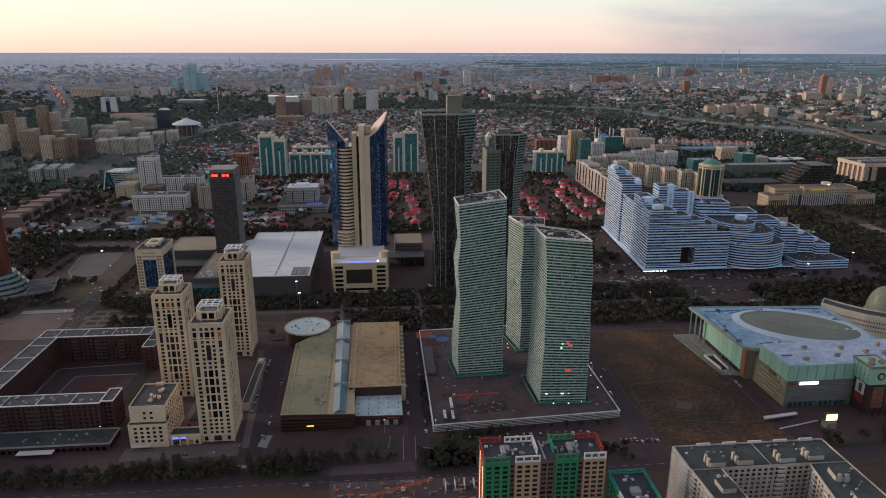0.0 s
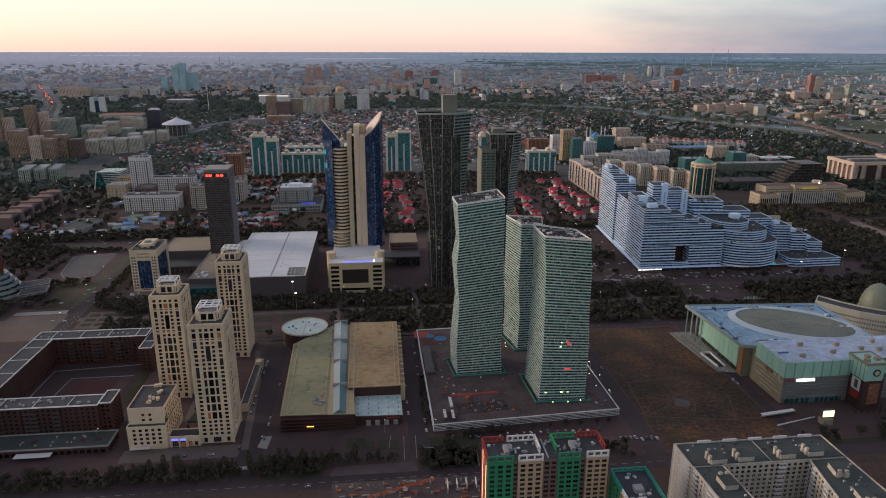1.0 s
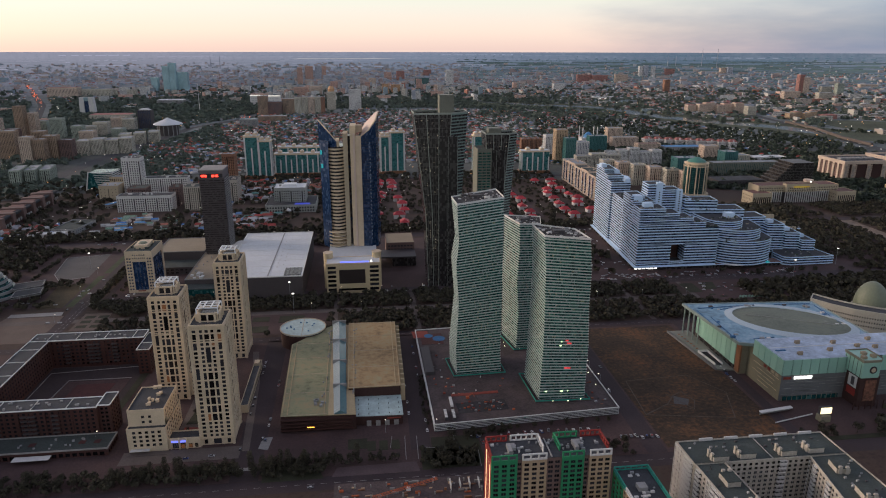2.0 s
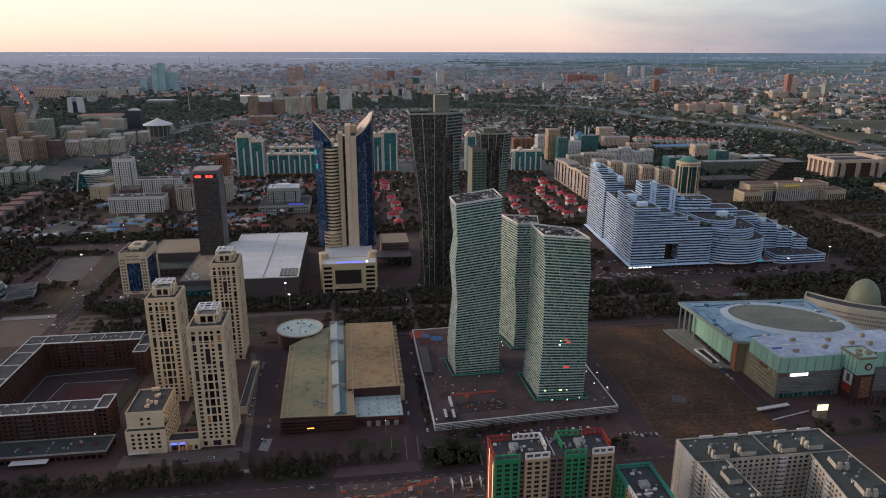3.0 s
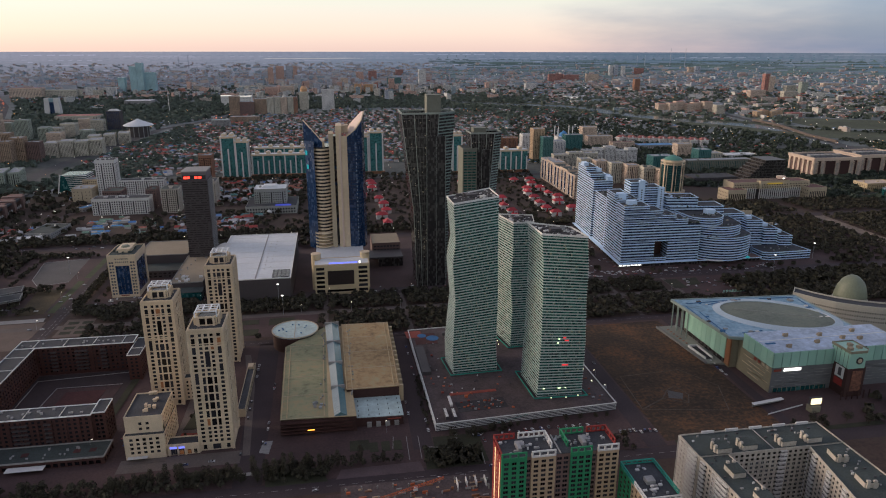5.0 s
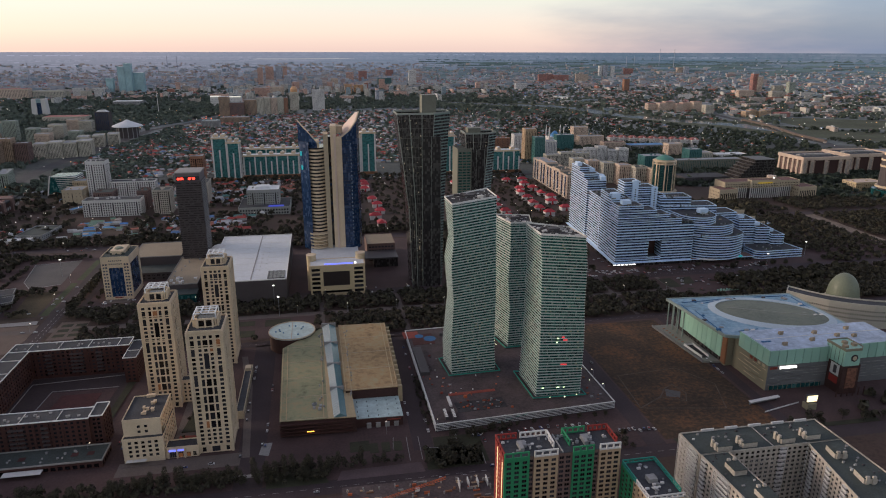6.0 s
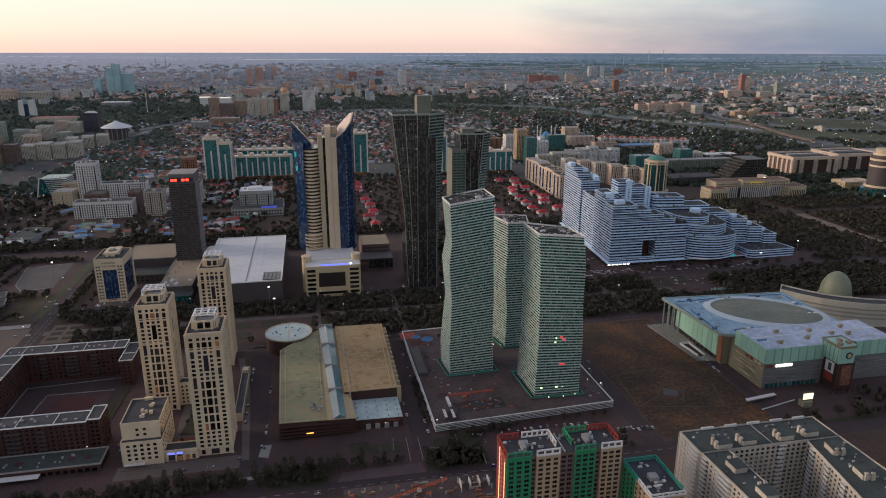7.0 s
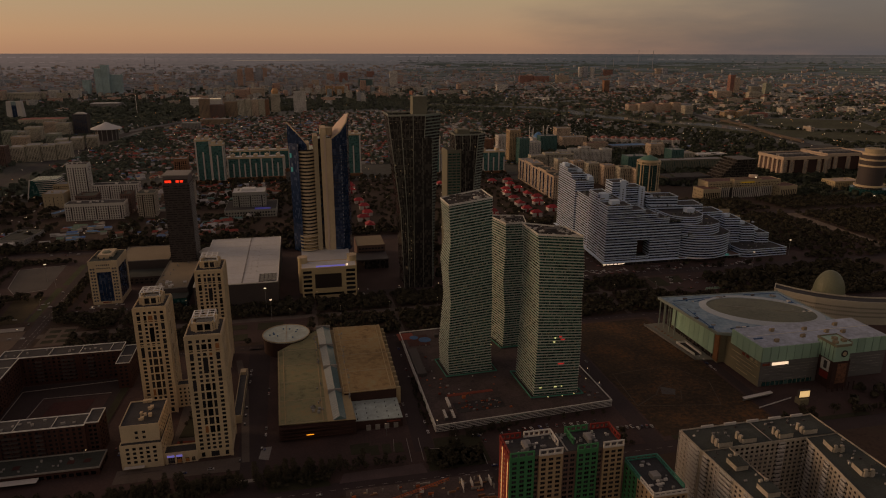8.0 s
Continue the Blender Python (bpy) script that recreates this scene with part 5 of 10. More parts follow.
# ---------------- boulevard front: hall, tall dark tower, pale office block ----------------
def exhibition_hall():
    t = thing("exhibition_hall", "big dark box hall with a pale blue-white flat roof", "hall", -207, 846, 0)
    block(t, 103, 220, 0, 33, "plum", "pale_roof", {"S": [(30, 52, 0.5, 6), (60, 66, 0.5, 5)]}, parapet=0, glass="glass_dark", frame="plum")
    part("roof_rim", Shape().rim([(-0.6, -0.6), (103.6, -0.6), (103.6, 220.6), (-0.6, 220.6)], 32.6, 34, 1.2), M["white_slab"], t)
    part("roof_seam", Shape().box(57.5, 59.2, 2, 218, 33, 33.4), M["grey"], t)
    for k in range(8):
        part("roof_seam", Shape().box(1, 102, 20 + k * 26, 20.25 + k * 26, 33, 33.2), M["white_slab"], t)
    part("skylight", Shape().box(79, 101, 4, 34, 33, 34), M["glass_dark"], t, "dark roof skylight with bars")
    for k in range(4):
        part("skylight_bar", Shape().box(80 + k * 5, 81 + k * 5, 4, 34, 34, 34.3), M["dark_grey"], t)
    for k in range(16):
        part("roof_vent", Shape().box(66 + (k % 2) * 8, 67 + (k % 2) * 8, 40 + k * 9, 41.2 + k * 9, 33, 34.2), M["white"], t)
    part("dome", Shape().tube(-2, 170, 12, 0, 30, 20).tube(-2, 170, 13, 30, 34, 20, 8).tube(-2, 170, 8, 34, 36, 20, 2), M["white"], t, "pale rounded corner turret")
    u = thing("low_hall", "low dark hall with stepped tan roofs", "hall", -336, 885, 0)
    block(u, 72, 78, 0, 22, "plum", "tan_roof", {}, x=0, y=128, parapet=1.0, rim_mat="kerb")
    block(u, 42, 127, 0, 20, "plum", "tan_roof", {}, x=73, y=0, parapet=1.0, rim_mat="kerb", wall_name="side_wall")
    block(u, 70, 40, 0, 10, "plum", "felt", {"S": grid(70, 10, 2, 4, 2.5, 1.5, 4.2, 2)}, x=2, y=86, glass="glass_dark", rows="all")
    part("lower_roof", Shape().box(73, 116, -20, -0.1, 0, 13), M["glass_teal"], u)
    part("lower_roof", Shape().box(72, 117, -21, -0.2, 13, 13.6), M["felt"], u)
    rng = random.Random(4)
    roof_clutter(u, 76, 112, 3, 24, 20, 9, rng, "white", 4)
    roof_clutter(u, 76, 112, 30, 120, 20, 8, rng, "grey", 2)
    v = thing("office_tower", "tall plum-dark office tower with a red lit display", "tower block", -259, 1003, 0)
    w, d, h = 35, 42, 136
    part("wall", Shape().box(0, w, 0, d, 0, h), M["plum"], v)
    for k in range(38):
        z = 6 + k * 3.4
        part("window_band", Shape().box(-0.25, w + 0.25, -0.25, d + 0.25, z, z + 1.3), M["glass_dark"], v)
        part("balcony_band", Shape().box(w - 2, w + 0.9, 4, d, z + 1.4, z + 2.2), M["grey"], v)
    part("crown", Shape().box(0.8, w - 0.8, 0.8, d - 0.8, h, h + 11), M["grey_mauve"], v, "paler top storey")
    part("roof", Shape().box(-0.3, w + 0.3, -0.3, d + 0.3, h + 11, h + 12.5), M["kerb"], v)
    for a in (3, 7.5, 18, 23.5):
        part("lit_sign", Shape().box(a, a + 4.2, 0.2, 0.7, h + 1.6, h + 5), M["red_led"], v, "red lit characters of the roof display")
    part("sign_board", Shape().box(1.5, w - 1.5, 0.3, 0.75, h + 0.6, h + 6.5), M["black"], v)


M["tan_roof"] = surface("tan_roof", (0.27, 0.22, 0.155), 0.9, spread=0.15, coarse=0.03)
M["grey_mauve"] = surface("mauve_grey_cladding", (0.14, 0.12, 0.13), 0.7)
exhibition_hall()


def portal_block():
    t = thing("office_block", "cream office block with a tall blue glass portal", "office block", -340, 897, 0)
    w, d, h = 35, 52, 58
    side_rects = [(1.6 + 3.2 * c, 4.0 + 3.2 * c, 4 + 4.3 * r, 6.6 + 4.3 * r) for c in range(2) for r in range(11)]
    right_rects = [(w - 7.2 + 3.2 * c, w - 4.8 + 3.2 * c, 4 + 4.3 * r, 6.6 + 4.3 * r) for c in range(2) for r in range(11)]
    upper = [(9.6 + 2.4 * c, 11.2 + 2.4 * c, 48 + 4.3 * r, 50 + 4.3 * r) for c in range(7) for r in range(2)]
    portal = [(9, w - 8.6, 4, 44)]
    block(t, w, d, 0, h, "cream", "felt", {"S": side_rects + right_rects + upper + portal, "E": [(4, d - 6, 6, 48)]}, glass="glass_blue", frame="cream_dark", bars=3, depth=0.8)
    rng = random.Random(21)
    part("roof_house", Shape().box(9, w - 9, 14, d - 8, h, h + 5), M["cream"], t)
    part("roof_dome", Shape().tube(w / 2, d / 2, 6, h + 5, h + 7, 14, 4), M["dome"], t)
    roof_clutter(t, 4, w - 4, 4, d - 4, h, 12, rng, "felt", 3)
    part("door_glow", Shape().box(12, 22, -0.2, 0.2, 2.2, 3.6), M["court_red"], t, "red sign over the entrance")
    part("forecourt", Shape().box(2, 33, -14, -0.2, 0, 0.4), M["paving_light"], t)


portal_block()


def railway_tower():
    """Podium and the two facing curved halves behind it."""
    t = thing("railway_tower", "twin curved tower, cream ribs, dark blue glass, slanted tops", "skyscraper", -38.5, 985, 0)
    off = (-36, 985, 0)

    def arc(x0, x1, y_mid, bulge, n=14):
        return [(x0 + (x1 - x0) * k / n, y_mid - bulge * math.sin(math.pi * k / n)) for k in range(n + 1)]

    # podium
    pod = Shape(off).box(-70, -3.5, 885, 1000, 0, 36)
    part("podium_wall", pod, M["ochre"], t)
    part("podium_roof", Shape(off).box(-70, -2, 892, 995, 36, 36.5), M["pale_roof"], t)
    for x in (-69, -3):
        part("turret", Shape(off).tube(x, 890, 6.4, 0, 50, 20), M["ochre"], t)
        part("turret_cap", Shape(off).tube(x, 890, 6.8, 50, 51, 20), M["cream"], t)
    front = Shape(off)
    wall_face(front, (-71, 862), (1, 0), (0, -1), 72, 0, 42, [(17, 52, 14, 34)] + [(2, 13, 4 + 6.2 * k, 8 + 6.2 * k) for k in range(6)] + [(58, 70, 4 + 6.2 * k, 8 + 6.2 * k) for k in range(6)] + [(16, 54, 4, 7.5)], 1.2)
    front.box(-71, 1, 863.5, 892, 0, 41.6)
    for x in (-71, 1):
        front.face((x, 862, 0), (x, 862, 42), (x, 863.6, 42), (x, 863.6, 0))
    fr = part("podium_front", front, M["ochre"], t)
    part("screen", Shape(off).box(-54, -19, 863.0, 863.3, 14, 34), M["screen"], fr, "large dark display screen")
    for k in range(6):
        for a, b in ((-69, -58), (-13, -1)):
            part("window", Shape(off).box(a, b, 863.0, 863.3, 4 + 6.2 * k, 8 + 6.2 * k), M["glass"], fr)
    part("window", Shape(off).box(-55, -17, 863.0, 863.3, 4, 7.5), M["glass"], fr)
    part("front_roof", Shape(off).box(-71, 1, 862, 893, 42, 42.6), M["pale_roof"], t)
    part("front_parapet", Shape(off).rim([(-71.3, 861.7), (1.3, 861.7), (1.3, 893), (-71.3, 893)], 42, 43.4, 1), M["cream"], t)
    part("blue_strip", Shape(off).box(-52, -14, 866, 867, 42.7, 44.2), M["blue_led"], t, "blue-violet light strip on the podium roof")
    part("floodlight", Shape(off).tube(-11, 867, 1.1, 42.6, 45, 8), M["white_led"], t, "small white floodlight")
    # left half: cream ribbed storeys before a blue shell
    left = arc(-67, -45, 972, 7)
    back = [(-45, 1012), (-67, 1012)]
    for k in range(29):
        z = 38 + k * 5.05
        part("rib", Shape(off).prism(left + back, z, z + 2.5), M["cream"], t)
    part("core", Shape(off).prism([(x, y + 0.9) for x, y in left] + back, 36, 184), M["glass_dark"], t)
    for k in range(5):
        z = 38 + k * 5.05
        part("lower_rib", Shape(off).prism(arc(-70, -44, 967, 8) + [(-44, 985), (-70, 985)], z, z + 1.6), M["cream"], t)
    part("shell", Shape(off).prism([(-79, 984), (-66, 966), (-64.5, 985), (-70, 1018), (-76, 1018)], 34, 192), M["glass_blue"], t, "dark blue glass shell")
    s = Shape(off)
    a, b = (-80, 985), (-54, 968)
    s.prism([(-80, 985), (-66, 970), (-54, 966), (-52, 985), (-60, 1018), (-76, 1018)], 184, 186)
    # slanted crest, high on the outer side
    s.f.append([s.p(-80, 985, 184), s.p(-54, 966, 184), s.p(-54, 966, 191), s.p(-80, 985, 221)])
    s.f.append([s.p(-80, 985, 221), s.p(-54, 966, 191), s.p(-54, 970, 190), s.p(-78, 989, 219)])
    s.f.append([s.p(-54, 970, 184), s.p(-78, 989, 184), s.p(-78, 989, 219), s.p(-54, 970, 190)])
    s.f.append([s.p(-80, 985, 184), s.p(-80, 985, 221), s.p(-78, 989, 219), s.p(-78, 989, 184)])
    part("crest", s, M["glass_blue"], t)
    part("crest_cap", Shape(off).bar((-80, 985.5, 221), (-53, 966.5, 191), 0.9), M["cream"], t)
    part("pylon", Shape(off).box(-56, -51, 968, 1000, 184, 193), M["cream"], t)
    part("pylon", Shape(off).box(-45, -38.5, 966, 1000, 34, 203), M["cream_dark"], t)
    # recessed slot with link bridges
    part("slot", Shape(off).box(-39, -33, 978, 1002, 34, 198), M["glass_dark"], t)
    for z in (75, 100, 128, 152):
        part("link_bridge", Shape(off).box(-39, -32, 974, 979, z, z + 4), M["glass_blue"], t)
    # right half: pale mast wall and a tall blue shell
    part("mast_wall", Shape(off).prism([(-35, 968), (-27, 965), (-26, 1000), (-34, 1000)], 34, 214), M["cream"], t)
    # the fin's pink lit look is plain colour, without emission
    part("mast_edge", Shape(off).prism([(-30.5, 964.6), (-28, 964), (-27, 972), (-29.6, 972)], 34, 203), M["cream_rose"], t, "rosy fin up the mast, its lit tone put into the colour")
    part("mast_side", Shape(off).prism([(-27, 965), (-19.5, 965), (-18, 972), (-26, 972)], 34, 199), M["cream"], t)
    shell = [(-19.5, 966), (-8, 964), (2, 972), (6, 985), (2, 1010), (-14, 1012), (-20, 1000)]
    part("shell", Shape(off).prism(shell, 34, 198), M["glass_blue"], t, "dark blue glass shell")
    s = Shape(off)
    tops = [(-19.5, 966, 199), (-8, 964, 208), (2, 971, 221), (6.5, 985, 232), (3, 1010, 229), (-14, 1012, 211), (-20, 1000, 202)]
    n = len(tops)
    base_i = [s.p(x, y, 198) for x, y in shell]
    top_i = [s.p(*p) for p in tops]
    for i in range(n):
        j = (i + 1) % n
        s.f.append([base_i[i], base_i[j], top_i[j], top_i[i]])
    part("crest", s, M["glass_blue"], t)
    for p, q in zip(tops[:4], tops[1:4]):
        part("crest_cap", Shape(off).bar(p, q, 1.1), M["cream"], t)
    part("crest_roof", Shape(off).face(*tops), M["cream_rose"], t, "pale slanted inner face of the crest")
    part("roof_drum", Shape(off).tube(-26, 985, 9, 203, 213, 18), M["cream_dark"], t)
    for k in range(38):
        z = 42 + k * 4.1
        part("mullion_band", Shape(off).prism(inset(shell, -0.12), z, z + 0.4), M["blue_band"], t)
    for k in range(26):
        part("window_light", Shape(off).box(-7.6, -6.4, 963.6, 964.2, 48 + k * 5.6, 50 + k * 5.6), M["dim_blue"], t)
    for z0, z1, x in ((172, 178, -78), (152, 158, -77)):
        part("cyan_strip", Shape(off).box(x - 0.4, x + 2.2, 978, 982, z0, z1), M["cyan_led"], t, "cyan light strip up the blue glass")
    side_hall = thing("side_hall", "low brown hall with parapets beside the dark tower", "hall", 12, 1010, 0)
    block(side_hall, 44, 60, 0, 26, "mauve_wall", "tan_roof", {"S": grid(44, 8, 4, 3.5, 2.4, 4, 5.4, 2)}, rows=True)
    part("canopy", Shape().box(-12, 44, -40, -1, 14, 16), M["dark_grey"], side_hall)
    part("canopy_wall", Shape().box(8, 44, -36, -4, 0, 14), M["glass_dark"], side_hall)


M["screen"] = surface("display_screen", (0.03, 0.022, 0.022), 0.35)
M["cream_rose"] = surface("rosy_cream_tone", (0.56, 0.44, 0.38), 0.6, spread=0.05)
M["blue_band"] = surface("dark_blue_mullion", (0.006, 0.014, 0.035), 0.4)
M["dim_blue"] = lamp_mat("pale_office_light", (0.45, 0.6, 0.8), 0.16)
railway_tower()


def flared_tower(x, y, foot, crown, depth, h, label, mast, cut=14.0):
    """A dark glass tower that widens as it rises, ribbed from foot to top."""
    t = thing("dark_tower", label, "skyscraper", x, y, 0, group="dark flared towers")
    (f0, f1), (c0, c1) = foot, crown
    def ring(a, b):
        return [(a, 0), (b - cut, 0), (b, cut * 0.8), (b, depth), (a, depth)]

    base, top = ring(f0, f1), ring(c0, c1)
    mid = ring(f0 + (c0 - f0) * 0.2, f1 + (c1 - f1) * 0.2)
    part("shaft", Shape().prism(base, 0, h * 0.45, mid), M["glass_dark"], t)
    part("shaft", Shape().prism(mid, h * 0.45, h, top), M["glass_dark"], t)
    n = 9
    for k in range(n + 1):
        f = k / n
        a = f0 + (f1 - cut - f0) * f
        m = mid[0][0] + (mid[1][0] - mid[0][0]) * f
        b = c0 + (c1 - cut - c0) * f
        w = 0.62 if k in (0, n, 3, 6) else 0.34
        part("rib", Shape().bar((a, -0.2, 0), (m, -0.2, h * 0.45), w), M["rib_green" if w > 0.5 else "spandrel"], t)
        part("rib", Shape().bar((m, -0.2, h * 0.45), (b, -0.2, h), w), M["rib_green" if w > 0.5 else "spandrel"], t)
    floors = int(h / 4.2)
    for k in range(floors):
        z = 4 + k * 4.2
        f = z / h
        e = f1 + (c1 - f1) * (0.2 * f / 0.45 if f < 0.45 else 0.2 + 0.8 * (f - 0.45) / 0.55)
        part("floor_band", Shape().prism([(e - cut, -0.15), (e + 0.25, cut * 0.8), (e - 0.6, cut * 0.8 + 0.4), (e - cut - 0.3, 0.8)], z, z + 1.7), M["facet_band"], t)
        a = f0 + (c0 - f0) * (0.2 * f / 0.45 if f < 0.45 else 0.2 + 0.8 * (f - 0.45) / 0.55)
        if k % 3 == 0:
            part("spandrel", Shape().box(a + 0.4, e - cut - 0.4, -0.1, 0.4, z, z + 0.7), M["spandrel"], t)
    part("parapet", Shape().rim(top, h, h + 2.5, 0.8), M["rib_green"], t)
    part("roof", Shape().face(*[(a, b, h) for a, b in top]), M["black"], t)
    m0, m1, mh = mast
    part("mast_block", Shape().box(m0, m1, depth * 0.35, depth * 0.8, h * 0.86, h + mh), M["olive_wall"], t, "olive clad lift block above the roof")
    part("front_bay", Shape().box(m0 - 3, m1 + 3, -3, 1, 0, h * 0.88), M["glass_dark"], t)
    for q in range(3):
        xx = m0 - 3 + (m1 - m0 + 6) * q / 2
        part("bay_rib", Shape().bar((xx, -3.1, 0), (xx, -3.1, h * 0.88), 0.3), M["rib_green"], t)
    rng = random.Random(int(h))
    marks = Shape()
    for k in range(90):
        f = rng.choice([0.04, 0.2, 0.36, 0.5, 0.62, 0.75, 0.9]) + rng.uniform(-0.01, 0.01)
        z = rng.uniform(6, h - 6)
        kk = (0.2 * (z / h) / 0.45 if z / h < 0.45 else 0.2 + 0.8 * (z / h - 0.45) / 0.55)
        a, e = f0 + (c0 - f0) * kk, f1 - cut + (c1 - f1) * kk
        xx = a + (e - a) * f
        marks.box(xx - 0.4, xx + 0.4, -0.7, -0.3, z, z + 0.8)
    tagged(part("marker_light", marks, M["lit_dim2"], t), "small warm marker lights up the ribs", kind="stuff")
    for q in range(4):
        xx = c0 + (c1 - c0) * (q + 0.5) / 4
        part("antenna", Shape().bar((xx, depth * 0.5, h), (xx, depth * 0.5, h + rng.uniform(4, 9)), 0.2), M["steel"], t)
    return t


M["lit_dim2"] = lamp_mat("warm_marker_light", (1.0, 0.86, 0.6), 0.5)
M["rib_green"] = surface("green_grey_aluminium", (0.27, 0.30, 0.275), 0.35, metal=0.3, spread=0.1)
M["facet_band"] = surface("grey_teal_facet_band", (0.15, 0.21, 0.19), 0.4, spread=0.2)
M["olive_wall"] = surface("olive_grey_panel", (0.15, 0.155, 0.125), 0.6)
flared_tower(66, 880, (0, 45), (-18.5, 55), 46, 236, "very tall dark glass tower that flares out towards its top", (17, 36, 24), 24.0)
flared_tower(160, 1010, (16, 48), (7, 58), 40, 193, "dark flared glass tower with an olive side block", (14, 34, 8))
_t = thing("side_tower", "slim olive and glass tower beside the dark tower", "tower block", 153, 1000, 0)
block(_t, 22, 40, 0, 172, "olive_wall", "felt", {"S": grid(22, 3, 38, 5.6, 2.4, 6, 4.3, 1)}, glass="glass_green", frame="olive_wall", rows="all")

# ---------------- white terraced building ----------------
def banded(t, poly, z0, z1, storey=4.1, roof="felt_dark", band="blue_white", glass="glass_terrace", rim=True):
    """Storeys of blue glass between white bands."""
    n = max(1, round((z1 - z0) / storey))
    st = (z1 - z0) / n
    for k in range(n):
        z = z0 + k * st
        part("floor_band", Shape().prism(poly, z + 0.2, z + 0.2 + st * 0.40), M[band], t)
    part("glass_wall", Shape().prism(inset(poly, 0.6), z0, z1, cap=False), M[glass], t)
    part("roof", Shape().face(*[(x, y, z1) for x, y in inset(poly, 0.3)]), M[roof], t)
    if rim:
        part("parapet", Shape().rim(poly, z1 - 0.4, z1 + 1.2, 0.5), M[band], t)


def rect(x0, x1, y0, y1):
    return [(x0, y0), (x1, y0), (x1, y1), (x0, y1)]


def terraced_building():
    ox, oy = 379.0, 909.0
    t = thing("terraced_building", "huge white-banded terraced apartment complex with blue glass", "apartment complex", ox, oy, 0)

    def rect(x0, x1, y0, y1):
        return [(x + 0.075 * y, y) for x, y in ((x0, y0), (x1, y0), (x1, y1), (x0, y1))]

    # street plinth
    part("plinth", Shape().prism([(-5, -4), (240, -4), (240, 22), (26, 255), (14, 255)], 0, 1.0), M["paving"], t)
    part("plinth_roof", Shape().prism([(-3.4, -2.4), (234, -2.4), (234, 20), (60, 28), (28, 252), (15.5, 252)], 5.6, 6.4), M["blue_white"], t)
    part("plinth_deck", Shape().prism([(127, -1), (233, -1), (233, 19), (127, 22)], 6.4, 6.5), M["mauve_wall"], t, "dark red terrace deck")
    part("shop_front", Shape().prism([(-1.4, -0.6), (232, -0.6), (232, 20), (60, 28), (28, 250), (17.4, 250)], 1, 5.6), M["glass_dark"], t)
    for k in range(6):
        part("shop_light", Shape().box(-2 + k * 6.2, 2.4 + k * 6.2, -1.5, -1.2, 3.2, 4.6), M["white_led"], t)
    # south slab, stepping down to the east, with a square hole
    y0, y1 = 0, 34
    banded(t, rect(0, 53, y0, y1), 6.4, 13)
    banded(t, rect(0, 53, y0, y1), 13, 39.5)
    banded(t, rect(53, 74, y0, y1), 6.4, 13)
    # added dark block stands for the shade of a through opening
    part("recess_wall", Shape().box(53, 74, 20, y1, 13, 39.5), M["maroon"], t, "dark block standing for the shade in the square opening")
    banded(t, rect(74, 126, y0, y1), 6.4, 39.5)
    banded(t, rect(0, 126, y0, y1), 39.5, 65, rim=False)
    banded(t, rect(0, 104, y0, y1), 65, 72)
    banded(t, rect(0, 84, y0, y1), 72, 79)
    banded(t, rect(0, 62, y0, y1), 79, 86.5)
    banded(t, rect(0, 40, y0, y1), 86.5, 94)
    # west wing climbing to the north
    banded(t, rect(0, 36, 34, 82), 6.4, 97)
    banded(t, rect(0, 22, 45, 82), 97, 104)
    part("roof_cube", Shape().box(8, 20, 40, 52, 97, 106), M["blue_white"], t)
    part("roof_cube", Shape().box(12, 26, 14, 24, 94, 100), M["blue_white"], t)
    banded(t, rect(3, 40, 82, 150), 6.4, 88)
    # rear tower
    banded(t, rect(0, 34, 150, 245), 6.4, 104)
    banded(t, rect(0, 28, 170, 245), 104, 112)
    banded(t, rect(0, 22, 195, 245), 112, 119)
    for x, y, z in ((6, 225, 119), (20, 200, 112), (26, 165, 104), (30, 180, 104)):
        part("roof_cube", Shape().box(x + 12, x + 21, y - 8, y + 6, z, z + 6), M["blue_white"], t)
    # middle tower with pale stair shafts
    banded(t, rect(42, 116, 88, 118), 6.4, 88)
    banded(t, rect(42, 96, 88, 118), 88, 103)
    banded(t, rect(42, 70, 88, 118), 103, 112)
    for x in (62, 96):
        sh = part("stair_shaft", Shape().box(x, x + 10, 85.5, 90, 6, 116 if x == 62 else 104), M["blue_white"], t, "pale blue-white stair shaft")
        for q in range(22):
            part("shaft_window", Shape().box(x + 4, x + 6, 85.2, 85.6, 20 + q * 3.8, 21.6 + q * 3.8), M["glass"], sh)
    # rounded terraces to the east
    def bow(x0, x1, yb, depth, n=18):
        out = []
        for k in range(n + 1):
            f = k / n
            out.append((x0 + (x1 - x0) * f, yb - depth * math.sin(math.pi * f) ** 0.6))
        return out + [(x1 + 6, yb + 50), (x0 - 4, yb + 50)]
    banded(t, bow(127, 220, 14, 26), 6.4, 42)
    banded(t, bow(127, 206, 22, 24), 42, 57)
    banded(t, bow(122, 180, 32, 22), 57, 68)
    part("roof_pavilion", Shape().box(158, 172, 40, 52, 68, 75), M["blue_white"], t)
    banded(t, rect(112, 236, 66, 102), 6.4, 60)
    banded(t, [(112, 72), (200, 62), (206, 100), (112, 104)], 60, 74)
    banded(t, [(108, 78), (158, 70), (162, 104), (108, 108)], 74, 88)
    for k, (x0, x1, h) in enumerate(((236, 262, 52), (262, 284, 40), (284, 304, 30))):
        banded(t, [(x0, 50 - k * 10), (x1, 46 - k * 10), (x1 + 4, 90), (x0, 92)], 6.4, h)
        part("roof_cube", Shape().box(x0 + 6, x0 + 15, 60 - k * 6, 70 - k * 6, h, h + 5), M["blue_white"], t)
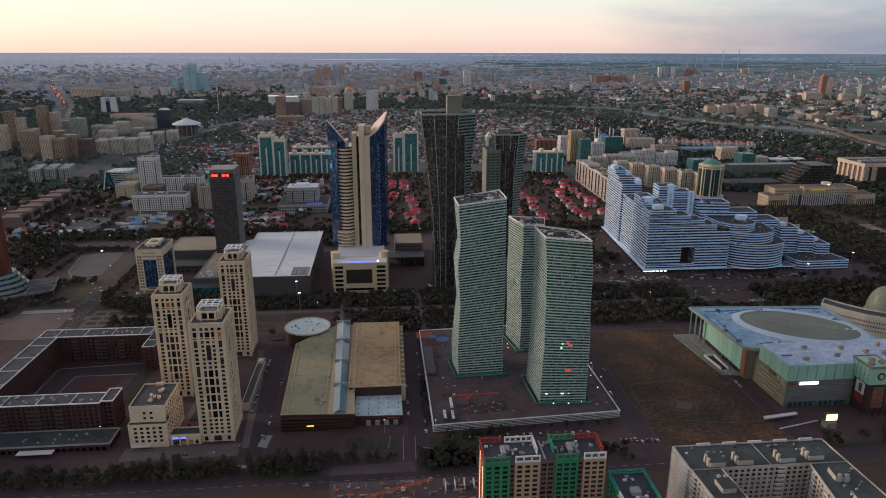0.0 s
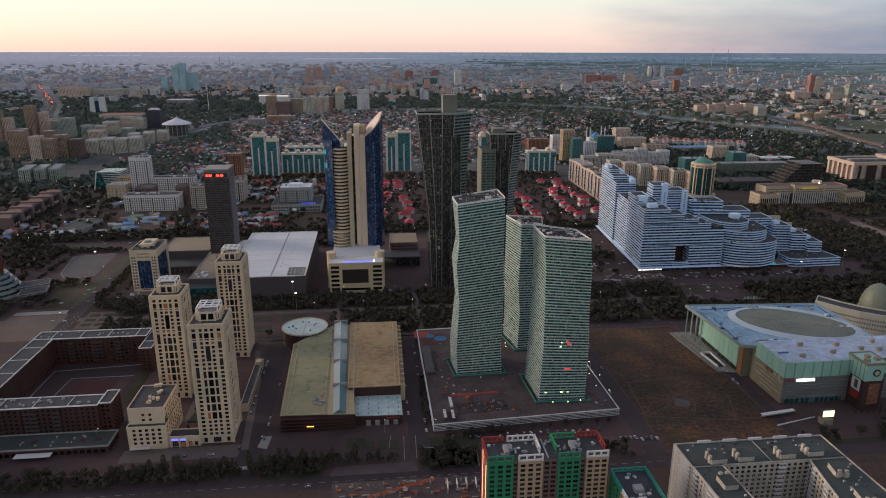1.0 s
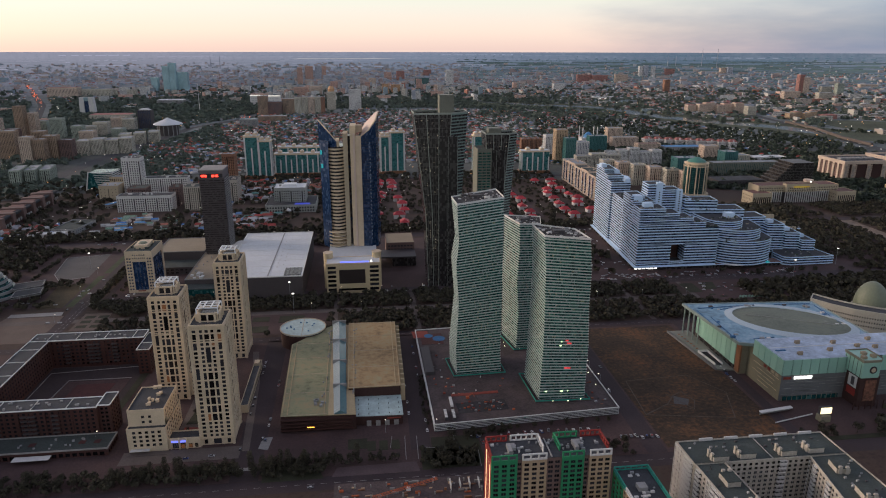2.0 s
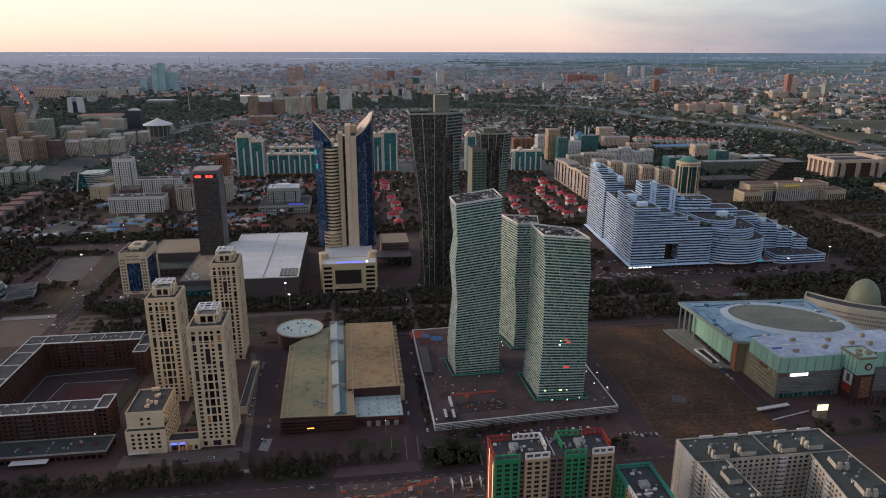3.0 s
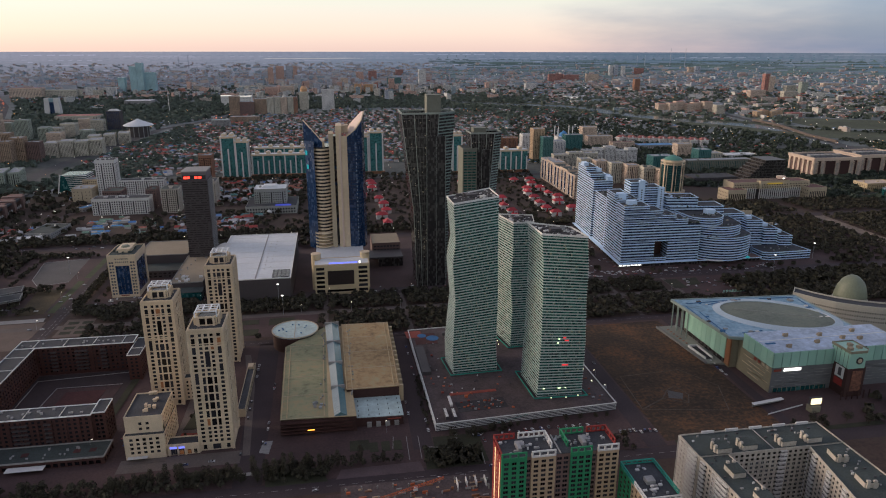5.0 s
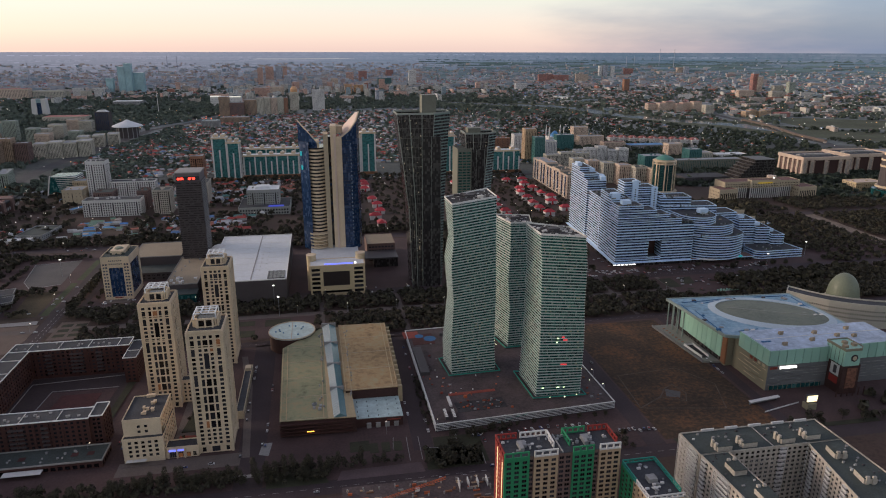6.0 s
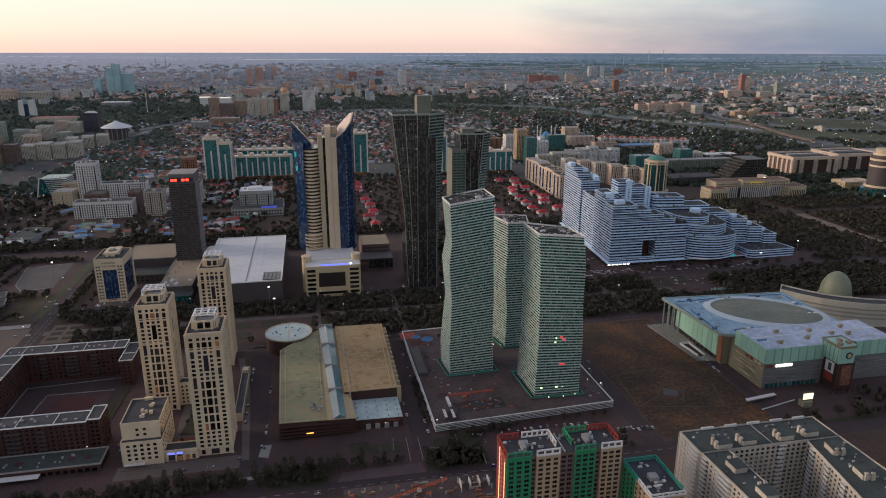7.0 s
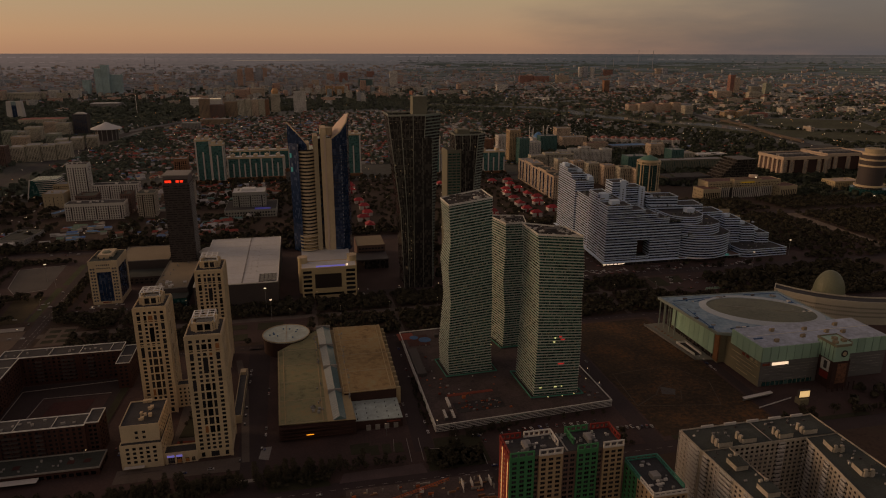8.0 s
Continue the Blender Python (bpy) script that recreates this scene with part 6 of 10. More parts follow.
        part("stair_wall", Shape().prism([(x0 + 4, 90), (x1 + 6, 86), (x1 + 6, 88), (x0 + 4, 92)], h, h + 7), M["cream_dark"], t)
    # low prow at the end
    banded(t, [(236, 2), (246, -4), (318, -2), (312, 40), (244, 44), (235, 26)], 1.0, 13)
    part("prow_terrace", Shape().face((250, 0, 13.2), (308, 2, 13.2), (304, 34, 13.2), (250, 36, 13.2)), M["felt_dark"], t)
    part("canopy", Shape().tube(160, 2, 14, 6.5, 8, 18, 12, 1.6), M["white_slab"], t, "oval entrance canopy")
    part("canopy_top", Shape().tube(160, 2, 11, 8, 8.2, 18, 11, 1.6), M["tan_roof"], t)
    part("lamp_sign", Shape().box(205, 211, -4.6, -4.2, 7, 10), M["cyan_led"], t, "cyan lit entrance sign")
    rng = random.Random(12)
    green, pale = Shape(), Shape()
    for x0, x1, y0, y1, z in ((2, 38, 1, 4, 95), (42, 60, 1, 4, 80), (64, 82, 1, 4, 80), (86, 103, 1, 4, 73), (106, 125, 1, 4, 66), (2, 30, 36, 60, 98), (128, 200, 6, 20, 58), (130, 215, -6, 6, 43), (126, 176, 24, 40, 69), (112, 200, 64, 80, 75), (112, 156, 74, 90, 89), (238, 300, 52, 80, 41), (252, 304, 2, 30, 13.5), (4, 34, 84, 146, 89), (6, 30, 152, 240, 105)):
        for _ in range(26):
            x, y = rng.uniform(x0, x1) + 0.075 * y0, rng.uniform(y0, y1)
            w, h = rng.uniform(0.4, 1.6), rng.uniform(0.5, 2.2)
            (green if rng.random() < 0.6 else pale).prism([(x - w, y - w * 0.7), (x + w, y - w * 0.5), (x + w * 0.7, y + w * 0.7), (x - w * 0.6, y + w * 0.5)], z - 0.6, z + h, [(x - w * 0.5, y - w * 0.4), (x + w * 0.6, y - w * 0.3), (x + w * 0.4, y + w * 0.4), (x - w * 0.3, y + w * 0.3)])
    tagged(part("terrace_planting", green, M["leaf_mid"], t), "dark shrubs along the terraces", kind="stuff")
    tagged(part("terrace_screen", pale, M["grey"], t), "pale screens and pergolas on the terraces", kind="stuff")
    for _ in range(50):
        x, y, z = rng.choice([(rng.uniform(2, 38), rng.uniform(2, 30), 94), (rng.uniform(64, 102), rng.uniform(2, 30), 72), (rng.uniform(3, 34), rng.uniform(36, 80), 97), (rng.uniform(4, 38), rng.uniform(84, 148), 88), (rng.uniform(115, 150), rng.uniform(75, 100), 88), (rng.uniform(130, 200), rng.uniform(25, 60), 57), (rng.uniform(240, 300), rng.uniform(55, 85), 40)])
        w = rng.uniform(0.7, 2.2)
        part("terrace_fitting", Shape().box(x - w, x + w, y - w * 0.6, y + w * 0.6, z, z + rng.uniform(0.8, 2.4)), M[rng.choice(["blue_white", "grey", "leaf", "cream_dark"])], t)


terraced_building()


# ---------------- shopping and leisure centre with an oval roof ----------------
def leisure_centre():
    ox, oy = 362.0, 523.5
    t = thing("shopping_centre", "shopping centre with pale green panels and blue-white roof", "shopping centre", ox, oy, 0)
    W, D, H = 144, 48, 42
    part("front_block", Shape().box(0, W, 0, D, 0, 26), M["mall_grey"], t, "slate panelled lower wall")
    part("side_wall", Shape().box(-0.3, 0.5, 0.3, D + 6, 0, 26), M["mall_stone"], t, "sand-coloured panelled wall")
    part("upper_core", Shape().box(0.2, W - 0.2, 0.2, D, 26, H), M["mall_joint"], t)
    for k in range(16):
        if 8 <= k <= 10:
            continue
        x = k * 9
        part("panel", Shape().box(x + 0.35, x + 8.65, -0.45, 0.3, 26.5, H), M["mall_glass"], t)
    for k in range(5):
        y = k * 9.6
        part("panel", Shape().box(-0.6, 0.3, y + 0.3, y + 9.3, 26.5, H), M["mall_glass"], t)
    rng = random.Random(31)
    for k in range(44):
        x, z, w = rng.uniform(1, 66), rng.choice([6.5, 9.5, 12.5, 15.5, 18.5, 21.5]), rng.uniform(5, 16)
        part("wall_strip", Shape().box(x, min(x + w, 70), -0.15, 0.1, z, z + 0.35), M["grey"], t)
        x = rng.uniform(84, 130)
        part("wall_strip", Shape().box(x, min(x + w, 143), -0.15, 0.1, z, z + 0.35), M["grey"], t)
    for k in range(16):
        y, z, w = rng.uniform(2, 34), rng.choice([4.5, 8.5, 12.5, 16.5, 20.5]), rng.uniform(8, 18)
        part("wall_strip", Shape().box(-0.5, -0.25, y, min(y + w, 50), z, z + 0.45), M["cream"], t)
    part("roof", Shape().box(0.4, W - 0.4, 0.4, D, H - 0.8, H + 0.1), M["mall_roof_high"], t)
    part("roof_step", Shape().box(2, W, 26, 26.6, H, H + 0.5), M["white_slab"], t)
    for x, y in ((22, 10), (56, 15), (88, 20), (35, 34), (70, 30), (110, 34), (104, 16)):
        part("roof_plant", Shape().box(x - 2, x + 2, y - 1.6, y + 1.6, H, H + 2.6).box(x - 1.2, x + 2.8, y - 1, y + 1, H + 2.6, H + 3.2), M["tan_roof"], t)
    part("roof_plant", Shape().box(4, 14, 19, 21, H, H + 0.8), M["court_blue"], t)
    part("lit_sign", Shape().box(12, 30, -1.1, -0.6, 22.5, 25.2), M["white_led"], t, "white lit brand panel on the slate wall")
    for x in (1.5, 4.2, 7.0):
        part("sign_board", Shape().box(x, x + 2.2, -1.0, -0.6, 22.6, 25), M["court_red"], t, "dull red sign shape")
    for y in range(4):
        part("sign_board", Shape().box(-1.1, -0.6, 4 + y * 6.5, 8 + y * 6.5, 22.8, 25.5), M["court_red" if y > 1 else "cream_dark"], t)
    part("shop_window", Shape().box(3, 60, -0.5, 0, 0.5, 4.5), M["glass_teal"], t)
    for k in range(12):
        part("shop_mullion", Shape().box(3 + k * 5, 3.4 + k * 5, -0.7, 0, 0.2, 5), M["mall_stone"], t)
    # entrance tower
    e = Shape().box(65, 84, -19, 2, 0, 30)
    et = part("entrance_tower", e, M["maroon"], t, "dark maroon entrance tower")
    part("tower_top", Shape().prism([(64, -20), (81, -20), (85, -16), (85, 4), (64, 4)], 30, 47), M["mall_glass"], t, "pale green glass top of the entrance tower")
    part("tower_cornice", Shape().rim([(63.4, -20.6), (81.2, -20.6), (85.6, -16.2), (85.6, 4.4), (63.4, 4.4)], 45.6, 48, 0.8), M["mall_stone"], t)
    for x, y in ((68, -14), (74, -6), (79, -12)):
        part("roof_plant", Shape().box(x - 2, x + 2, y - 2, y + 2, 47, 49.6), M["tan_roof"], t)
    for k in range(5):
        part("top_joint", Shape().box(63.7, 64.1, -18 + k * 5, -17.7 + k * 5, 30, 46), M["mall_joint"], et)
    part("clock_face", Shape().tube(0, 0, 3.6, 0, 0.5, 20), M["black"], et, "round dark emblem", pose(74.5, -20.05, 38, 90, 0, 0))
    part("clock_rim", Shape().tube(0, 0, 2.2, 0, 0.7, 20), M["cream_dark"], et, "", pose(74.5, -20.05, 38, 90, 0, 0))
    part("poster", Shape().box(64.6, 64.9, -15, -4, 17, 28.5), M["white"], et, "white poster with dark shapes")
    part("poster_shape", Shape().box(64.4, 64.6, -12, -8, 19, 27), M["dark_grey"], et)
    part("poster", Shape().box(64.5, 64.8, -15, -4, 9, 16), M["red_wall"], et, "red poster")
    part("poster", Shape().box(70, 81, -19.5, -19.1, 6, 27), M["poster"], et, "brown patterned poster")
    for k in range(6):
        part("column", Shape().box(58 + k * 6.0, 58.8 + k * 6.0, -24, -23.2, 0, 9), M["maroon"], t)
    # main hall behind, with its canopy roof
    part("main_hall", Shape().box(-8, 128, 56, 148, 0, 32), M["mall_stone"], t)
    part("link", Shape().box(0, 128, D, 57, 0, 34), M["mall_stone"], t)
    part("main_roof", Shape().prism([(-13, 54), (0, D + 0.6), (134, D + 0.6), (134, 152), (-20, 162)], 34, 36), M["mall_roof"], t)
    part("roof_edge", Shape().rim([(-13.5, 53.6), (0, D + 0.4), (134.5, D + 0.4), (134.5, 152.5), (-20.5, 162.5)], 33.6, 36.6, 2.0), M["mall_edge"], t, "grey-green canopy edge")
    for k in range(9):
        y = 64 + k * 9.2
        part("panel", Shape().box(-9.2, -8, y, y + 8.6, 7, 31), M["mall_glass"], t)
    part("panel", Shape().box(-9, -7.5, 55.5, 63, 2, 32), M["rust_panel"], t, "rust-coloured glazed corner")
    part("shop_window", Shape().box(-8.6, -8, 64, 146, 0.5, 6.5), M["glass_dark"], t)
    for k in range(5):
        part("column", Shape().tube(-18 + k * 6, 159, 0.8, 0, 34, 8), M["mall_edge"], t)
    for y in (149, 138, 127):
        part("column", Shape().tube(-16.8, y, 0.7, 0, 34, 8), M["mall_edge"], t)
    part("terrace", Shape().prism([(-26, 66), (-8, 62), (-8, 164), (-34, 164)], 0, 1.8), M["terrace_stone"], t, "pale stone terrace")
    part("terrace_wall", Shape().prism([(-26.8, 66), (-26, 66), (-34, 164), (-34.8, 164)], 0, 2.8), M["mall_grey"], t)
    part("ramp_wall", Shape().prism([(-23.6, 74), (-22.8, 74), (-25.4, 106), (-26.2, 106)], 1.8, 4.2), M["white"], t)
    part("ramp_wall", Shape().box(-15.6, -14.8, 74, 106, 1.8, 4.2), M["white"], t)
    part("ramp_wall", Shape().box(-25.4, -15, 105.6, 106.4, 1.8, 4.2), M["white"], t)
    part("ramp_floor", Shape().prism([(-22.8, 74), (-15.6, 74), (-15.6, 105.6), (-25.4, 105.6)], 1.8, 1.95), M["black"], t, "dark sunken ramp")
    for k in range(7):
        part("bench", Shape().box(-24 - k * 0.4, -21.4 - k * 0.4, 114 + k * 6.4, 115.4 + k * 6.4, 1.8, 2.5), M["rust_panel"], t)
    # oval dish
    cx, cy = 72, 100
    ring, dish = Shape(), Shape()
    n = 48
    tilt = radians(-28)
    def ell(a, b, k):
        q = 2 * math.pi * k / n
        x, y = a * math.cos(q), b * math.sin(q)
        return cx + x * math.cos(tilt) - y * math.sin(tilt), cy + x * math.sin(tilt) + y * math.cos(tilt)
    for k in range(n):
        o1, o2, i1, i2 = ell(66, 47, k), ell(66, 47, k + 1), ell(58, 36, k), ell(58, 36, k + 1)
        ring.face((*o1, 36.1), (*o2, 36.1), (*i2, 37.4), (*i1, 37.4))
        ring.face((*i1, 37.4), (*i2, 37.4), (*i2, 36.4), (*i1, 36.4))
        dish.face((*i1, 36.6), (*i2, 36.6), (cx, cy, 38.4))
    part("oval_rim", ring, M["mall_rim"], t, "pale rim of the oval roof")
    part("oval_roof", dish, M["mall_oval"], t, "olive oval roof")
    for x0, y0, x1, y1 in ((-12, 60, -8, 120), (-10, 146, 60, 149), (6, 60, 30, 62), (84, 148, 126, 145), (122, 84, 128, 140), (14, 140, 40, 146), (-16, 100, -14, 140)):
        part("roof_duct", Shape().bar((x0, y0, 36.5), (x1, y1, 36.5), 0.45), M["court_blue"], t)
    part("oval_ridge", Shape().bar((cx - 40, cy + 20, 38.0), (cx + 40, cy - 20, 38.2), 0.35), M["grey"], t)
    for k in range(26):
        x, y = rng.choice([(rng.uniform(-14, 4), rng.uniform(60, 150)), (rng.uniform(0, 120), rng.uniform(140, 150)), (rng.uniform(100, 130), rng.uniform(80, 150)), (rng.uniform(0, 30), rng.uniform(52, 64))])
        w = rng.uniform(0.8, 2.5)
        part("roof_plant", Shape().box(x - w, x + w, y - w * 0.6, y + w * 0.6, 36, 36 + rng.uniform(0.8, 2.2)), M[rng.choice(["white", "grey", "dark_grey", "court_blue"])], t)
    # lit billboard and ramp canopies on the forecourt
    b = thing("billboard", "glowing cream billboard on a short plinth", "billboard", 381.5, 486, 0)
    part("plinth", Shape().prism([(-4.5, -3), (4.5, -3), (5, 4), (-5, 4)], 0, 6), M["mall_stone"], b)
    part("frame", Shape().box(-5.6, 5.6, -1.4, 1.4, 7.4, 14.4), M["dark_grey"], b)
    part("face", Shape().box(-5.2, 5.2, -1.7, -1.4, 7.9, 13.9), M["warm_led"], b, "glowing cream advertising face")
    part("legs", Shape().box(-4, -3, -0.5, 0.5, 5.5, 8).box(3, 4, -0.5, 0.5, 5.5, 8), M["dark_grey"], b)
    r = thing("ramp_canopy", "long pale ramp canopy on the forecourt", "canopy", 330, 495, 0)
    part("roof", Shape().prism([(0, 4), (34, 9), (34, 13), (0, 8)], 3.4, 3.9), M["white"], r)
    part("wall", Shape().prism([(0.5, 7), (33.5, 12), (33.5, 12.5), (0.5, 7.5)], 0, 3.4), M["grey"], r)
    r2 = thing("ramp_rail", "thin pale rail along the car ramp", "rail", 336, 486, 0)
    part("rail", Shape().prism([(0, 0), (42, 10), (42, 10.6), (0, 0.6)], 0.6, 1.6), M["white"], r2)


M["terrace_stone"] = surface("terrace_stone", (0.21, 0.215, 0.185), 0.9, spread=0.15)
M["mall_joint"] = surface("dark_panel_joint", (0.07, 0.10, 0.09), 0.6)
M["mall_roof_high"] = surface("pale_blue_roof_sheet", (0.34, 0.41, 0.52), 0.6, spread=0.3, coarse=0.035, fine=0.2)
M["poster"] = surface("brown_poster", (0.16, 0.07, 0.045), 0.6, spread=0.7, coarse=0.25, fine=0.6)
M["mall_edge"] = surface("grey_green_canopy", (0.20, 0.26, 0.25), 0.5, spread=0.08)
M["mall_rim"] = surface("pale_blue_rim", (0.36, 0.44, 0.50), 0.6, spread=0.12)
M["rust_panel"] = surface("rust_panel", (0.22, 0.10, 0.05), 0.5, spread=0.3)
leisure_centre()


M["pale_stone"] = surface("pale_grey_stone", (0.42, 0.40, 0.34), 0.85, spread=0.12)


def archive_building():
    t = thing("domed_building", "curved pale building with rows of slots and a green dome", "public building", 540, 690, 0)
    off = (545, 690, 0)
    arc = [(520 + 8 * math.sin(radians(a)) * 0 + 24 * k, 700 - 8.2 * k - 0.9 * k * k * -0.55) for k, a in enumerate(range(0, 70, 10))]
    pts = [(520, 704), (533, 682), (548, 664), (566, 650), (588, 638), (612, 630), (640, 626)]
    back = [(x + 14, y + 16) for x, y in pts][::-1]
    part("wall", Shape(off).prism(pts + back, 0, 27), M["pale_stone"], t)
    part("roof", Shape(off).prism(inset(pts + back, 1.2), 27, 27.3), M["felt_dark"], t)
    part("parapet", Shape(off).rim(pts + back, 27, 28.8, 1.2), M["pale_stone"], t)
    slots = Shape(off)
    for i, (p, q) in enumerate(zip(pts, pts[1:])):
        d = Vector((q[0] - p[0], q[1] - p[1]))
        ln = d.length
        d.normalize()
        n = int(ln / 2.3)
        for k in range(n):
            for r in range(3):
                a = (k + 0.5) / n * ln
                x, y = p[0] + d.x * a, p[1] + d.y * a
                q0, q1 = (x - d.x * 0.55 + d.y * 0.06, y - d.y * 0.55 - d.x * 0.06), (x + d.x * 0.55 + d.y * 0.06, y + d.y * 0.55 - d.x * 0.06)
                slots.face((*q0, 9 + r * 5.2), (*q1, 9 + r * 5.2), (*q1, 11 + r * 5.2), (*q0, 11 + r * 5.2))
    tagged(part("slot_window", slots, M["glass"], t), "small dark slot windows in rows", kind="stuff")
    s = Shape(off)
    R, n = 18.5, 32
    rings = []
    for k in range(9):
        a = radians(90 * k / 8)
        rings.append([s.p(589 + R * math.cos(a) * math.cos(2 * math.pi * j / n), 690 + R * math.cos(a) * math.sin(2 * math.pi * j / n), 22 + 30 * math.sin(a)) for j in range(n)])
    for a, b in zip(rings, rings[1:]):
        for j in range(n):
            m = (j + 1) % n
            s.f.append([a[j], a[m], b[m], b[j]])
    part("dome", s, M["dome"], t, "smooth grey-green dome")
    part("drum", Shape(off).tube(589, 690, 18.6, 0, 22, 32), M["cream_dark"], t)
    part("cornice", Shape(off).tube(589, 690, 19.6, 20.5, 22, 32), M["pale_stone"], t)


archive_building()


# ---------------- foreground apartment blocks ----------------
def painted_block():
    t = thing("apartment_block", "apartment block in green, tan and mauve bays with framed parapets", "apartment block", 57.5, 376, 0)
    t.scale = (1.087, 1.2, 1)
    D, H = 19, 58
    bays = [(0, 16, "green_wall", 3), (16, 19, "mauve_wall", 1), (19, 34.5, "tan_wall", 3), (34.5, 44, "mauve_wall", 2), (44, 58, "green_wall", 3), (58, 61.5, "mauve_wall", 1), (61.5, 75.5, "tan_wall", 3)]
    for x0, x1, mat, cols in bays:
        w = x1 - x0
        proud = 0.0 if mat == "mauve_wall" else -0.9
        s = Shape()
        rr = grid(w, cols, 15, 3.0 if cols > 1 else 2.2, 2.3, 2.9, 3.6, 0.5)
        wall_face(s, (x0, proud), (1, 0), (0, -1), w, 0, H, rr, 0.35)
        s.face((x0, proud, 0), (x0, proud, H), (x0, 1, H), (x0, 1, 0))
        s.face((x1, 1, 0), (x1, 1, H), (x1, proud, H), (x1, proud, 0))
        part("bay_wall", s, M[mat], t)
        glaze(t, (x0, proud), (1, 0), (0, -1), rr, 0.35, "glass", "mauve_wall", 1, lit=0.012)
    # west end in red, rear and east plain
    s = Shape()
    rr = grid(D, 3, 15, 2.0, 2.0, 3.0, 3.6, 1)
    wall_face(s, (0, D), (0, -1), (-1, 0), D, 0, H, rr, 0.3)
    part("end_wall", s, M["red_wall"], t, "red painted end wall")
    glaze(t, (0, D), (0, -1), (-1, 0), rr, 0.3, "glass", "red_wall", 1)
    part("end_light", Shape().box(-0.5, -0.2, 12.2, 12.6, 8, H), M["lit_warm_strip"], t, "warm light strip up the end wall")
    part("end_light", Shape().box(-0.5, -0.2, 2.2, 2.6, 8, H - 4), M["lit_warm_strip"], t, "warm light strip up the end wall")
    part("rear_wall", Shape().box(0.1, 75.4, 1, D, 0, H - 0.3), M["tan_wall"], t)
    part("roof", Shape().box(0.2, 75.3, 0.2, D - 0.2, H - 0.3, H), M["felt_dark"], t)

    def framed(x0, x1, y, mat, n, axis=0, h=4.6):
        """A parapet of posts and a rail, open between."""
        s = Shape()
        ln = x1 - x0
        def bx(a0, a1, z0, z1):
            if axis == 0:
                s.box(x0 + a0, x0 + a1, y - 0.4, y + 0.4, z0, z1)
            else:
                s.box(y - 0.4, y + 0.4, x0 + a0, x0 + a1, z0, z1)
        bx(0, ln, H - 0.2, H + 0.9)
        bx(0, ln, H + h - 0.9, H + h)
        for k in range(n + 1):
            a = (ln - 0.9) * k / n
            bx(a, a + 0.9, H + 0.85, H + h - 0.85)
        part("parapet", s, M[mat], t)

    framed(0, 16, -0.6, "green_wall", 3)
    framed(19, 34.5, -0.6, "white", 3)
    framed(44, 58, -0.6, "green_wall", 3)
    framed(61.5, 75.5, -0.6, "white", 3)
    framed(0, D, 0.2, "red_wall", 4, 1)
    framed(0, 14, D, "red_wall", 4)
    framed(16, 34, D, "white", 5)
    framed(44, 60, D, "green_wall", 4)
    framed(62, 75.5, D, "red_wall", 4)
    framed(4, D, 75, "red_wall", 4, 1)
    framed(6, D, 34, "white", 3, 1)
    framed(6, D, 44.5, "green_wall", 3, 1)
    rng = random.Random(17)
    part("roof_divider", Shape().box(37.6, 38.3, 0.5, D, H, H + 0.8), M["grey"], t)
    for k in range(40):
        x, y = rng.uniform(3, 72), rng.uniform(3, D - 3)
        w = rng.uniform(0.4, 1.1)
        part("roof_vent", Shape().box(x - w, x + w, y - w * 0.6, y + w * 0.6, H, H + rng.uniform(0.7, 1.8)), M[rng.choice(["white", "grey", "steel"])], t)
    for x in (12, 54):
        part("stair_house", Shape().box(x, x + 2.5, 5, 13, H, H + 3).box(x + 3, x + 5.5, 9, 14, H, H + 2.2), M["grey"], t)
    # its lower neighbour
    u = thing("apartment_block", "lower apartment block with teal roof rails and dark roof", "apartment block", 143, 338, 0)
    w, d, h = 24, 40, 43
    block(u, w, d, 0, h, "tan_wall", "felt_dark", {"S": grid(w, 6, 11, 2.2, 2.0, 3, 3.6, 1), "W": grid(d, 7, 11, 2.2, 2.0, 3, 3.6, 1)}, frame="mauve_wall", bars=1, parapet=0)
    part("west_panel", Shape().box(-0.5, 0.05, 22, d, 0, h), M["green_wall"], u, "green painted bay")
    for k in range(11):
        for q in range(3):
            part("window", pane_mesh(2.2, 2.0, "glass", "mauve_wall", 1), None, u, m=Matrix(((0, 0, -1, -0.53), (-1, 0, 0, 25 + q * 5.4), (0, 1, 0, 4 + k * 3.6), (0, 0, 0, 1))))
    for a0, a1, y, axis, mat in ((0, w, d, 0, "teal_rail"), (18, d, 0, 1, "teal_rail"), (4, d, w, 1, "teal_rail"), (0, 18, 0, 1, "white"), (0, w, 0, 0, "white")):
        s = Shape()
        n = max(2, int((a1 - a0) / 4))
        for k in range(n + 1):
            a = a0 + (a1 - a0 - 0.7) * k / n
            if axis == 0:
                s.box(a, a + 0.7, y - 0.35, y + 0.35, h, h + 3)
            else:
                s.box(y - 0.35, y + 0.35, a, a + 0.7, h, h + 3)
        if axis == 0:
            s.box(a0, a1, y - 0.36, y + 0.36, h + 2.1, h + 3.05).box(a0, a1, y - 0.36, y + 0.36, h - 0.3, h + 0.8)
        else:
            s.box(y - 0.36, y + 0.36, a0, a1, h + 2.1, h + 3.05).box(y - 0.36, y + 0.36, a0, a1, h - 0.3, h + 0.8)
        part("parapet", s, M[mat], u)
    for k in range(16):
        x, y, q = rng.uniform(3, w - 3), rng.uniform(3, d - 3), rng.uniform(0.5, 1.4)
        part("roof_vent", Shape().box(x - q, x + q, y - q * 0.6, y + q * 0.6, h, h + rng.uniform(0.6, 1.6)), M[rng.choice(["white", "grey", "steel"])], u)
